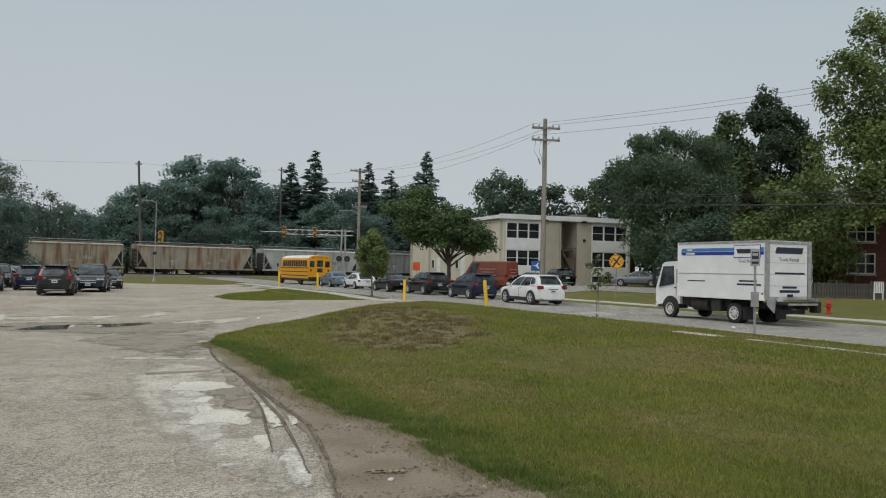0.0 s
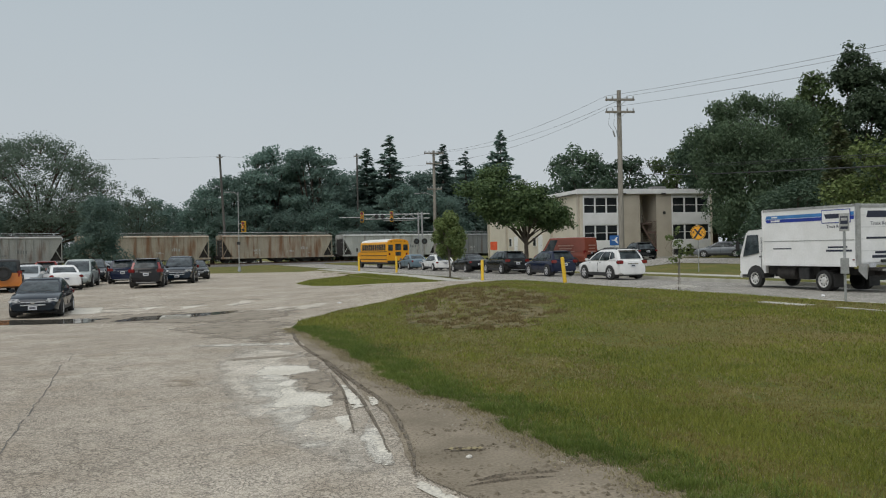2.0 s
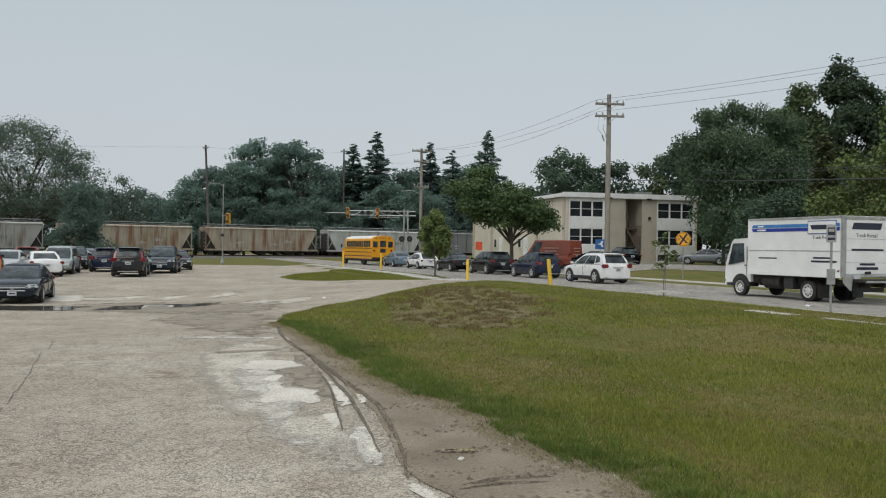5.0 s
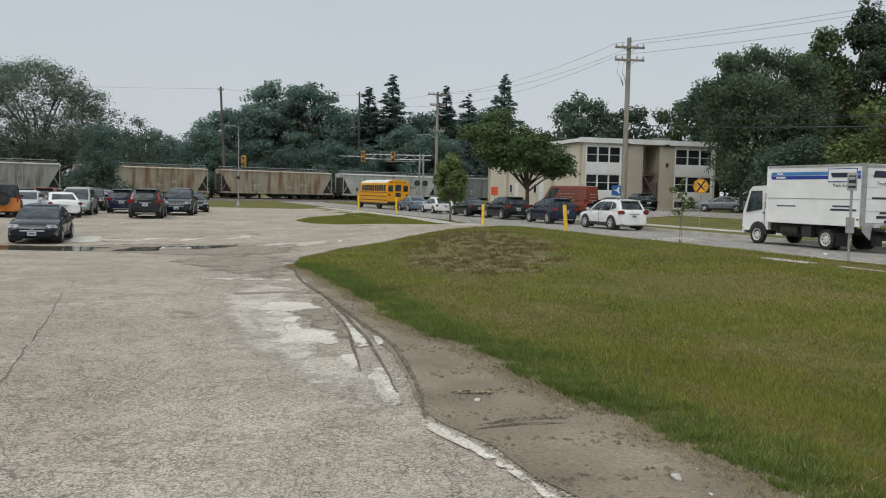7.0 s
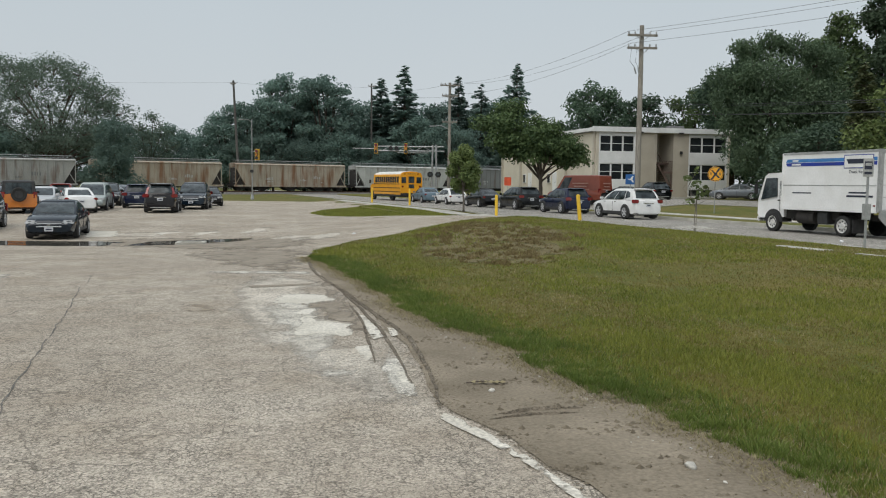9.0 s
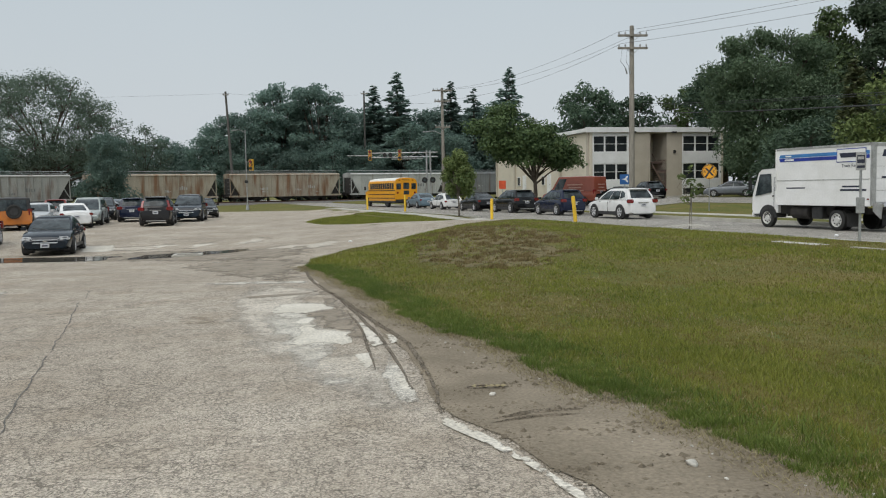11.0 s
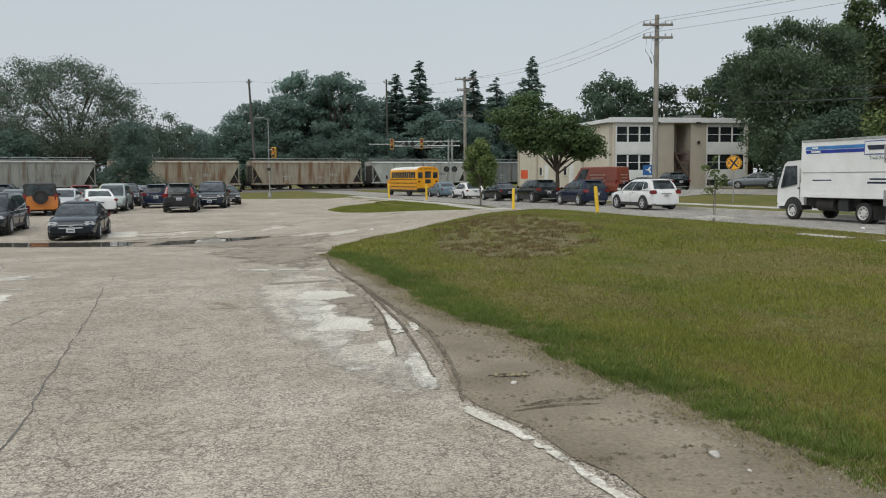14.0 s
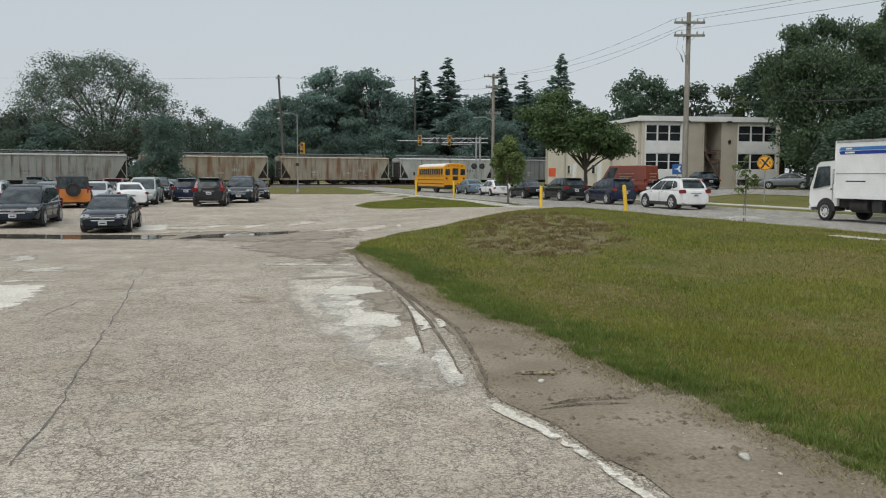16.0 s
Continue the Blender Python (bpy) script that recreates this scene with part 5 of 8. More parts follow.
def car(kind, m, L, W, H, body, label, category="car", name="car", group="", wheel_r=None, roof_rail=False, lower=None, dark_roof=False, grille="chrome", rim="rim", plates=True, glass_n=2, tall_tail=False):
    P = CARS[kind]
    top = thing(name, label, category, m, group)
    wr = wheel_r or H * 0.225
    zb = H * 0.13 + 0.02
    hw = W / 2
    rings = []
    ys = sorted({-.5, -.495, -.485, .485, .495, .5} | {round(v, 4) for v in np.linspace(-.475, .475, 27)})
    px, pz = zip(*P["top"])
    boxy = kind in ("jeep", "van")
    for f in ys:
        t = sum(float(np.interp(f + o, px, pz)) for o in ((-0.03, -0.015, 0, 0.015, 0.03) if abs(f) < 0.46 else (0,))) / (5 if abs(f) < 0.46 else 1) * H
        w = hw * (1 - (0.05 if boxy else 0.17) * abs(2 * f) ** (12 if boxy else 7))
        b = zb + (0.06 if abs(f) > .46 else 0) + 0.02
        mid = b + (t - b) * 0.55
        half = [(0.8 * w, b), (0.965 * w, b + 0.06), (0.985 * w, b + (mid - b) * 0.6), (1.0 * w, mid), (0.975 * w, t - 0.1), (0.94 * w, t - 0.035), (0.86 * w, t - 0.005), (0.45 * w, t + 0.022)]
        y = f * L
        rings.append([(x, y, z) for x, z in half] + [(0, y, t + 0.03)] + [(-x, y, z) for x, z in half[::-1]])
    part("body", loft(bmesh.new(), rings), M[body], top, smooth=38)
    # cabin: curved glass and pillars under a crowned roof
    a, b, c, d = (v * L for v in P["gh"])
    bz, wb, wt = P["belt"] * H, hw * 0.93, hw * (0.88 if boxy else 0.73)
    rz = H - 0.075
    bow_f, bow_r = (0.05, 0.03) if boxy else (0.16, 0.1)

    def skin(side, t, v, g=0.0):
        w = wb + (wt - wb) * v + (0.0 if boxy else 0.035) * math.sin(math.pi * v) + g
        y0 = a + (b - a) * v - (0.0 if boxy else 0.05) * math.sin(math.pi * v) + bow_r - g
        y1 = d + (c - d) * v + (0.0 if boxy else 0.06) * math.sin(math.pi * v) - bow_f + g
        z = bz - 0.02 + (rz - bz + 0.02) * v
        q = 2 * t - 1
        if side in (1, -1):
            return Vector((side * w * (1 - 0.05 * q ** 4), y0 + (y1 - y0) * t, z))
        if side == "front":
            return Vector((-q * w * 0.95, y1 + bow_f * (1 - q * q), z))
        return Vector((q * w * 0.95, y0 - bow_r * (1 - q * q), z))

    def pane_on(name, side, t0, t1, low_v, high_v, material, nt=6, nv=4):
        """A curved pane with thickness, following the cabin's skin."""
        bm = bmesh.new()
        grids = []
        for g in (0.012, -0.03):
            grids.append([[bm.verts.new(skin(side, t0 + (t1 - t0) * i / nt, low_v(i / nt) + (high_v(i / nt) - low_v(i / nt)) * k / nv, g)) for k in range(nv + 1)] for i in range(nt + 1)])
        for gr in grids:
            for i in range(nt):
                for k in range(nv):
                    bm.faces.new((gr[i][k], gr[i + 1][k], gr[i + 1][k + 1], gr[i][k + 1]))
        rim_ = [(i, 0) for i in range(nt)] + [(nt, k) for k in range(nv)] + [(i, nv) for i in range(nt, 0, -1)] + [(0, k) for k in range(nv, 0, -1)]
        for (i0, k0), (i1, k1) in zip(rim_, rim_[1:] + rim_[:1]):
            bm.faces.new((grids[0][i0][k0], grids[0][i1][k1], grids[1][i1][k1], grids[1][i0][k0]))
        return part(name, bm, M[material], top, smooth=35)

    ts = (0, 0.25, 0.5, 0.75, 1)
    tf = (0.08, 0.25, 0.5, 0.75, 0.92)
    cabin_rings = []
    for v in (-0.15, 0, 0.25, 0.5, 0.75, 1):
        cabin_rings.append([skin(1, t, v) for t in ts] + [skin("front", t, v) for t in tf] + [skin(-1, t, v) for t in ts[::-1]] + [skin("rear", t, v) for t in tf])
    mid_y = Vector((0, (b + c) / 2, 0))
    for k_, dz in ((0.975, 0.022), (0.91, 0.042), (0.78, 0.058), (0.5, 0.07), (0.2, 0.075)):
        cabin_rings.append([Vector((mid_y.x + (p.x - mid_y.x) * k_, mid_y.y + (p.y - mid_y.y) * k_, p.z + dz)) for p in cabin_rings[5]])
    part("cabin", loft(bmesh.new(), cabin_rings), M["black" if dark_roof else body], top, smooth=35)
    pane_on("windscreen", "front", 0.05, 0.95, lambda u: 0.06, lambda u: 0.94, "glass", 8)
    rise = 0.22 if kind == "suv" else (0.12 if kind in ("hatch", "minivan") else 0.06)
    if kind != "van":
        pane_on("rear_window", "rear", 0.1, 0.9, lambda u: rise, lambda u: 0.9, "glass", 8)
    if tall_tail:
        for t0 in (0.0, 0.92):
            pane_on("tail_light", "rear", t0, t0 + 0.08, lambda u: -0.2, lambda u: 0.72, "tail", 2)
    for s in (-1, 1):
        cuts = [0.07, 0.5, 0.93] if glass_n == 2 else [0.06, 0.32, 0.64, 0.94]
        if kind == "suv":
            cuts = [0.08, 0.26, 0.6, 0.94]
        elif kind == "van":
            cuts = [0.72, 0.95]

        def low(u):
            return 0.1 + (0.9 * max(0.0, 0.33 - u) if kind in ("suv", "hatch") else 0.0)

        def high(u):
            return 0.88 - (1.6 * max(0.0, 0.2 - u) if not boxy else 0.0) - (1.1 * max(0.0, u - 0.84) if not boxy else 0.0)
        for u0, u1 in zip(cuts, cuts[1:]):
            e0, e1 = u0 + 0.012, u1 - 0.012
            pane_on("side_window", s, e0, e1, lambda q: low(e0 + (e1 - e0) * q), lambda q: high(e0 + (e1 - e0) * q), "glass", 5, 3)
        # mirror, handles, sill
        part("mirror", boxed((s * (hw + 0.06), d - 0.32, bz + 0.08), (0.2, 0.12, 0.14), 0.03), M[body if not dark_roof else "black"], top)
        for f in (0.0, 0.24):
            part("door_handle", boxed((s * hw * 0.995, (f - 0.08) * L, bz - 0.1), (0.03, 0.16, 0.03), 0.008), M[grille if grille == "chrome" else "black"], top)
        part("sill", boxed((s * hw * 0.955, 0, zb + 0.1), (0.08, L * 0.5, 0.13 if kind != "suv" else 0.17), 0.02), M["black"], top)
        part("door_seam", boxed((s * hw * 0.994, -0.02 * L, (zb + bz) / 2), (0.016, 0.012, (bz - zb) * 0.78)), M["black"], top)
        for f in (-.3, .3):
            # wheel arch
            bm = bmesh.new()
            loft(bm, [[(s * hw * q, f * L + wr * 1.17 * math.cos(k * math.pi / 9), wr + wr * 1.17 * math.sin(k * math.pi / 9)) for k in range(-2, 12)] for q in (0.6, 1.004)])
            part("wheel_arch", bm, M["black"], top)
            wheel(top, s * (hw - 0.075), f * L, wr, 0.22, rim)
        # lamps
        fy = 0.478 * L
        hz = float(np.interp(.44, px, pz)) * H - 0.14
        part("headlight", boxed((s * hw * 0.7, fy - 0.06, hz), (hw * 0.48, 0.22, 0.19), 0.06, -s * 18), M["head"], top)
        tz = (P["belt"] * H - 0.05) if kind in ("sedan", "hatch") else P["belt"] * H
        th = 0.16 if kind in ("sedan", "hatch") else (0.2 if kind == "suv" else 0.38)
        part("tail_light", boxed((s * hw * 0.84, -0.478 * L, tz - 0.06), (hw * (0.26 if kind != "suv" else 0.4), 0.16, th), 0.035, s * 16), M["tail"], top)
    if not boxy:
        for s in (-1, 1):
            part("fog_light", boxed((s * hw * 0.68, 0.482 * L, zb + 0.15), (0.2, 0.08, 0.07), 0.02), M["chrome"], top)
            part("wiper", tubed([(s * 0.35 - 0.3, d + 0.01, bz + 0.03), (s * 0.35 + 0.25, d - 0.12, bz + 0.1)], 0.01, 4), M["black"], top)
            part("hood_crease", tubed([(s * hw * 0.5, d + 0.1, float(np.interp(.3, px, pz)) * H + 0.016), (s * hw * 0.42, 0.46 * L, float(np.interp(.46, px, pz)) * H + 0.018)], 0.012, 5), M[body], top)
    part("badge", boxed((0, 0.503 * L, H * 0.385), (0.14, 0.05, 0.05), 0.015), M["chrome"], top)
    part("grille", boxed((0, 0.488 * L, H * 0.36), (hw * 0.85, 0.08, 0.15), 0.03), M["black"], top)
    for gz in (0.34, 0.41):
        part("grille_bar", boxed((0, 0.497 * L - (gz - 0.34) * 0.4, H * gz), (hw * 0.98, 0.08, 0.045), 0.015), M["head" if grille == "chrome" else "black"], top)
    part("front_bumper_intake", boxed((0, 0.492 * L, zb + 0.14), (hw * 1.2, 0.07, 0.12), 0.03), M["black"], top)
    part("rear_bumper", boxed((0, -0.487 * L, zb + 0.14), (hw * 1.55, 0.1, 0.16), 0.04), M["black" if kind != "sedan" else body], top)
    if plates:
        pl = part("licence_plate", boxed((0, -0.502 * L, H * 0.46), (0.31, 0.02, 0.16), 0.006), M["plate"], top, "pale licence plate")
        part("plate_bar", boxed((0, -0.502 * L - 0.012, H * 0.46), (0.2, 0.006, 0.05)), M["ink"], pl)
        pl = part("licence_plate", boxed((0, 0.51 * L, H * 0.27), (0.31, 0.02, 0.15), 0.006), M["plate"], top, "pale licence plate")
        part("plate_bar", boxed((0, 0.51 * L + 0.012, H * 0.27), (0.2, 0.006, 0.05)), M["ink"], pl)
    if kind in ("suv", "minivan", "hatch"):
        part("rear_skid", boxed((0, -0.492 * L, zb + 0.08), (hw * 1.2, 0.1, 0.07), 0.02), M["alu"], top)
        part("rear_trim", boxed((0, -0.497 * L, H * 0.53), (hw * 0.7, 0.04, 0.04), 0.01), M["chrome"], top)
        part("spoiler", boxed((0, b - 0.06, rz + 0.01), (wt * 1.7, 0.3, 0.04), 0.015), M[body if not dark_roof else "black"], top)
    for s in (-1, 1):
        part("belt_trim", boxed((s * wb * 1.002, (a + d) / 2, bz + 0.012), (0.02, (d - a) * 0.86, 0.022), 0.004), M["chrome" if grille == "chrome" else "black"], top)
    if roof_rail:
        for s in (-1, 1):
            part("roof_rail", tubed([(s * wt * 0.86, b + 0.15, rz + 0.05), (s * wt * 0.88, b + 0.3, rz + 0.09), (s * wt * 0.88, c - 0.3, rz + 0.09), (s * wt * 0.86, c - 0.1, rz + 0.04)], 0.02, 6), M["black"], top)
    # underside
    part("underbody", boxed((0, 0, zb + 0.04), (W * 0.84, L * 0.86, 0.12)), M["black"], top)
    return top


def lot_at(x, y, heading):
    return pose(x, y, land(x, y) + 0.014, 0, 0, heading)


# queue on the road, all facing along it
def lane(s, y_mid, extra=0.0):
    u = (y_mid - 0.327 * s) / 0.945
    p = road_at(s, u)
    return pose(p.x, p.y, 0.05 - 0.004 * (s - 23.35) ** 2, 0, 0, ROAD_TURN + extra)


Q = "cars queueing at the crossing"
car("suv", lane(25.4, 47.2), 4.6, 1.85, 1.7, "p_white", "white compact sport utility car waiting in the road", group=Q, roof_rail=True, name="suv_car", glass_n=3)
car("suv", lane(25.6, 54.7), 4.3, 1.8, 1.66, "p_navy", "navy blue small sport utility car waiting in the road", group=Q, name="suv_car", glass_n=3)
car("suv", lane(25.85, 62.1), 4.7, 1.86, 1.68, "p_black", "black crossover car waiting in the road", group=Q, name="suv_car", glass_n=3)
car("sedan", lane(25.4, 67.6), 4.5, 1.78, 1.46, "p_black", "black sedan waiting in the road", group=Q)
car("hatch", lane(25.4, 74.9), 4.5, 1.8, 1.45, "p_white", "white fastback car waiting in the road", group=Q)
car("sedan", lane(25.3, 81.2), 4.6, 1.8, 1.46, "p_teal", "grey-teal sedan waiting behind the bus", group=Q)

# parked in the lot
G = "cars parked in the lot"
car("sedan", lot_at(-15.3, 33.6, 196), 4.85, 1.8, 1.46, "p_ink", "blue-black sedan with chrome grille bars, parked facing the lawn", group=G)
car("minivan", lot_at(-20.3, 36.2, 196), 5.15, 2.0, 1.78, "p_ink", "dark blue-black minivan parked facing the lawn", name="minivan", group=G, glass_n=3)
jeep = car("jeep", lot_at(-24.3, 48.3, 27), 4.3, 1.88, 1.84, "p_orange", "orange off-road car with a black roof and spare wheel", name="off_road_car", group=G, wheel_r=0.42, dark_roof=True, grille="black", rim="black")
bm = bmesh.new()
loft(bm, [[(0.0 + 0.41 * q * math.cos(2 * math.pi * k / 20), y, 1.05 + 0.41 * q * math.sin(2 * math.pi * k / 20)) for k in range(20)] for y, q in ((-2.16, .8), (-2.19, .98), (-2.36, .98), (-2.39, .85), (-2.37, .6), (-2.34, .1))])
sp = part("spare_wheel", bm, M["tyre"], jeep, smooth=35)
bm = bmesh.new()
loft(bm, [[(0.22 * math.cos(2 * math.pi * k / 16), y, 1.05 + 0.22 * math.sin(2 * math.pi * k / 16)) for k in range(16)] for y in (-2.33, -2.39)])
part("rim", bm, M["black"], sp)
for s in (-1, 1):
    for f in (-.3, .3):
        bm = bmesh.new()
        loft(bm, [[(s * x, f * 4.3 + (0.5 + e) * math.cos(k * math.pi / 8), 0.44 + (0.5 + e) * math.sin(k * math.pi / 8)) for k in range(0, 9)] + [(s * x, f * 4.3 + 0.45 * math.cos(k * math.pi / 8), 0.44 + 0.45 * math.sin(k * math.pi / 8)) for k in range(8, -1, -1)] for x, e in ((0.78, 0.04), (1.02, 0.02))])
        part("fender_flare", bm, M["black"], jeep)
car("sedan", lot_at(-24.3, 51.3, 196), 4.7, 1.8, 1.46, "p_pale", "pale silver sedan parked nose outward", group=G)
car("sedan", lot_at(-21.5, 49.5, 30), 4.7, 1.8, 1.44, "p_white", "white sedan with red tail lights, parked nose inward", group=G)
car("minivan", lot_at(-21.9, 53.0, 195), 4.95, 1.9, 1.72, "p_silver", "silver-green minivan parked nose outward", name="minivan", group=G, glass_n=3)
car("suv", lot_at(-24.6, 62.0, 200), 4.6, 1.85, 1.68, "p_black", "dark sport utility car in the back row", name="suv_car", group=G)
car("sedan", lot_at(-25.9, 68.0, 255), 4.6, 1.8, 1.5, "p_grey", "grey car parked aslant in the back row", group=G)
car("suv", lot_at(-20.9, 58.0, 17), 4.5, 1.82, 1.62, "p_navy", "dark blue crossover car parked nose inward", name="suv_car", group=G)
car("suv", lot_at(-16.8, 50.8, 14), 4.7, 1.86, 1.72, "p_brown", "dark sport utility car with tall red tail lights", name="suv_car", group=G, roof_rail=True, glass_n=3, tall_tail=True)
car("suv", lot_at(-16.6, 56.6, 191), 5.0, 1.95, 1.78, "p_ink", "blue-black large sport utility car with a chrome grille", name="suv_car", group=G, glass_n=3)
car("sedan", lot_at(-17.7, 64.0, 200), 4.6, 1.8, 1.45, "p_black", "black sedan in the back row", group=G)
car("suv", lot_at(-27.2, 60.5, 18), 4.5, 1.82, 1.6, "p_maroon", "dull red car in the back row", name="suv_car", group=G)
car("sedan", lot_at(-27.6, 52.0, 20), 4.7, 1.8, 1.44, "p_grey", "grey sedan parked nose inward", group=G)
car("hatch", lot_at(-29.3, 48.5, 20), 4.5, 1.8, 1.5, "p_white", "white hatchback parked nose inward", group=G)
car("suv", lot_at(-31.5, 62.0, 18), 4.7, 1.85, 1.7, "p_black", "black sport utility car in the back row", name="suv_car", group=G)
car("sedan", lot_at(-34.0, 57.0, 20), 4.7, 1.8, 1.45, "p_grey", "grey sedan in the back row", group=G)
car("suv", lot_at(-36.0, 66.0, 18), 4.7, 1.85, 1.7, "p_ink", "dark sport utility car by the track", name="suv_car", group=G)

# before the building
F2 = "cars before the building"
def yard(x, y, heading):
    return pose(x, y, land(x, y) + 0.032, 0, 0, heading)


van = car("van", yard(11.8, 70.5, 44), 5.5, 2.0, 2.45, "p_red", "brick-red cargo van with faded lettering", "van", "cargo_van", group=F2, grille="black", glass_n=3, wheel_r=0.37)
for zz, ww in ((1.75, 1.0), (1.5, 0.8), (1.25, 1.1)):
    part("faded_bar", boxed((0, -2.752, zz), (ww, 0.006, 0.09)), M["faded_print"], van)
    part("faded_bar", boxed((-0.995, -0.8, zz), (0.016, 1.6 * ww, 0.1)), M["faded_print"], van)
car("hatch", yard(18.7, 73.0, 8), 4.3, 1.8, 1.52, "p_black", "black compact crossover car before the building", name="suv_car", group=F2)
car("sedan", yard(14.9, 68.0, 60), 4.5, 1.78, 1.42, "p_black", "black sedan before the building", group=F2)
car("sedan", yard(26.4, 74.0, 60), 4.6, 1.8, 1.42, "p_grey", "mid-grey sedan parked on the forecourt", group=F2)
car("hatch", yard(30.0, 77.5, 75), 4.4, 1.78, 1.46, "p_grey", "grey hatchback parked behind the sedan", group=F2)


def school_bus(m):
    top = thing("school_bus", "yellow school bus with a white roof, waiting at the crossing", "bus", m)
    L, W = 10.6, 2.4
    hw = W / 2
    prof = [(hw * 0.97, 0.62), (hw, 0.75), (hw, 2.45), (hw * 0.95, 2.72), (hw * 0.8, 2.88)]
    rings = [[(x, y, z) for x, z in prof] + [(-x, y, z) for x, z in prof[::-1]] for y in (-L / 2, L / 2 - 1.9)]
    part("body", loft(bmesh.new(), rings), M["bus"], top, smooth=30)
    prof = [(hw * 0.955, 2.7), (hw * 0.82, 2.9), (hw * 0.45, 3.03), (0, 3.07)]
    rings = [[(x, y, z) for x, z in prof] + [(-x, y, z) for x, z in prof[-2::-1]] for y in (-L / 2 + 0.25, L / 2 - 2.0)]
    part("roof", loft(bmesh.new(), rings), M["bus_roof"], top, "white painted roof", smooth=30)
    prof = [(hw * 0.955, 2.7), (hw * 0.82, 2.9), (hw * 0.45, 3.0), (0, 3.04)]
    rings = [[(x, y, z) for x, z in prof] + [(-x, y, z) for x, z in prof[-2::-1]] for y in (-L / 2 + 0.01, -L / 2 + 0.25)]
    part("rear_cap", loft(bmesh.new(), rings), M["bus"], top, smooth=30)
    part("hood", boxed((0, L / 2 - 0.95, 1.2), (W * 0.82, 1.9, 1.1), 0.15), M["bus"], top, smooth=40)
    for s in (-1, 1):
        for k in range(11):
            part("side_window", boxed((s * hw, -L / 2 + 0.75 + k * 0.7, 2.2), (0.04, 0.58, 0.62), 0.015), M["glass"], top)
        for z in (0.95, 1.35, 1.75):
            part("rub_rail", boxed((s * hw, -0.95, z), (0.05, L - 2.0, 0.07), 0.01), M["black"], top)
        part("skirt", boxed((s * hw * 0.98, -0.95, 0.58), (0.04, L - 2.1, 0.16)), M["black"], top)
        part("tail_light", boxed((s * hw * 0.78, -L / 2, 1.5), (0.2, 0.05, 0.2), 0.03), M["tail"], top)
        part("warning_lamp", boxed((s * hw * 0.6, -L / 2 - 0.01, 2.78), (0.2, 0.05, 0.17), 0.03), M["amber"], top)
        part("rear_window", boxed((s * hw * 0.68, -L / 2, 2.15), (0.5, 0.04, 0.62), 0.03), M["glass"], top)
        for y in (-2.6, 3.6):
            wheel(top, s * (hw - 0.18), y, 0.5, 0.3, "black")
        part("mirror", boxed((s * (hw + 0.3), L / 2 - 1.6, 2.0), (0.2, 0.08, 0.4), 0.03), M["black"], top)
    part("emergency_door", boxed((0, -L / 2 - 0.005, 1.7), (0.78, 0.05, 1.9), 0.03), M["bus"], top)
    part("rear_window", boxed((0, -L / 2 - 0.03, 2.2), (0.64, 0.04, 0.66), 0.03), M["glass"], top)
    part("rear_window", boxed((0, -L / 2 - 0.03, 1.52), (0.6, 0.04, 0.4), 0.03), M["glass"], top)
    part("name_board", boxed((0, -L / 2 - 0.012, 2.8), (0.9, 0.03, 0.2), 0.01), M["bus"], top)
    text_mesh("lettering", "SCHOOL BUS", 0.15, pose(0, -L / 2 - 0.032, 2.8, 90, 0, 0), M["ink"], top)
    part("rear_bumper", boxed((0, -L / 2 - 0.05, 0.7), (W * 0.98, 0.14, 0.26), 0.03), M["black"], top)
    part("underframe", boxed((0, -0.3, 0.55), (W * 0.7, L * 0.9, 0.25)), M["black"], top)
    part("windscreen", boxed((0, L / 2 - 1.9, 2.2), (W * 0.86, 0.06, 0.9), 0.03), M["glass"], top)
    return top


school_bus(lane(24.85, 90.3, 3.5))


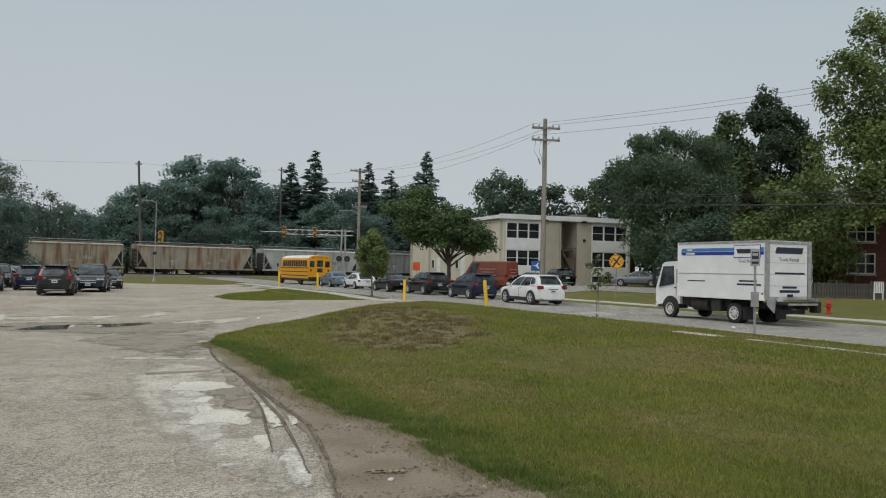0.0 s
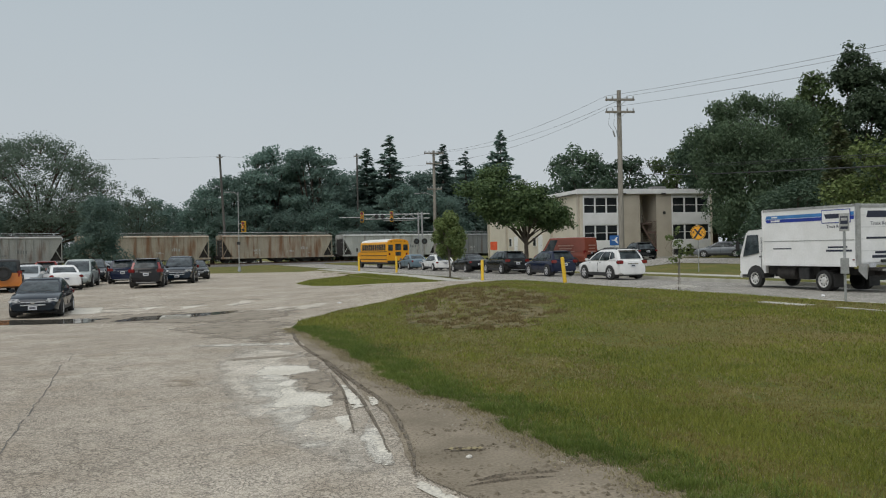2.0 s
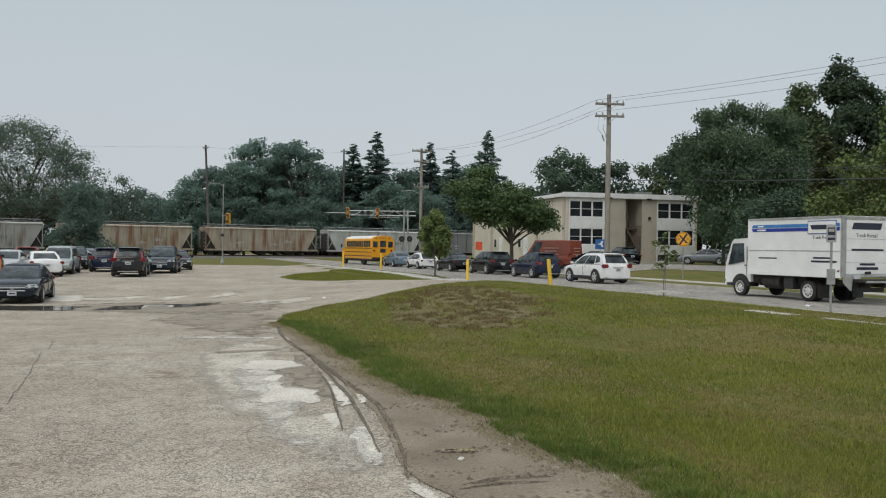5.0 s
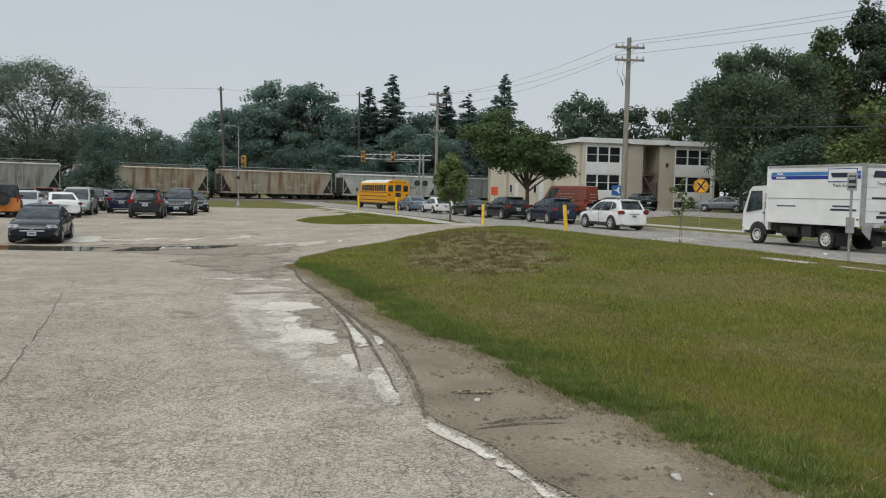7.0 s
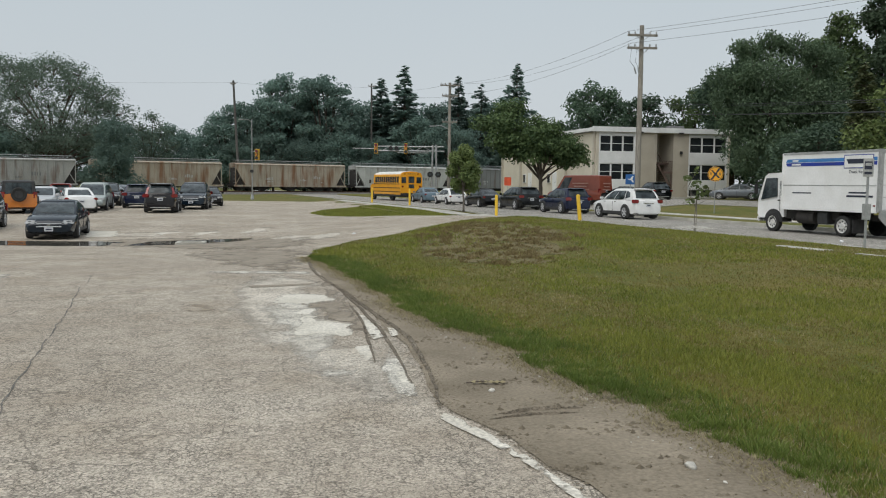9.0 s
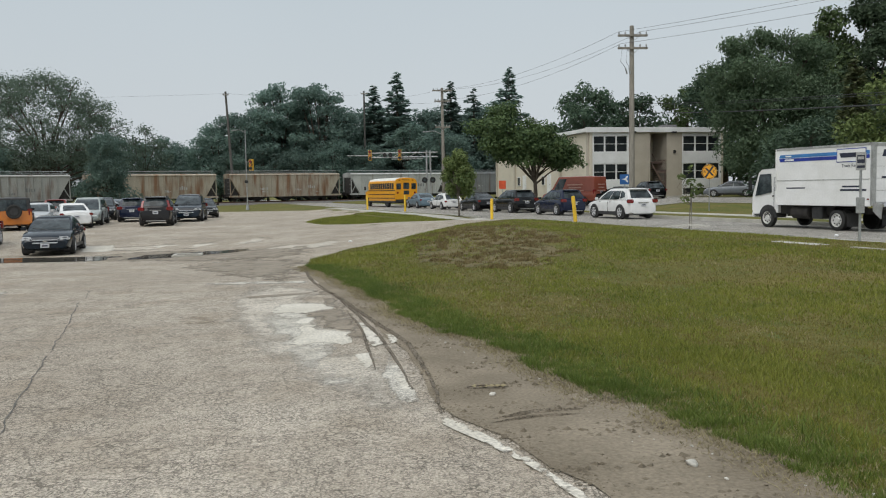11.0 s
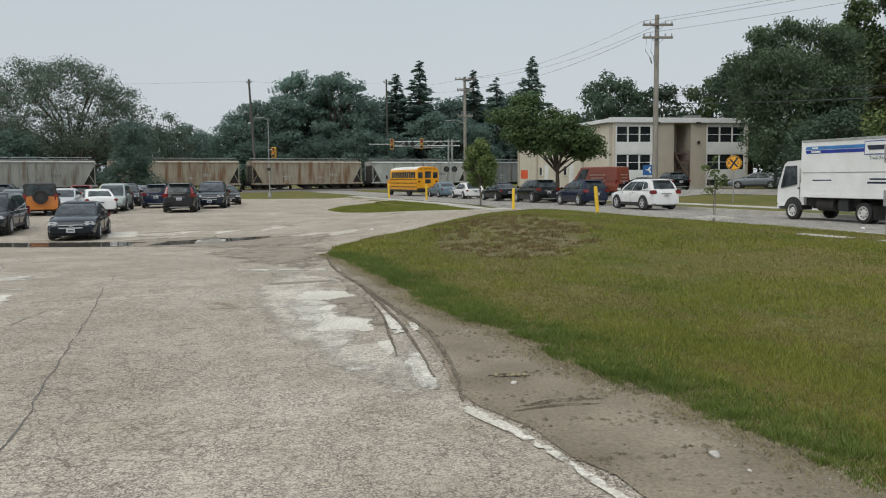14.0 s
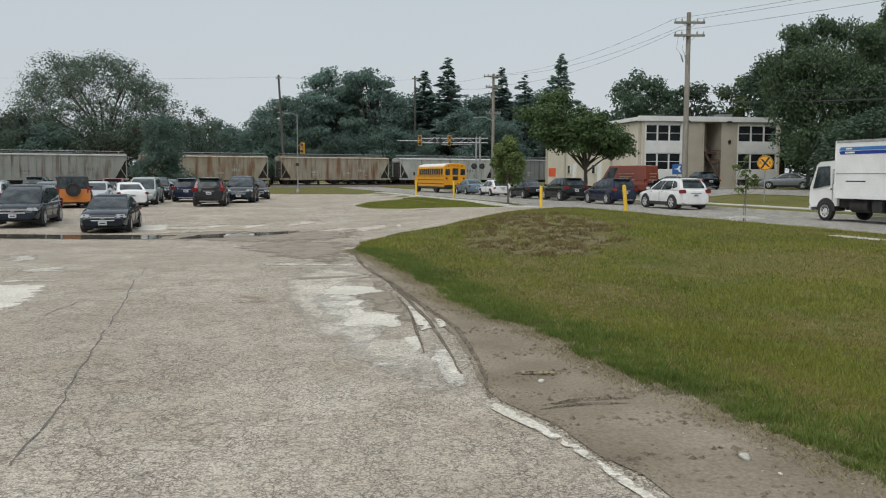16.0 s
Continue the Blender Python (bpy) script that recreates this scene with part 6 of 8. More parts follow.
def box_truck(m):
    """A cab-over rental truck: white cab, tall white box with a blue stripe, roll-up door and a tail lift."""
    top = thing("box_truck", "white cab-over rental box truck with a blue stripe", "truck", m)
    bl, bw, bz0, bz1 = 4.75, 2.35, 0.98, 3.21
    y0, y1 = -2.85, 1.9
    hb = bw / 2
    part("cargo_box", boxed((0, (y0 + y1) / 2, (bz0 + bz1) / 2), (bw, bl, bz1 - bz0), 0.03), M["box_white"], top)
    for s in (-1, 1):
        part("side_rail", boxed((s * hb, (y0 + y1) / 2, 1.02), (0.04, bl, 0.16), 0.008), M["box_white"], top)
        part("top_rail", boxed((s * hb, (y0 + y1) / 2, bz1 - 0.05), (0.04, bl + 0.02, 0.09), 0.01), M["alu"], top)
        part("corner_post", boxed((s * (hb - 0.08), y0 - 0.01, (bz0 + bz1) / 2), (0.2, 0.09, bz1 - bz0 + 0.02), 0.012), M["alu"], top)
        part("front_cap", boxed((s * (hb - 0.02), y1 - 0.02, (bz0 + bz1) / 2), (0.09, 0.12, bz1 - bz0), 0.03), M["box_white"], top)
        part("panel_seam", boxed((s * (hb + 0.003), (y0 + y1) / 2, 1.92), (0.014, bl - 0.14, 0.03)), M["alu"], top)
        # stripe, with a pointed front end, and the brand's plate as a plain shape
        for zc, mt in ((2.88, "stripe_mid"), (2.73, "stripe_deep")):
            x = s * (hb + 0.006)
            tip = 1.72 if zc > 2.8 else 1.72
            q = [(x, y0 + 0.08, zc - 0.065), (x, tip - 0.08, zc - 0.065), (x, tip, 2.805 + (zc - 2.805) * 0.3), (x, tip - 0.08 if zc < 2.8 else tip - 0.08, zc + 0.065), (x, y0 + 0.08, zc + 0.065)]
            part("stripe", slab(q, 0.006), M[mt], top)
        x = s * (hb + 0.012)
        pl = part("brand_plate", boxed((x, -1.95, 2.8), (0.01, 1.35, 0.5), 0.0), M["stripe_deep"], top, "white brand plate with a blue border")
        part("plate_face", boxed((x + s * 0.006, -1.95, 2.8), (0.008, 1.29, 0.44), 0.0), M["box_white"], pl)
        part("brand_bar", slab([(x + s * 0.013, -1.95 - 0.5 - 0.04, 2.72), (x + s * 0.013, -1.95 + 0.5 - 0.04, 2.72), (x + s * 0.013, -1.95 + 0.5 + 0.04, 2.89), (x + s * 0.013, -1.95 - 0.5 + 0.04, 2.89)], 0.006), M["ink"], pl)
        text_mesh("lettering", "Truck Rental", 0.17, pose(s * (hb + 0.006), -1.95, 2.42, 90, 0, 90 * s), M["ink"], top)
        for k, (yy, zz, ww, hh) in enumerate(((1.05, 2.88, 0.32, 0.06), (1.0, 2.73, 0.5, 0.07))):
            part("small_print_bar", boxed((s * (hb + 0.011), yy + 0.15, zz), (0.006, ww, hh)), M["white"], top)
        part("small_print_bar", boxed((s * (hb + 0.005), 0.8, 1.62), (0.006, 1.0, 0.045)), M["ink"], top)
        part("small_print_bar", boxed((s * (hb + 0.005), -2.0, 1.66), (0.006, 0.9, 0.06)), M["ink"], top)
        part("small_print_bar", boxed((s * (hb + 0.005), -2.05, 1.53), (0.006, 1.2, 0.07)), M["ink"], top)
        # wheels
        wheel(top, s * 0.94, 2.55, 0.4, 0.23, "white_rim", True)
        wheel(top, s * 0.97, -1.2, 0.4, 0.24, "white_rim", True)
        wheel(top, s * 0.7, -1.2, 0.4, 0.24, "white_rim")
        part("mud_flap", boxed((s * 0.85, -1.75, 0.42), (0.55, 0.02, 0.5)), M["black"], top)
        part("chassis_rail", boxed((s * 0.38, -0.3, 0.72), (0.09, 6.2, 0.2)), M["underframe"], top)
        part("tail_light", boxed((s * 0.95, y0 - 0.12, 0.74), (0.28, 0.05, 0.12), 0.02), M["tail"], top)
        part("lift_arm_plate", slab([(s * 1.08, y0 - 0.02, 1.05), (s * 1.08, y0 - 0.42, 1.05), (s * 1.08, y0 - 0.36, 0.5), (s * 1.08, y0 - 0.02, 0.78)], 0.05), M["alu"], top)
        part("marker_lamp", boxed((s * (hb + 0.012), y0 + 0.12, 1.2), (0.02, 0.08, 0.05)), M["tail"], top)
    # added dark block that closes the see-through gaps of the black underbody
    part("side_guard", boxed((0, 0.6, 0.78), (1.7, 2.9, 0.42), 0.03), M["underframe"], top)
    part("fuel_tank", tubed([(-0.8, 0.3, 0.66), (-0.8, 1.2, 0.66)], 0.26, 14), M["underframe"], top, smooth=40)
    part("battery_box", boxed((-0.85, -0.2, 0.65), (0.4, 0.55, 0.45), 0.03), M["black"], top)
    part("cross_member", boxed((0, -2.9, 0.72), (1.9, 0.12, 0.18)), M["underframe"], top)
    # roll-up door
    part("roll_door", boxed((0, y0 - 0.008, 2.08), (bw - 0.4, 0.05, 2.0), 0.01), M["box_white"], top)
    for k in range(1, 5):
        part("door_joint", boxed((0, y0 - 0.034, 1.08 + k * 0.43), (bw - 0.42, 0.008, 0.012)), M["alu"], top)
    part("door_header", boxed((0, y0 - 0.015, 3.13), (bw - 0.36, 0.07, 0.12), 0.01), M["alu"], top)
    part("brand_bar", slab([(-0.72, y0 - 0.037, 2.72), (0.68, y0 - 0.037, 2.72), (0.76, y0 - 0.037, 2.96), (-0.64, y0 - 0.037, 2.96)], 0.006), M["ink"], top)
    text_mesh("lettering", "Truck Rental", 0.2, pose(0, y0 - 0.037, 2.5, 90, 0, 0), M["ink"], top)
    part("small_print_bar", boxed((0.05, y0 - 0.037, 1.98), (1.55, 0.006, 0.07)), M["ink"], top)
    part("small_print_bar", boxed((0.05, y0 - 0.037, 1.45), (0.75, 0.006, 0.08)), M["ink"], top)
    part("small_print_bar", boxed((0.05, y0 - 0.037, 1.3), (1.05, 0.006, 0.1)), M["ink"], top)
    part("door_latch", boxed((0.05, y0 - 0.06, 1.14), (0.28, 0.07, 0.1), 0.02), M["black"], top)
    part("grab_rail", tubed([(hb + 0.02, y0 - 0.03, 1.6), (hb + 0.08, y0 - 0.03, 1.7), (hb + 0.08, y0 - 0.03, 2.3), (hb + 0.02, y0 - 0.03, 2.4)], 0.02, 6), M["galv"], top)
    # tail lift platform folded beneath, with bumper
    part("lift_platform", boxed((0.1, y0 - 0.35, 0.86), (1.9, 0.55, 0.12), 0.02), M["underframe"], top)
    part("lift_bumper", boxed((0.1, y0 - 0.6, 0.84), (1.55, 0.08, 0.1), 0.02), M["alu"], top)
    part("lift_frame", boxed((1.05, y0 - 0.35, 0.72), (0.3, 0.35, 0.42), 0.03), M["underframe"], top)
    part("rear_crossbar", boxed((0.05, y0 - 0.1, 0.52), (1.4, 0.12, 0.16), 0.02), M["black"], top)
    part("licence_plate", boxed((-0.55, y0 - 0.13, 1.0), (0.31, 0.02, 0.15)), M["plate"], top, "pale licence plate")
    # cab
    cw = 1.0
    prof = [(1.96, 0.62), (3.42, 0.55), (3.52, 0.72), (3.5, 1.35), (3.12, 2.28), (2.95, 2.4), (2.2, 2.44), (1.98, 2.4)]
    bm = bmesh.new()
    loft(bm, [[(x * q, y if q == 1 or y < 3 else y - 0.06, z) for y, z in prof] for x, q in ((-cw, 0.97), (-cw * 0.985, 1), (cw * 0.985, 1), (cw, 0.97))])
    part("cab", bm, M["box_white"], top, smooth=25)
    part("windscreen", slab(inset([(-0.98, 3.52, 1.38), (0.98, 3.52, 1.38), (0.95, 3.14, 2.3), (-0.95, 3.14, 2.3)], 0.06), 0.03), M["glass"], top)
    for s in (-1, 1):
        part("side_window", slab([(s * 1.0, 2.35, 1.45), (s * 1.0, 3.3, 1.3), (s * 0.985, 3.05, 2.2), (s * 0.985, 2.4, 2.22)], 0.03), M["glass"], top)
        part("quarter_window", slab([(s * 0.99, 2.06, 1.5), (s * 0.99, 2.16, 1.5), (s * 0.985, 2.16, 2.1), (s * 0.985, 2.06, 2.1)], 0.03), M["glass"], top)
        bm = bmesh.new()
        loft(bm, [[(s * x, 2.55 + 0.52 * math.cos(k * math.pi / 10), 0.42 + 0.52 * math.sin(k * math.pi / 10)) for k in range(11)] for x in (0.5, 1.005)])
        part("wheel_arch", bm, M["black"], top)
        part("headlight", boxed((s * 0.78, 3.5, 0.86), (0.32, 0.1, 0.2), 0.04), M["head"], top)
        part("mirror", boxed((s * 1.28, 3.3, 1.75), (0.18, 0.08, 0.42), 0.03), M["black"], top)
        part("mirror_arm", tubed([(s * 1.0, 3.2, 2.1), (s * 1.28, 3.3, 2.05), (s * 1.28, 3.3, 1.55)], 0.015, 6), M["black"], top)
        part("door_handle", boxed((s * 1.005, 2.25, 1.3), (0.03, 0.14, 0.05), 0.01), M["black"], top)
        part("step", boxed((s * 0.9, 3.15, 0.5), (0.25, 0.4, 0.06), 0.01), M["black"], top)
        part("door_seam", boxed((s * 1.003, 2.2, 1.35), (0.01, 0.012, 1.5)), M["black"], top)
    part("front_bumper", boxed((0, 3.5, 0.52), (1.96, 0.16, 0.24), 0.05), M["box_white"], top)
    part("cab_back_panel", boxed((0, 1.94, 1.6), (1.7, 0.05, 1.5)), M["underframe"], top)
    return top


box_truck(lane(25.45, 32.55))

# ---------------------------------------------------------------- train
def hopper(m, body, label, L=18.4, group="hopper cars of the train"):
    """A covered hopper: ribbed sides, sloped end sheets with open frames, outlet chutes, roof walk, trucks."""
    top = thing("hopper_car", label, "freight car", m, group)
    hw, z0, z1 = 1.5, 0.85, 3.95
    e = L / 2
    # tank with sloping ends
    prof = [(-e + 1.9, z0), (-e + 0.35, z1 - 0.35), (-e + 0.35, z1), (e - 0.35, z1), (e - 0.35, z1 - 0.35), (e - 1.9, z0)]
    bm = bmesh.new()
    loft(bm, [[(x, y, z) for x, z in prof] for y in (-hw, hw)])
    part("tank", bm, M[body], top)
    roof = [(-hw, z1), (-hw * 0.8, z1 + 0.16), (0, z1 + 0.24), (hw * 0.8, z1 + 0.16), (hw, z1)]
    part("roof", loft(bmesh.new(), [[(x, y, z) for y, z in roof] for x in (-e + 0.3, e - 0.3)]), M[body], top, smooth=30)
    part("roof_walk", boxed((0, 0, z1 + 0.36), (L - 0.6, 0.7, 0.05)), M["galv"], top)
    for s in (-1, 1):
        part("top_chord", boxed((0, s * (hw + 0.03), z1 - 0.03), (L - 0.7, 0.1, 0.12)), M[body], top)
        part("side_sill", boxed((0, s * (hw + 0.02), z0 - 0.06), (L - 0.3, 0.14, 0.26)), M[body], top)
        n = 16
        for k in range(n):
            x = -e + 2.0 + (L - 4.0) * k / (n - 1)
            part("side_rib", boxed((x, s * (hw + 0.045), (z0 + z1) / 2), (0.13, 0.2, z1 - z0 - 0.1)), M[body], top)
        for q in (-1, 1):
            part("end_post", boxed((q * (e - 0.4), s * (hw - 0.06), (z0 + z1) / 2 - 0.1), (0.1, 0.1, z1 - z0)), M[body], top)
            part("end_brace", tubed([(q * (e - 0.42), s * (hw - 0.04), z0 + 0.1), (q * (e - 1.25), s * (hw - 0.04), z0 + 1.65)], 0.05, 5), M[body], top)
            for k in range(5):
                part("ladder_rung", boxed((q * (e - 0.2), s * (hw - 0.04), z0 + 0.4 + k * 0.55), (0.42, 0.03, 0.03)), M["galv"], top)
        mark = bmesh.new()
        mr = random.Random(int(L * 10) + len(label))
        for x0, nbar, zc, hgt in ((-4.2, 5, 1.05, 0.42), (-3.9, 7, 0.6, 0.2), (1.4, 6, 0.85, 0.3), (3.6, 4, 1.3, 0.5), (4.8, 5, 0.5, 0.18)):
            for k in range(nbar):
                hb_ = hgt * mr.uniform(0.6, 1.0)
                box(mark, (x0 + k * hgt * 0.62, s * (hw + 0.006), z0 + zc - (hgt - hb_) / 2), (hgt * mr.uniform(0.25, 0.48), 0.012, hb_))
        part("marking", mark, M["hop_white" if body in ("hop_tan", "hop_dark") else "hop_dark"], top)["kind"] = "stuff"
        part("roof_rail", tubed([(-e + 0.5, s * 0.42, z1 + 0.62), (e - 0.5, s * 0.42, z1 + 0.62)], 0.03, 4), M["galv"], top)
    for x in (-4.6, 0, 4.6):
        bm = bmesh.new()
        loft(bm, [[(x + a * w, b * hw * 0.7, z) for a, b in ((-1, -1), (1, -1), (1, 1), (-1, 1))] for w, z in ((1.7, z0), (0.45, 0.12))])
        part("outlet_chute", bm, M["underframe"], top)
    part("centre_sill", boxed((0, 0, 0.8), (L + 0.4, 0.5, 0.5)), M["underframe"], top)
    for q in (-1, 1):
        part("end_platform", boxed((q * (e - 0.5), 0, z0 - 0.05), (0.95, 2.9, 0.1)), M["underframe"], top)
        # added black wedge: shade beneath the slope sheet, built as a solid
        part("slope_web", slab([(q * (e - 0.45), 0, z0), (q * (e - 1.85), 0, z0), (q * (e - 0.45), 0, z1 - 0.5)], 2.3), M["underframe"], top)
        part("coupler", boxed((q * (e + 0.25), 0, 0.95), (0.5, 0.28, 0.28), 0.04), M["underframe"], top)
        for s in (-1, 1):
            part("truck_frame", boxed((q * (e - 2.0), s * 1.0, 0.55), (2.3, 0.18, 0.34), 0.06), M["underframe"], top)
            for w in (-0.88, 0.88):
                bm = tubed([(q * (e - 2.0) + w, s * 0.62, 0.46), (q * (e - 2.0) + w, s * 0.84, 0.46)], 0.44, 16)
                part("wheel", bm, M["underframe"], top, smooth=40)
    return top


TURN = math.degrees(math.atan2(TD.y, TD.x))
train = [("hop_tan", "tan hopper car with dark rust streaks"), ("hop_grey", "faded grey hopper car with rust stains"), ("hop_tan", "rust-stained tan hopper car"), ("hop_white", "off-white hopper car with faded markings"), ("hop_dark", "dull grey hopper car with ribbed sides"), ("hop_olive", "olive-grey hopper car with ribbed sides")]
made = {}
order = [5, 5, 5, 1, 0, 2, 3, 4, 4, 1]
for k, kind in enumerate(order):
    p = T0 + TD * (-52.05 + k * 19.7)
    m = pose(p.x, p.y, 0.48, 0, 0, TURN)
    if kind in made:
        copy_thing(made[kind], m)
    else:
        made[kind] = hopper(m, *train[kind])


# ---------------------------------------------------------------- building across the road
def apartment_building():
    """Two storeys over a half basement, flat roof with a white fascia, window bays at both ends and an open stair between."""
    top = thing("apartment_building", "cream two-storey flat-roofed apartment building with an open stair", "building", pose(15.3, 82.0, 0.6, 0, 0, 13.0))
    Wd, Dp, Ht = 14.6, 31.0, 6.55
    # local x runs along the front, y into depth
    part("rear_core", boxed((Wd / 2, 3.2 + (Dp - 3.2) / 2, Ht / 2), (Wd - 0.02, Dp - 3.2, Ht)), M["cream"], top)
    xl, x1, x2 = 4.15, 8.25, 9.95
    part("side_wall", boxed((0.12, 1.6, Ht / 2), (0.24, 3.22, Ht)), M["cream"], top)
    part("side_wall", boxed((Wd - 0.12, 1.6, Ht / 2), (0.24, 3.22, Ht)), M["cream"], top)
    part("stair_wall", boxed((xl + 2.2, 1.6, Ht / 2), (0.2, 3.2, Ht)), M["tan"], top)
    part("stair_wall", boxed((x1 + 0.1, 1.62, Ht / 2), (0.2, 3.2, Ht)), M["tan"], top)
    part("front_panel", boxed(((xl + xl + 2.3) / 2 - 0.08, 0.12, Ht / 2), (2.14, 0.24, Ht)), M["tan"], top, "tan panel wall")
    part("front_panel", boxed(((x1 + x2) / 2, 0.13, Ht / 2), (x2 - x1, 0.26, Ht)), M["tan"], top, "tan panel wall")
    part("fascia", boxed((Wd / 2, -0.05, Ht + 0.22), (Wd + 0.9, 0.35, 0.5), 0.02), M["fascia"], top, "white painted fascia")
    part("side_fascia", boxed((-0.2, Dp / 2, Ht + 0.22), (0.35, Dp, 0.36), 0.02), M["fascia"], top, "white painted fascia")
    part("roof", boxed((Wd / 2, Dp / 2, Ht + 0.12), (Wd + 0.5, Dp - 0.3, 0.3)), M["roofing"], top)
    part("soffit", boxed((Wd / 2, 1.5, Ht - 0.03), (Wd - 0.5, 3.2, 0.06)), M["tan"], top)
    part("roof_vent", boxed((11.6, 6, Ht + 0.7), (1.5, 1.4, 0.9), 0.05), M["roofing"], top)
    # window bays
    for b0, b1 in ((0.24, xl), (x2, Wd - 0.24)):
        bw = b1 - b0
        # wall pieces with real openings: bands between the rows of windows
        for z0, z1 in ((0.0, 0.25), (0.95, 1.85), (3.45, 4.6), (6.2, Ht)):
            part("spandrel", boxed(((b0 + b1) / 2, 0.14, (z0 + z1) / 2), (bw, 0.22, z1 - z0)), M["fascia"], top, "white spandrel panel")
        for z0, z1 in ((0.25, 0.95), (1.85, 3.45), (4.6, 6.2)):
            for side in (b0 + 0.06, b1 - 0.06):
                part("bay_post", boxed((side, 0.14, (z0 + z1) / 2), (0.12, 0.2, z1 - z0)), M["fascia"], top)
            n = 3
            w = (bw - 0.24) / n
            for k in range(n):
                cx = b0 + 0.12 + w * (k + 0.5)
                fr = bmesh.new()
                for dx in (-w / 2 + 0.035, w / 2 - 0.035):
                    box(fr, (cx + dx, 0.13, (z0 + z1) / 2), (0.068, 0.14, z1 - z0))
                for zz in (z0 + 0.03, z1 - 0.03):
                    box(fr, (cx, 0.13, zz), (w - 0.14, 0.13, 0.06))
                if z1 - z0 > 1:
                    box(fr, (cx, 0.13, (z0 + z1) / 2), (w - 0.14, 0.1, 0.05))
                wi = part("window", fr, M["fascia"], top)
                if z1 - z0 > 1:
                    hgt = (z1 - z0) / 2 - 0.07
                    for q in (-1, 1):
                        part("pane", boxed((cx, 0.17, (z0 + z1) / 2 + q * (z1 - z0) / 4 - q * 0.01), (w - 0.14, 0.02, hgt)), M["pane"], wi)
                else:
                    part("pane", boxed((cx, 0.17, (z0 + z1) / 2), (w - 0.14, 0.02, z1 - z0 - 0.12)), M["pane"], wi)
    # stair recess: back wall with doors, landing, flights, rails
    sx0, sx1 = xl + 2.32, x1
    part("recess_back", boxed(((sx0 + sx1) / 2, 3.0, Ht / 2), (sx1 - sx0, 0.16, Ht)), M["cream"], top)
    for z in (0.95, 3.65):
        part("door", boxed((sx0 + 0.55, 2.88, z + 1.02), (0.85, 0.08, 2.05), 0.01), M["brown_metal"], top)
    part("landing", boxed(((sx0 + sx1) / 2, 1.9, 3.55), (sx1 - sx0, 2.1, 0.18)), M["brown_metal"], top)
    part("landing", boxed(((sx0 + sx1) / 2, 1.5, 0.85), (sx1 - sx0, 2.9, 0.2)), M["concrete"], top)
    for k in range(12):
        part("tread", boxed((sx0 + 0.3 + k * 0.12, 0.55, 3.45 - k * 0.2), (0.26, 0.9, 0.05)), M["brown_metal"], top)
    part("stringer", slab([(sx0 + 0.2, 0.1, 3.5), (sx0 + 1.7, 0.1, 1.15), (sx0 + 1.7, 0.1, 0.85), (sx0 + 0.2, 0.1, 3.2)], 0.06), M["brown_metal"], top)
    part("handrail", tubed([(sx0 + 0.2, 0.1, 4.4), (sx0 + 0.75, 0.1, 3.55)], 0.035, 6), M["brown_metal"], top)
    part("balcony_edge", boxed(((sx0 + sx1) / 2 + 0.4, 0.1, 2.62), (sx1 - sx0 - 0.8, 0.1, 0.24)), M["brown_metal"], top)
    part("balcony_post", boxed((sx1 - 0.12, 0.08, 1.7), (0.1, 0.1, 1.7)), M["brown_metal"], top)
    for k in range(9):
        part("baluster", boxed((sx0 + 0.85 + k * 0.11, 0.06, 3.25), (0.025, 0.025, 1.0)), M["brown_metal"], top)
    part("top_rail", boxed((sx0 + 1.3, 0.06, 3.76), (1.1, 0.05, 0.05)), M["brown_metal"], top)
    part("light_fitting", boxed((x1 + 0.85, -0.06, 4.6), (0.25, 0.2, 0.3), 0.03), M["black"], top)
    part("light_fitting", boxed((xl + 0.5, -0.18, Ht - 0.02), (0.3, 0.3, 0.14), 0.02), M["black"], top)
    part("light_fitting", boxed((x1 + 0.7, -0.18, Ht - 0.02), (0.5, 0.3, 0.14), 0.02), M["black"], top)
    # side wall: piers, doors and a small window
    for y in (0.4, 7.8, 15.4, 23.0, 30.6):
        part("pier", boxed((-0.07, y, Ht / 2), (0.2, 0.4, Ht)), M["tan"], top)
    for y, z in ((11.2, 0.5), (19.5, 0.5)):
        d = part("door", boxed((-0.04, y, z + 1.1), (0.12, 1.1, 2.2), 0.01), M["fascia"], top, "white side door")
        part("door_handle", boxed((-0.13, y - 0.4, z + 1.05), (0.06, 0.12, 0.04)), M["black"], d)
    for y in (13.0, 21.5):
        wn_ = part("window", boxed((-0.03, y, 2.0), (0.1, 0.9, 1.1), 0.01), M["fascia"], top)
        part("pane", boxed((-0.09, y, 2.0), (0.02, 0.74, 0.94)), M["pane"], wn_)
    part("foundation", boxed((Wd / 2, Dp / 2, -0.45), (Wd + 0.06, Dp + 0.06, 0.95)), M["concrete"], top)
    return top


apartment_building()
for k in range(3):
    p = Vector((19.6 + k * 2.4, 75.2 + k * 0.9, 0))
    w = thing("wheel_stop", "pale concrete wheel stop on the forecourt", "wheel stop", yard(p.x, p.y, 20), "wheel stops")
    part("block", boxed((0, 0, 0.08), (1.8, 0.16, 0.16), 0.03), M["concrete"], w)


# ---------------------------------------------------------------- poles, cables, signals
def sag(a, b, drop, n=18):
    a, b = Vector(a), Vector(b)
    return [a.lerp(b, k / n) - Vector((0, 0, drop * 4 * (k / n) * (1 - k / n))) for k in range(n + 1)]


def cable(a, b, drop, r=0.009, label="thin black cable strung between utility poles"):
    bm = tubed(sag(a, b, drop), r, 5)
    return tagged(obj("overhead_cable", bm, M["cable"]), label, "cable")


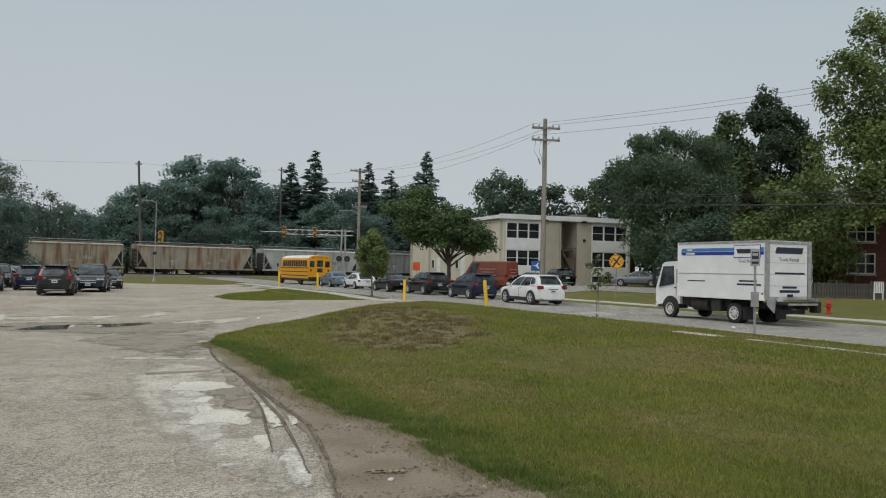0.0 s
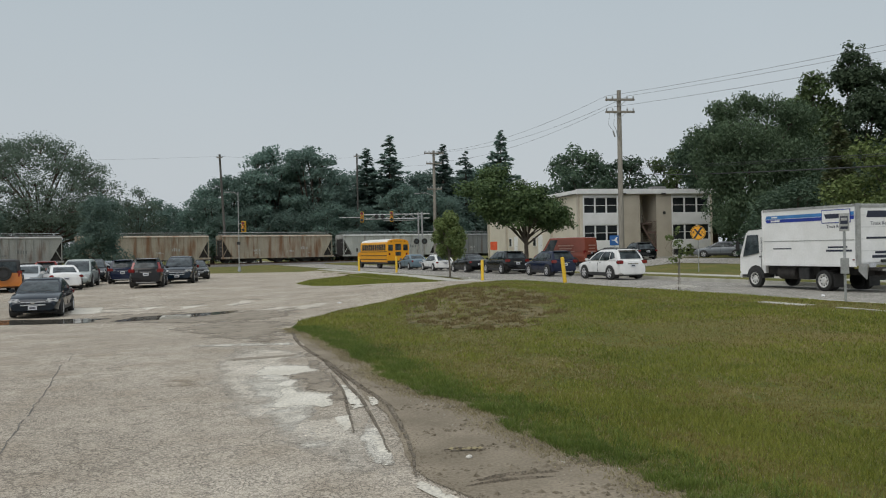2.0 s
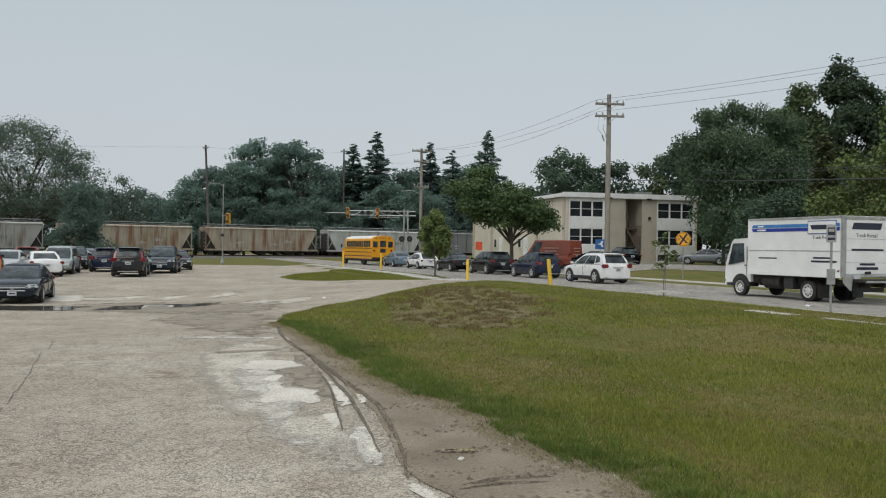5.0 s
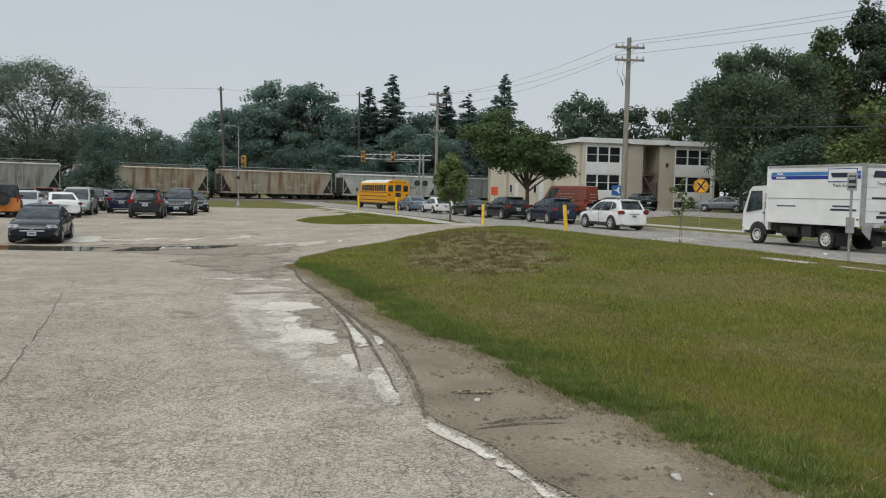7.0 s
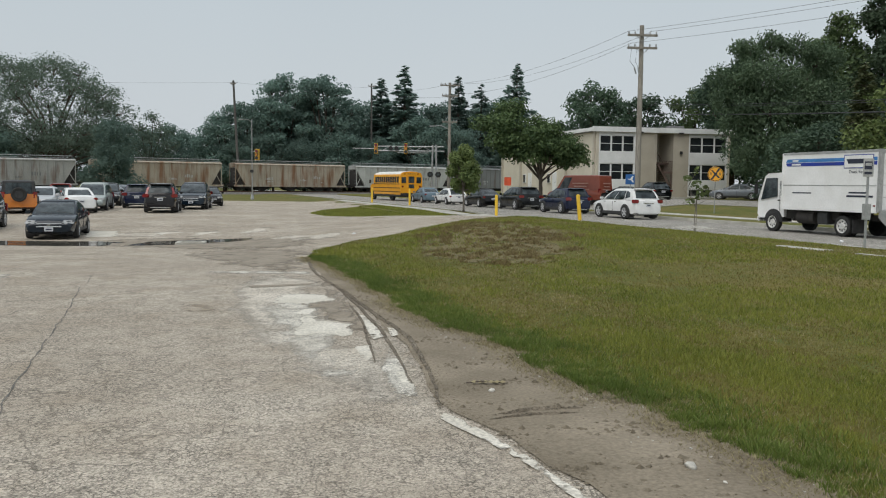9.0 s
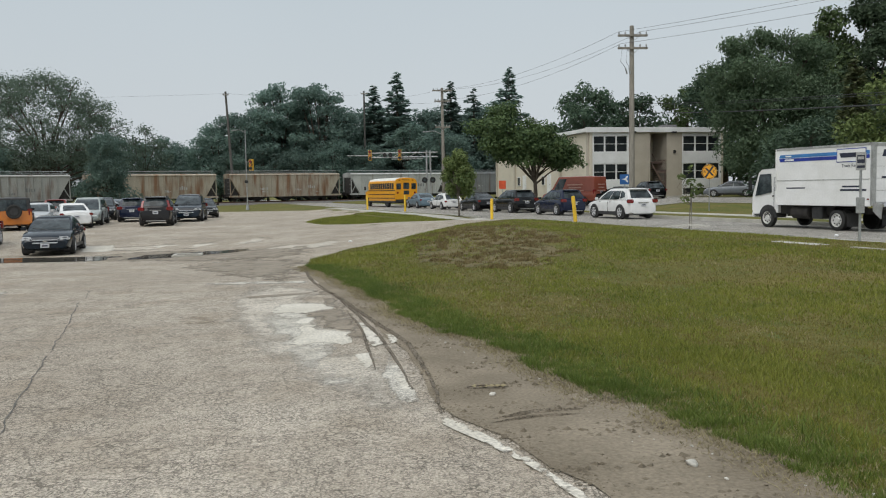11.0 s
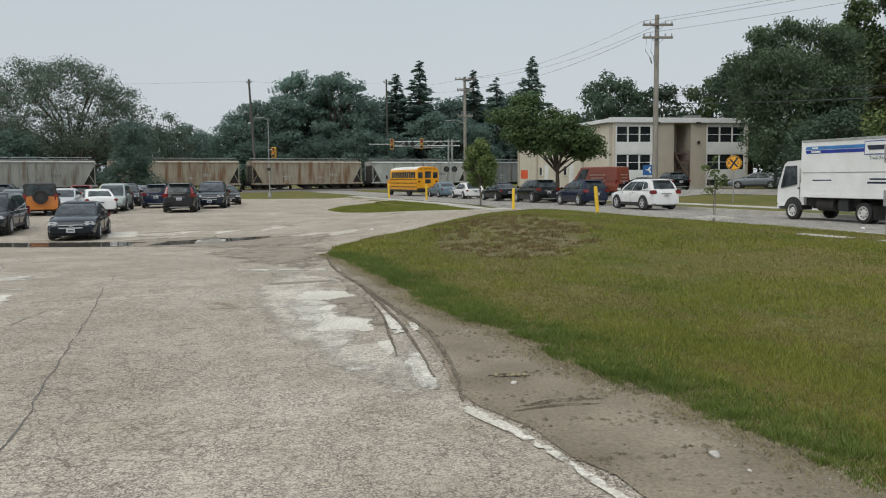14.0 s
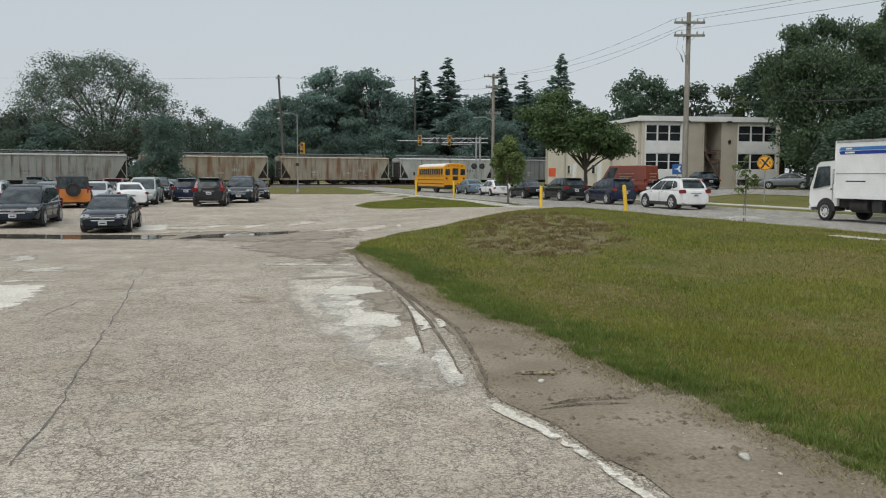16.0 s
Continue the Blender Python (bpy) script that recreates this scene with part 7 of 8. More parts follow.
def utility_pole(x, y, h, turn, arms, label, r=0.17, lean=(0, 0), base=None, wood="pole"):
    top = thing("utility_pole", label, "utility pole", pose(x, y, land(x, y) if base is None else base, lean[0], lean[1], turn))
    part("shaft", tubed([(0, 0, -0.3), (0, 0, h * 0.5), (0, 0, h)], [r, r * 0.88, r * 0.7], 10), M[wood], top, smooth=40)
    for z, w in arms:
        a = part("crossarm", boxed((0, -r, z), (w, 0.12, 0.14), 0.015), M["pole"], top)
        for f in (-0.46, -0.25, 0.25, 0.46):
            part("insulator", tubed([(f * w, -r, z + 0.07), (f * w, -r, z + 0.17), (f * w, -r, z + 0.26)], [0.03, 0.055, 0.03], 8), M["galv"], a)
        for s in (-1, 1):
            part("arm_brace", tubed([(s * 0.45, -r, z), (0, -r * 0.9, z - 0.4)], 0.018, 5), M["galv"], top)
    return top


main_pole = utility_pole(12.9, 54.5, 12.0, 4, ((11.35, 1.95), (10.55, 1.95)), "tall grey timber utility pole with two crossarms", 0.2)
for f in (-0.7, -0.35):
    part("drop_wire", tubed([(f, -0.2, 10.5), (f * 1.0 - 0.1, -0.22, 9.7), (f * 0.7, -0.25, 9.3)], 0.012, 5), M["cable"], main_pole)
    part("fuse_cutout", tubed([(f * 0.75, -0.3, 9.3), (f * 0.55, -0.26, 8.9)], 0.05, 7), M["galv"], main_pole)
pole_m = utility_pole(0.95, 88.5, 12.3, 8, ((12.0, 2.1), (10.9, 1.7), (8.2, 1.6)), "timber utility pole with crossarms and a street lamp", 0.19)
part("lamp_arm", tubed([(0, -0.1, 7.4), (-0.9, -0.2, 7.8), (-1.7, -0.3, 7.75)], 0.035, 6), M["galv"], pole_m)
part("lamp_head", boxed((-1.9, -0.3, 7.72), (0.55, 0.2, 0.12), 0.04), M["galv"], pole_m)
utility_pole(-31.4, 131, 17.4, 10, ((16.9, 0.9),), "tall leaning timber pole beyond the train", 0.22, (0, -2.6), 0.1, "dark_pole")
utility_pole(-12.4, 151, 19.5, 10, ((19.0, 1.2),), "tall timber pole among the trees", 0.2, (0, 0), 0.1, "dark_pole")
utility_pole(36.5, 24.0, 12.0, 20, ((11.35, 1.95), (10.55, 1.95)), "grey timber utility pole along the road", 0.2)
for k, f in enumerate((-0.9, 0.6)):
    p = Vector((12.9 + f, 54.3, land(12.9, 54.5) + 11.6))
    cable(p, (0.95 + f, 88.3, 12.3 - (0 if k else 0.0)), 0.9)
    cable(p, (36.5 + f, 24.0, 12.35), 0.5)
for f, z in ((-0.7, 10.85),):
    p = Vector((12.9 + f, 54.3, land(12.9, 54.5) + z))
    cable(p, (0.95 + f, 88.3, 11.2), 0.9)
    cable(p, (36.5 + f, 24.0, 11.5), 0.5)
cable((0.95, 88.3, 12.3), (-12.4, 151, 19.2), 0.8)
cable((-31.9, 131, 17.2), (-12.4, 151, 19.0), 0.5)
cable((-31.4, 131, 17.2), (-110, 80, 14.0), 1.2)
cable((-12.4, 151, 18.8), (1.0, 88.4, 11.0), 0.7)
# heavier lines across the yard trees
for z0, z1, r in ((11.9, 4.65, 0.04), (13.1, 5.15, 0.018), (12.9, 5.05, 0.014)):
    cable((29.8, 150.0, z0 + (z0 - z1) * 0.46), (22.6, 27.0, z1), 0.5, r)

# cantilever signal gantry at the crossing
gan = thing("signal_gantry", "galvanised cantilever truss with traffic signals over the road", "signal gantry", pose(-0.6, 86.5, 0.1, 0, 0, 0))
for dx in (-0.25, 0.25):
    part("mast", tubed([(dx, 0, -0.1), (dx * 0.7, 0, 5.75)], 0.1, 10), M["galv"], gan, smooth=40)
for z in (5.55, 5.1):
    part("truss_chord", tubed([(1.0, 0, z), (-6.2, 0, z)], 0.06, 6), M["galv"], gan)
part("arm_tip", tubed([(-6.2, 0, 5.3), (-8.4, 0, 5.32)], 0.045, 6), M["galv"], gan)
for k in range(8):
    part("truss_web", tubed([(0.5 - k * 0.84, 0, 5.1 if k % 2 else 5.55), (0.5 - (k + 1) * 0.84, 0, 5.55 if k % 2 else 5.1)], 0.03, 5), M["galv"], gan)
part("walkway", boxed((-2.2, 0.1, 4.92), (3.2, 0.5, 0.06)), M["galv"], gan)


def signal_head(parent, x, z, y=-0.2, n=3):
    h = part("signal_head", boxed((x, y, z), (0.34, 0.24, 0.36 * n), 0.03), M["signal"], parent, "yellow signal housing")
    for k in range(n):
        zz = z + (k - (n - 1) / 2) * 0.34
        part("visor", tubed([(x, y - 0.12, zz), (x, y - 0.32, zz + 0.02)], [0.14, 0.15], 12), M["black"], h)
        part("lens", tubed([(x, y - 0.322, zz), (x, y - 0.335, zz)], 0.12, 12), M["tail" if k == n - 1 else ("amber" if k == 1 else "black")], h)


for x in (-6.0, -2.95):
    signal_head(gan, x, 5.32)
for dx in (-0.75, 0.75):
    for z in (2.7,):
        fl = part("flasher", tubed([(dx * 0.55, -0.2, z), (dx * 0.55, -0.28, z)], 0.3, 16), M["tyre"], gan)
        part("lens", tubed([(dx * 0.55, -0.285, z), (dx * 0.55, -0.3, z)], 0.1, 12), M["glass"], fl)
        fl = part("flasher", tubed([(dx * 0.4 - 4.2, -0.1, 5.35), (dx * 0.4 - 4.2, -0.18, 5.35)], 0.22, 14), M["tyre"], gan)
part("flasher_bar", tubed([(-0.6, -0.1, 2.7), (0.6, -0.1, 2.7)], 0.04, 6), M["galv"], gan)
part("relay_box", boxed((0, 0, 1.0), (0.5, 0.4, 0.8), 0.03), M["galv"], gan)
part("gate_box", boxed((2.2, -0.4, 2.1), (0.55, 0.04, 0.75), 0.01), M["white"], gan)
part("gate_box_post", tubed([(2.2, -0.36, -0.1), (2.2, -0.36, 2.4)], 0.04, 6), M["galv"], gan)

# signal post beside the track, with a lamp on an arm
sp3 = thing("signal_post", "slim steel post with a yellow traffic signal and lamp", "signal post", pose(-19.4, 86.5, 0.05))
part("post", tubed([(0, 0, -0.1), (0, 0, 4.0), (0, 0, 8.2)], [0.07, 0.05, 0.04], 8), M["galv"], sp3, smooth=40)
part("base", tubed([(0, 0, 0), (0, 0, 0.5)], [0.2, 0.12], 8), M["galv"], sp3)
signal_head(sp3, 0.55, 4.6)
part("backplate", boxed((0.55, -0.06, 4.6), (0.5, 0.03, 1.15), 0.02), M["signal"], sp3)
part("signal_arm", tubed([(0, 0, 4.9), (0.55, -0.1, 4.95)], 0.035, 6), M["galv"], sp3)
part("lamp_arm", tubed([(0, 0, 7.9), (-0.4, -0.1, 8.2), (-0.9, -0.2, 8.2)], 0.03, 6), M["galv"], sp3)
part("lamp_head", boxed((-1.1, -0.2, 8.18), (0.5, 0.2, 0.11), 0.04), M["galv"], sp3)
part("crossing_lamp", boxed((0, -0.15, 2.9), (0.36, 0.18, 0.3), 0.04), M["black"], sp3)


# ---------------------------------------------------------------- small roadside things
def bollard(x, y, h, lean=0.0, base=None):
    b = thing("marker_post", "yellow painted steel marker post" + (" leaning over" if lean else ""), "post", pose(x, y, land(x, y), 0, lean, 0), "yellow marker posts")
    part("tube", tubed([(0, 0, -0.2), (0, 0, h - 0.06), (0, 0, h - 0.015), (0, 0, h)], [0.085, 0.085, 0.07, 0.02], 12), M["yellow"], b, smooth=40)
    part("collar", tubed([(0, 0, 0), (0, 0, 0.05)], [0.16, 0.12], 12), M["concrete"], b)


bollard(6.25, 37.0, 1.2, -5.5)
bollard(3.25, 47.7, 1.24)
bollard(-2.35, 65.5, 1.32)
bollard(-5.95, 73.5, 1.32)


def sign_post(name, label, x, y, h, r=0.03):
    t = thing(name, label, "sign", pose(x, y, land(x, y), 0, 0, math.degrees(math.atan2(-x, y))))
    part("post", tubed([(0, 0, -0.2), (0, 0, h)], r, 8), M["galv"], t)
    return t


rr_sign = sign_post("crossing_sign", "round amber railway crossing warning sign on a post", 17.15, 52.0, 3.0)
disc = part("disc", tubed([(0, -0.045, 2.45), (0, -0.06, 2.45)], 0.46, 32), M["sign_yellow"], rr_sign, smooth=30)
bm = bmesh.new()
for k in range(32):
    a0, a1 = 2 * math.pi * k / 32, 2 * math.pi * (k + 1) / 32
    prism(bm, [(0.40 * math.cos(a0), -0.063, 2.45 + 0.40 * math.sin(a0)), (0.40 * math.cos(a1), -0.063, 2.45 + 0.40 * math.sin(a1)), (0.43 * math.cos(a1), -0.063, 2.45 + 0.43 * math.sin(a1)), (0.43 * math.cos(a0), -0.063, 2.45 + 0.43 * math.sin(a0))], 0.004)
part("border", bm, M["ink"], disc)
for s in (-1, 1):
    bm = slab([(-0.29, -0.064 - 0.002 * s, 2.45 - s * 0.29 - 0.05), (-0.29 + 0.13, -0.064 - 0.002 * s, 2.45 - s * 0.29 - 0.05), (0.29, -0.064 - 0.002 * s, 2.45 + s * 0.29 + 0.05), (0.29 - 0.13, -0.064 - 0.002 * s, 2.45 + s * 0.29 + 0.05)], 0.003)
    part("cross_bar", bm, M["ink"], disc)
    text_mesh("letter", "R", 0.26, pose(s * 0.27, -0.066, 2.45, 90, 0, 0), M["ink"], disc)

blue = sign_post("blue_sign", "square blue sign with a white arrow-like symbol", 12.9, 56.5, 2.5)
face = part("panel", boxed((0, -0.045, 2.15), (0.68, 0.02, 0.68), 0.004), M["sign_blue"], blue)
bm = bmesh.new()
for q in ([(-0.24, 2.42), (0.0, 2.36), (0.2, 2.36), (0.02, 2.46)], [(-0.02, 2.44), (0.1, 2.62), (0.2, 2.62), (0.12, 2.42)], [(0.0, 2.37), (0.14, 2.2), (0.22, 2.2), (0.16, 2.38)]):
    prism(bm, [(x, -0.058, z - 0.25) for x, z in q], 0.003)
part("symbol", bm, M["white"], face)

stop = sign_post("bus_stop_sign", "grey bus stop post with a small sign and timetable box", 11.85, 23.1, 2.5, 0.035)
bd = part("panel", boxed((0.0, -0.05, 2.25), (0.26, 0.02, 0.5), 0.005), M["alu"], stop)
part("pictogram", boxed((0.0, -0.062, 2.31), (0.19, 0.006, 0.22), 0.0), M["ink"], bd)
part("pictogram_window", boxed((0.0, -0.067, 2.34), (0.15, 0.006, 0.08), 0.0), M["alu"], bd)
part("bar", boxed((0.0, -0.062, 2.1), (0.19, 0.006, 0.07), 0.0), M["ink"], bd)
part("timetable_box", boxed((0, -0.06, 1.03), (0.22, 0.1, 0.44), 0.01), M["galv"], stop)

work = sign_post("road_work_sign", "orange-red temporary road sign", 6.5, 80.0, 2.35, 0.03)
part("panel", boxed((0, -0.05, 2.0), (0.66, 0.02, 0.8), 0.03), M["sign_orange"], work)

hy = thing("fire_hydrant", "red cast-iron fire hydrant on the far verge", "hydrant", at(22.45, 36.8, scale=0.8))
part("barrel", tubed([(0, 0, -0.1), (0, 0, 0.08), (0, 0, 0.1), (0, 0, 0.55), (0, 0, 0.6), (0, 0, 0.74), (0, 0, 0.8)], [0.17, 0.17, 0.11, 0.11, 0.15, 0.11, 0.03], 14), M["hydrant"], hy, smooth=35)
for s in (-1, 1):
    part("nozzle", tubed([(s * 0.09, 0, 0.45), (s * 0.2, 0, 0.45)], 0.06, 10), M["hydrant"], hy)
part("nozzle", tubed([(0, -0.09, 0.42), (0, -0.2, 0.42)], 0.075, 10), M["hydrant"], hy)

# ---------------------------------------------------------------- brick house and fence past the truck
hs = thing("brick_house", "dark red brick house half hidden by trees", "house", pose(38.0, 51.0, land(37, 50) + 0.25, 0, 0, -22))
part("wall", boxed((0, 3.5, 2.2), (11.6, 6.6, 5.6)), M["brick"], hs)
for cx in (-4.0, -0.6, 3.4):
    for z in (1.95, 4.1):
        fr = bmesh.new()
        for dx in (-0.84, -0.28, 0.28, 0.84):
            box(fr, (cx + dx, 0.16, z), (0.08, 0.1, 1.35))
        for dz in (-0.66, 0.0, 0.66):
            box(fr, (cx, 0.165, z + dz), (1.74, 0.09, 0.08))
        wi = part("window", fr, M["fascia"], hs)
        part("pane", boxed((cx, 0.185, z), (1.66, 0.02, 1.3)), M["pane"], wi)
        part("sill", boxed((cx, 0.12, z - 0.76), (1.9, 0.22, 0.1), 0.01), M["concrete"], wi)
bm = bmesh.new()
loft(bm, [[(x, y, z) for y, z in ((-0.3, 4.95), (3.5, 7.6), (7.3, 4.95))] for x in (-6.1, 6.1)])
part("roof", bm, M["roofing"], hs)
cr = random.Random(5)
# courses of brick on the front, shared mesh
bm = boxed((0, 0, 0), (0.215, 0.03, 0.066), 0.0)
me_b = bpy.data.meshes.new("brick")
bm.to_mesh(me_b)
bm.free()
me_b.materials.append(M["brick"])
wall_ob = [c for c in hs.children if c.name.startswith("wall")][0]
for k in range(25):
    for j in range(12):
        o = new("brick", me_b)
        o.parent = wall_ob
        o.matrix_basis = pose(-5.65 + j * 0.225 + (k % 2) * 0.11, 0.19, 0.1 + k * 0.0765)

fn = thing("yard_fence", "low grey weathered board fence", "fence", pose(26.5, 47.2, land(27, 47), 0, 0, -20))
bm0 = boxed((0, 0, 0.48), (0.11, 0.025, 0.9), 0.0)
me_f = bpy.data.meshes.new("slat")
bm0.to_mesh(me_f)
bm0.free()
me_f.materials.append(M["fence"])
for k in range(90):
    o = new("slat", me_f)
    o.parent = fn
    o.matrix_basis = pose(-1.5 + k * 0.15, 0, 0.03 * cr.random(), 0, cr.uniform(-1, 1), 0)
for k in range(8):
    part("fence_post", boxed((-1.4 + k * 1.9, 0.06, 0.55), (0.1, 0.1, 1.1), 0.01), M["fence"], fn)
for z in (0.25, 0.8):
    part("fence_rail", boxed((5.2, 0.03, z), (13.4, 0.04, 0.09)), M["fence"], fn)
wch = thing("garden_chair", "white slatted garden chair by the fence", "chair", pose(30.2, 44.6, land(30, 44), 0, 0, 150))
part("seat", boxed((0, 0, 0.4), (0.5, 0.5, 0.04)), M["white"], wch)
for k in range(6):
    part("back_slat", boxed((-0.22 + k * 0.088, 0.25, 0.72), (0.06, 0.03, 0.62)), M["white"], wch)
for sx in (-0.22, 0.22):
    for sy in (-0.22, 0.22):
        part("leg", boxed((sx, sy, 0.2), (0.05, 0.05, 0.4)), M["white"], wch)

# ---------------------------------------------------------------- stones and litter on the shoulder
def stone(x, y, s, seed, mt="concrete", label="pale rough stone on the dirt shoulder"):
    rg = random.Random(seed)
    bm = bmesh.new()
    bmesh.ops.create_icosphere(bm, subdivisions=2 if s > 0.03 else 1, radius=1)
    for v in bm.verts:
        v.co *= 1 + 0.35 * noise.noise(v.co * 1.3 + Vector((seed, 0, 0)))
        v.co = Vector((v.co.x * s, v.co.y * s * rg.uniform(0.65, 0.75), v.co.z * s * 0.5))
    ob = obj("stone", bm, M[mt], 60)
    ob.matrix_basis = pose(x, y, land(x, y) + 0.02 + s * 0.22, 0, 0, seed * 50)
    tagged(ob, label, "stone", "loose stones")


stone(0.47, 6.96, 0.035, 1, "pale_stone", "white stone on the dirt shoulder")
stone(1.585, 5.05, 0.05, 2)
rg = random.Random(9)
for k in range(150):
    t = rg.random()
    i = rg.randrange(len(outer) - 6)
    a, b = Vector((*outer[i], 0)), Vector((*outer[i + 1], 0))
    q = a.lerp(b, t)
    stone(q.x - rg.uniform(0.0, 0.75) ** 1.3, q.y + rg.uniform(-0.2, 0.2), rg.uniform(0.005, 0.02) * (0.6 if k > 60 else 1), 10 + k, rg.choice(("concrete", "pale_stone", "dirt")))
# loose clods over the dirt
dv_, df_ = [], []
# crumbs of soil and gravel along the asphalt's broken edge and over the dirt
cv, cf = [], []
for k in range(4600):
    if k < 1500:
        i = rg.randrange(len(inner) - 3)
        a, b = Vector((*inner[i], 0)), Vector((*inner[i + 1], 0))
        q = a.lerp(b, rg.random()) + Vector((rg.gauss(0.03, 0.05), rg.gauss(0, 0.04), 0))
    else:
        i = rg.randrange(len(outer) - 4)
        j = min(i, len(inner) - 1)
        q = Vector((*outer[i], 0)).lerp(Vector((*inner[j], 0)), rg.random() ** 2.6 * 0.95) + Vector((rg.gauss(0, 0.06), rg.gauss(0, 0.1), 0))
    h = rg.uniform(0.003, 0.011) if k < 1500 else 0.003 + 0.03 * rg.random() ** 4
    z = land(q.x, q.y) + 0.02
    cv_, cf_ = (cv, cf) if k < 1500 else (dv_, df_)
    o = len(cv_)
    cv_ += [(q.x + h * rg.uniform(0.7, 1.6), q.y, z), (q.x, q.y + h * rg.uniform(0.7, 1.6), z), (q.x - h, q.y, z), (q.x, q.y - h, z), (q.x + h * rg.uniform(-0.5, 0.5), q.y + h * rg.uniform(-0.5, 0.5), z + h * rg.uniform(0.35, 0.9))]
    cf_ += [(o, o + 1, o + 4), (o + 1, o + 2, o + 4), (o + 2, o + 3, o + 4), (o + 3, o, o + 4)]
tagged(raw("soil_clods", dv_, df_, M["clod"]), "loose brown clods scattered over the dirt", "soil", kind="stuff")
tagged(raw("soil_crumbs", cv, cf, M["clod"]), "dark crumbs of soil along the broken asphalt edge", "soil", kind="stuff")
tw = thing("dry_twig", "dry broken twig with dead leaves on the dirt", "twig", pose(0.42, 7.2, land(0.42, 7.2) + 0.03))
part("stem", tubed([(-0.16, 0.02, 0), (-0.03, 0.0, 0.02), (0.1, 0.03, 0.005), (0.2, 0.0, 0.0)], [0.006, 0.006, 0.005, 0.002], 5), M["bark"], tw)
for k in range(6):
    part("dead_leaf", slab([(-0.12 + k * 0.05, 0.01, 0.012), (-0.09 + k * 0.05, 0.035, 0.022), (-0.06 + k * 0.05, 0.01, 0.015), (-0.09 + k * 0.05, -0.02, 0.01)], 0.002), M["straw"], tw)
for k, (x, y) in enumerate(((12.6, 26.0), (-3.2, 31.2))):
    stone(x, y, 0.09, 70 + k, "white", "scrap of white litter lying in the grass")

# storm drain by the puddle
drain = thing("storm_drain", "worn cast-iron storm drain with a pale concrete collar", "drain", pose(-8.7, 29.2, land(-8.7, 29.2) + 0.02, 0, 0, 12))
dr_bm = bmesh.new()
for dx, dy, sx, sy in ((0, 0.42, 1.0, 0.16), (0, -0.42, 1.0, 0.16), (0.42, 0, 0.16, 0.68), (-0.42, 0, 0.16, 0.68)):
    box(dr_bm, (dx, dy, 0.03), (sx, sy, 0.09), 0.015)
part("collar", dr_bm, M["concrete"], drain)
part("well", boxed((0, 0, -0.02), (0.68, 0.68, 0.03)), M["black"], drain)
for k in range(7):
    part("grate_bar", boxed((-0.3 + k * 0.1, 0, 0.02), (0.045, 0.68, 0.04), 0.006), M["rail"], drain)
# pale gravel heaped round the sapling
mv, mf = [], []
for k in range(420):
    a_, r_ = rg.uniform(0, 6.28), abs(rg.gauss(0, 0.42))
    qx, qy = 10.3 + r_ * 1.3 * math.cos(a_), 33.6 + r_ * math.sin(a_)
    h = rg.uniform(0.02, 0.05)
    z = land(qx, qy) + max(0.0, 0.1 - 0.12 * r_)
    o = len(mv)
    mv += [(qx + h, qy, z), (qx, qy + h, z), (qx - h, qy, z), (qx, qy - h, z), (qx + h * rg.uniform(-0.4, 0.4), qy, z + h * rg.uniform(0.6, 1.2))]
    mf += [(o, o + 1, o + 4), (o + 1, o + 2, o + 4), (o + 2, o + 3, o + 4), (o + 3, o, o + 4)]
tagged(raw("gravel_heap", mv, mf, M["concrete"]), "pale gravel heaped round the sapling", "gravel", kind="stuff")

# ---------------------------------------------------------------- grass blades
def inside(px, py, poly):
    poly = np.array(poly)
    res = np.zeros(len(px), bool)
    j = len(poly) - 1
    for i in range(len(poly)):
        xi, yi, xj, yj = *poly[i], *poly[j]
        hit = ((yi > py) != (yj > py)) & (px < (xj - xi) * (py - yi) / (yj - yi + 1e-12) + xi)
        res ^= hit
        j = i
    return res


def blades(name, x, y, h, w, material, label, rng, lean=0.45):
    n = len(x)
    z = np.array([land(a, b) for a, b in zip(x, y)])
    a = rng.random(n) * 2 * math.pi
    dx, dy = np.cos(a) * w / 2, np.sin(a) * w / 2
    lx, ly = rng.normal(scale=lean, size=n) * h, rng.normal(scale=lean, size=n) * h
    v = np.empty((n, 3, 3))
    v[:, 0] = np.stack([x - dx, y - dy, z - 0.005], 1)
    v[:, 1] = np.stack([x + dx, y + dy, z - 0.005], 1)
    v[:, 2] = np.stack([x + lx, y + ly, z + h], 1)
    me = bpy.data.meshes.new(name)
    me.from_pydata(v.reshape(-1, 3).tolist(), [], np.arange(n * 3).reshape(-1, 3).tolist())
    me.materials.append(material)
    return tagged(new(name, me), label, "grass", kind="stuff")


rng = np.random.default_rng(77)
lawn_poly = [(40, -10)] + [(x, y) for x, y in outer] + LAWN_EDGE[14:] + [(5.5, 42.0), (19.0, 2.5), (24, -10)]
BALD = [(-0.6, 24.5), (0.4, 30.0), (1.6, 33.5), (3.4, 32.2), (3.9, 27.0), (3.4, 22.5), (2.2, 19.0), (0.6, 19.2), (-0.4, 21.2)]


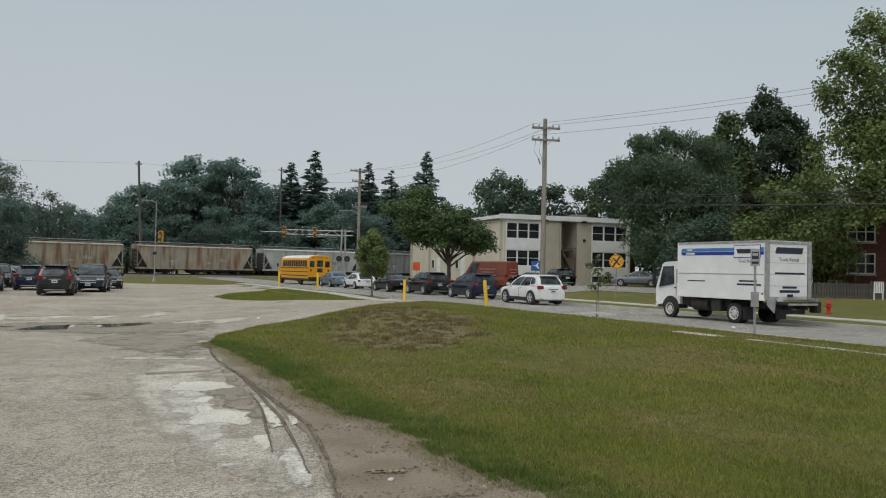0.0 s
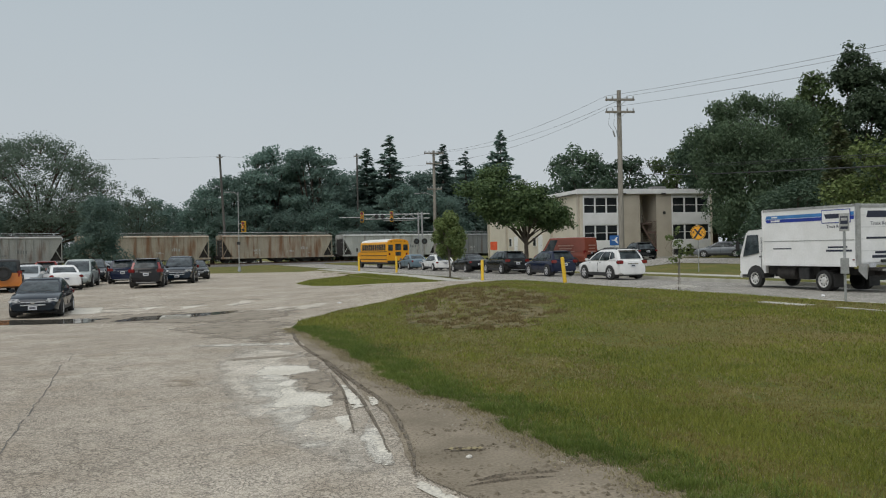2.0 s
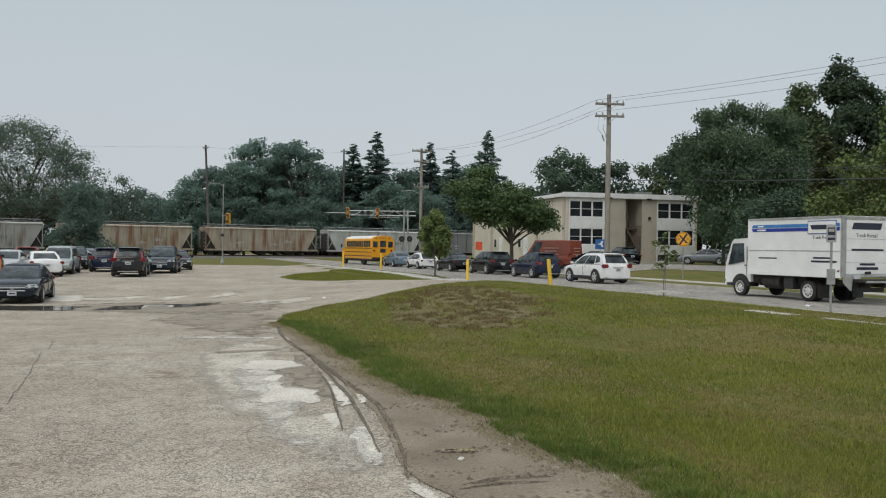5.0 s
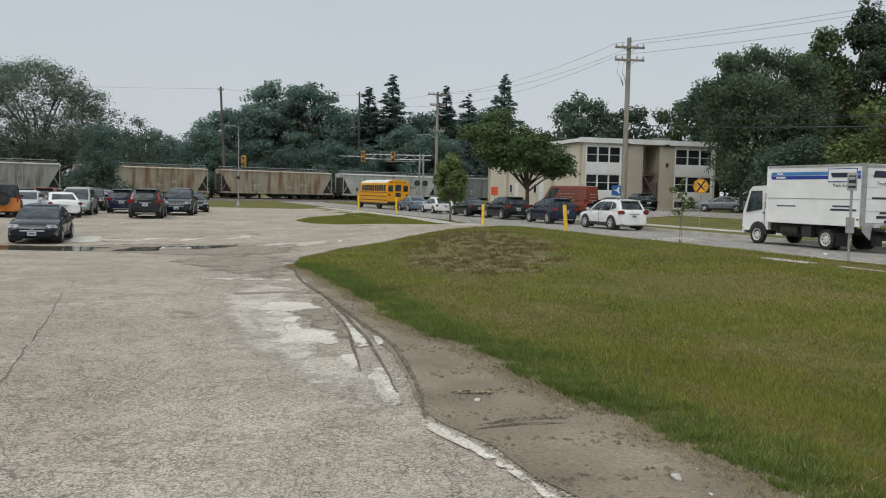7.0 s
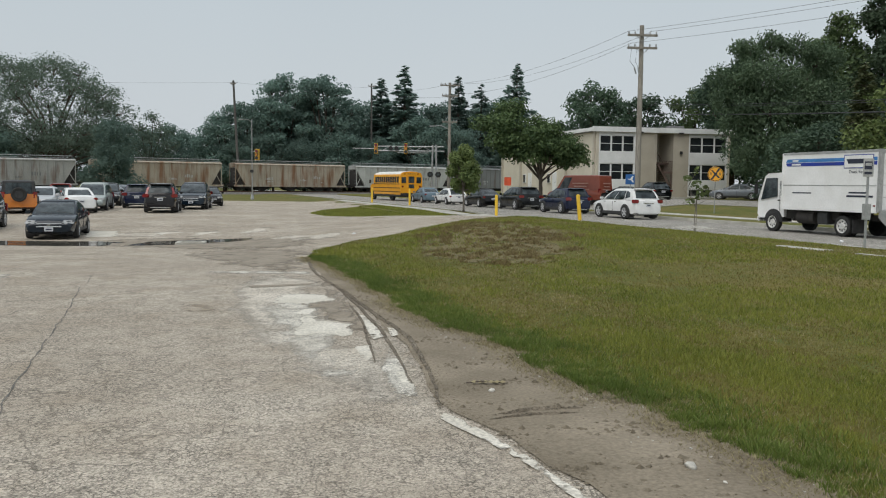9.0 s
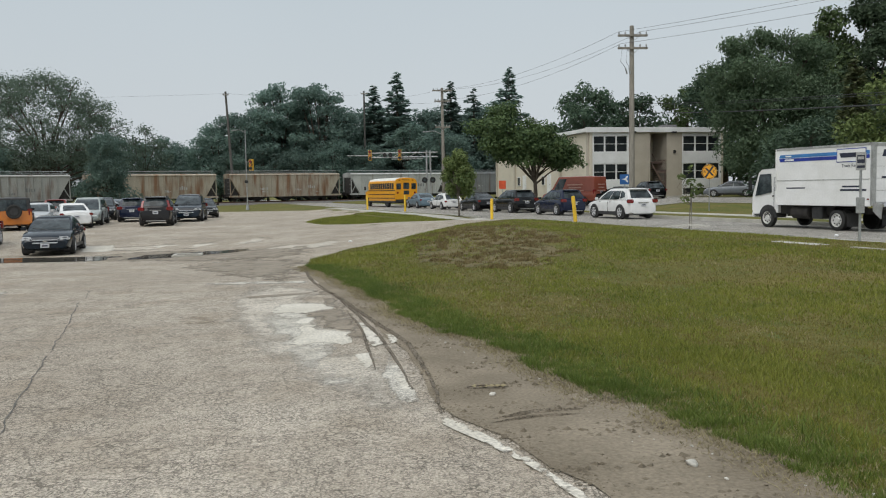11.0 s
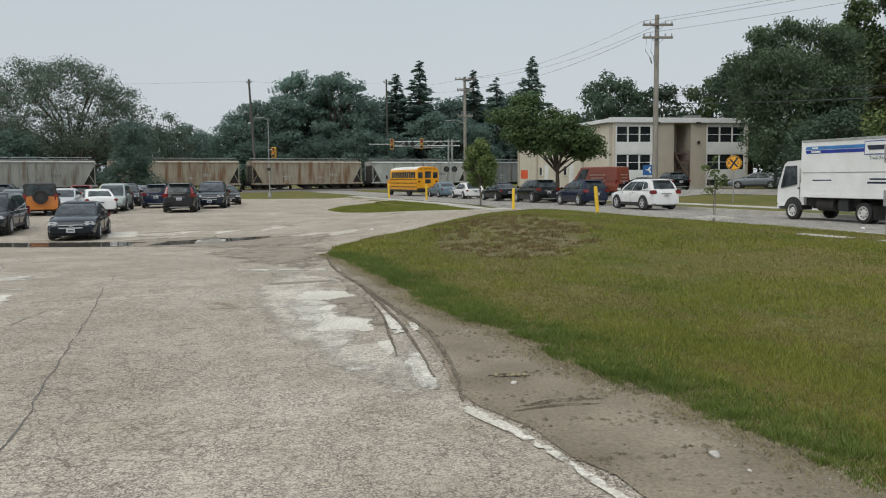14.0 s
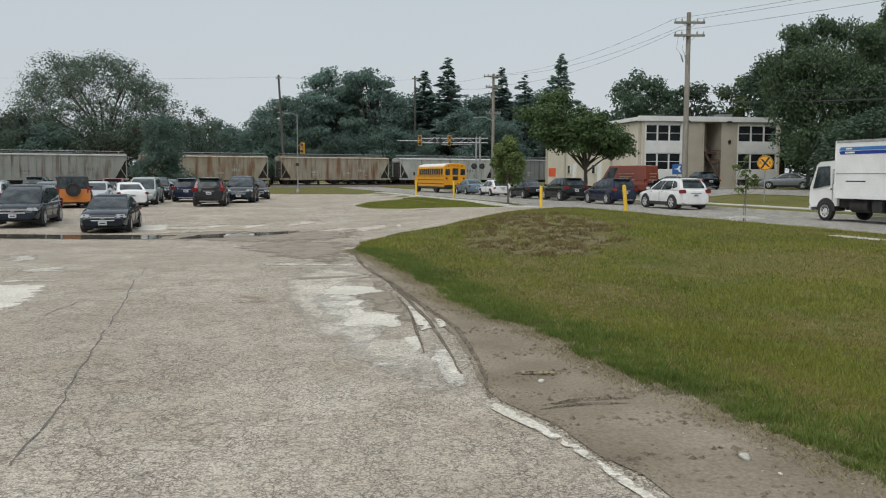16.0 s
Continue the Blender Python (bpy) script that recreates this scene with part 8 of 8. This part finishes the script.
def fan(n, skip):
    """Points over the lawn, denser towards the lot's near end."""
    d = 1 / rng.uniform(1 / 46.0, 1 / 3.8, n)
    d = np.where(rng.random(n) < 0.4, rng.uniform(8, 46, n), d)
    a = rng.uniform(-0.25, 0.68, n)
    x, y = d * np.sin(a), d * np.cos(a)
    s = 0.945 * x + 0.327 * y
    u = -0.327 * x + 0.945 * y
    ok = inside(x, y, lawn_poly) & (s < 19.2) & ~((s > 15.9) & (s < 16.4) & (np.abs(u - 17.5) < 0.9) & (rng.random(n) > 0.3))
    ok &= ~(inside(x, y, BALD) & (rng.random(n) > skip))
    return x[ok], y[ok], d[ok]


x, y, d = fan(620000, 0.38)
w = np.array([noise.noise(Vector((a * 0.5, b * 0.28, 2.0))) + 0.6 * noise.noise(Vector((a * 1.7, b * 1.0, 6.0))) for a, b in zip(x, y)])
w += 0.7 * np.array([noise.noise(Vector((a * 5.0, b * 3.2, 8.0))) for a, b in zip(x, y)])
lane_s, lane_u = 0.945 * x + 0.327 * y, -0.327 * x + 0.945 * y
w += 0.9 * np.array([noise.noise(Vector((a * 1.15, b * 0.1, 14.0))) + 0.7 * noise.noise(Vector((a * 0.16, b * 0.1, 3.0))) for a, b in zip(lane_s, lane_u)])
h = rng.uniform(0.018, 0.05, len(x)) * (1 + d * 0.006) * np.clip(1.0 + 0.75 * w, 0.45, 1.9)
wd = rng.uniform(0.7, 1.4, len(x)) * np.clip(0.001 * d, 0.005, 0.022)
dry = rng.random(len(x)) < np.clip(0.28 - 1.1 * w, 0.03, 0.9)
blades("lawn_grass", x[~dry], y[~dry], h[~dry], wd[~dry], M["blade"], "short mown grass blades of the lawn", rng)
blades("tired_lawn_grass", x[dry], y[dry], h[dry], wd[dry], M["blade_dry"], "short olive-brown grass in worn parts of the lawn", rng)
x, y, d = fan(90000, 0.6)
w = np.array([noise.noise(Vector((a * 0.32, b * 0.2, 9.0))) + 0.5 * noise.noise(Vector((a * 1.1, b * 0.7, 4.0))) for a, b in zip(x, y)])
ok = rng.random(len(x)) < np.clip(0.28 + 0.75 * w, 0.04, 0.8)
x, y, d = x[ok], y[ok], d[ok]
blades("dry_lawn_grass", x, y, rng.uniform(0.02, 0.05, len(x)), rng.uniform(0.7, 1.3, len(x)) * np.clip(0.001 * d, 0.005, 0.02), M["straw"], "dry straw blades in the lawn", rng)
n = 48000
x, y = rng.uniform(-1.6, 4.8, n), rng.uniform(18, 34.5, n)
w = np.array([noise.noise(Vector((a * 0.7, b * 0.45, 3.0))) for a, b in zip(x, y)])
rr = ((x - 1.6) / 2.4) ** 2 + ((y - 26) / 7.0) ** 2
clump = np.array([noise.noise(Vector((a * 2.4, b * 1.5, 7.0))) + 0.5 * noise.noise(Vector((a * 6.0, b * 4.0, 1.0))) for a, b in zip(x, y)])
ok = (rr + w * 1.1 < 0.95) & inside(x, y, lawn_poly) & (clump > 0.02)
x, y, clump = x[ok], y[ok], clump[ok]
blades("dead_turf_tufts", x, y, rng.uniform(0.03, 0.09, len(x)) * np.clip(0.6 + 1.8 * clump, 0.5, 1.6), rng.uniform(0.02, 0.055, len(x)), M["deadturf"], "dead brown turf tufts on the bare patch", rng)
# taller fringe along the shoulder
ex, ey = [], []
for (x0, y0), (x1, y1) in zip(outer, outer[1:]):
    ln_k = math.hypot(x1 - x0, y1 - y0)
    k = int(ln_k * 6500)
    t = rng.random(k)
    off = np.abs(rng.normal(scale=0.36, size=k)) - 0.1 - 0.12 * np.sin(t * ln_k * 3.1 + x0 * 5) * rng.random(k)
    ln = math.hypot(x1 - x0, y1 - y0)
    nx, ny = (y1 - y0) / ln, -(x1 - x0) / ln
    ex.append(x0 + (x1 - x0) * t + nx * off)
    ey.append(y0 + (y1 - y0) * t + ny * off)
x, y = np.concatenate(ex), np.concatenate(ey)
tuft = np.array([noise.noise(Vector((a * 6.0, b * 6.0, 1.0))) + 0.6 * noise.noise(Vector((a * 2.0, b * 1.6, 5.0))) for a, b in zip(x, y)])
ok = rng.random(len(x)) < np.clip(0.75 + 1.1 * tuft, 0.12, 1.0)
x, y, tuft = x[ok], y[ok], tuft[ok]
blades("fringe_grass", x, y, rng.uniform(0.03, 0.08, len(x)) * np.clip(1.0 + 0.7 * tuft, 0.5, 1.6), rng.uniform(0.008, 0.017, len(x)), M["fringe"], "longer bright grass along the lawn's edge", rng)
x2, y2 = x + rng.normal(scale=0.1, size=len(x)) - 0.2, y + rng.normal(scale=0.1, size=len(x)) - 0.03
k = rng.random(len(x)) < 0.85
blades("dead_fringe_grass", x2[k], y2[k], rng.uniform(0.02, 0.055, k.sum()), rng.uniform(0.006, 0.016, k.sum()), M["debris"], "dead straw and debris along the dirt's edge", rng, 1.3)
# the island, and verges
isl = ISLAND + [(3.2, 52), (-2.8, 68.5)]
x, y = rng.uniform(-9, 4, 60000), rng.uniform(44, 70, 60000)
ok = inside(x, y, isl) & ((0.945 * x + 0.327 * y) < 17.1)
x, y = x[ok], y[ok]
blades("island_grass", x, y, rng.uniform(0.04, 0.1, len(x)), rng.uniform(0.02, 0.04, len(x)), M["blade"], "mown grass of the traffic island", rng)
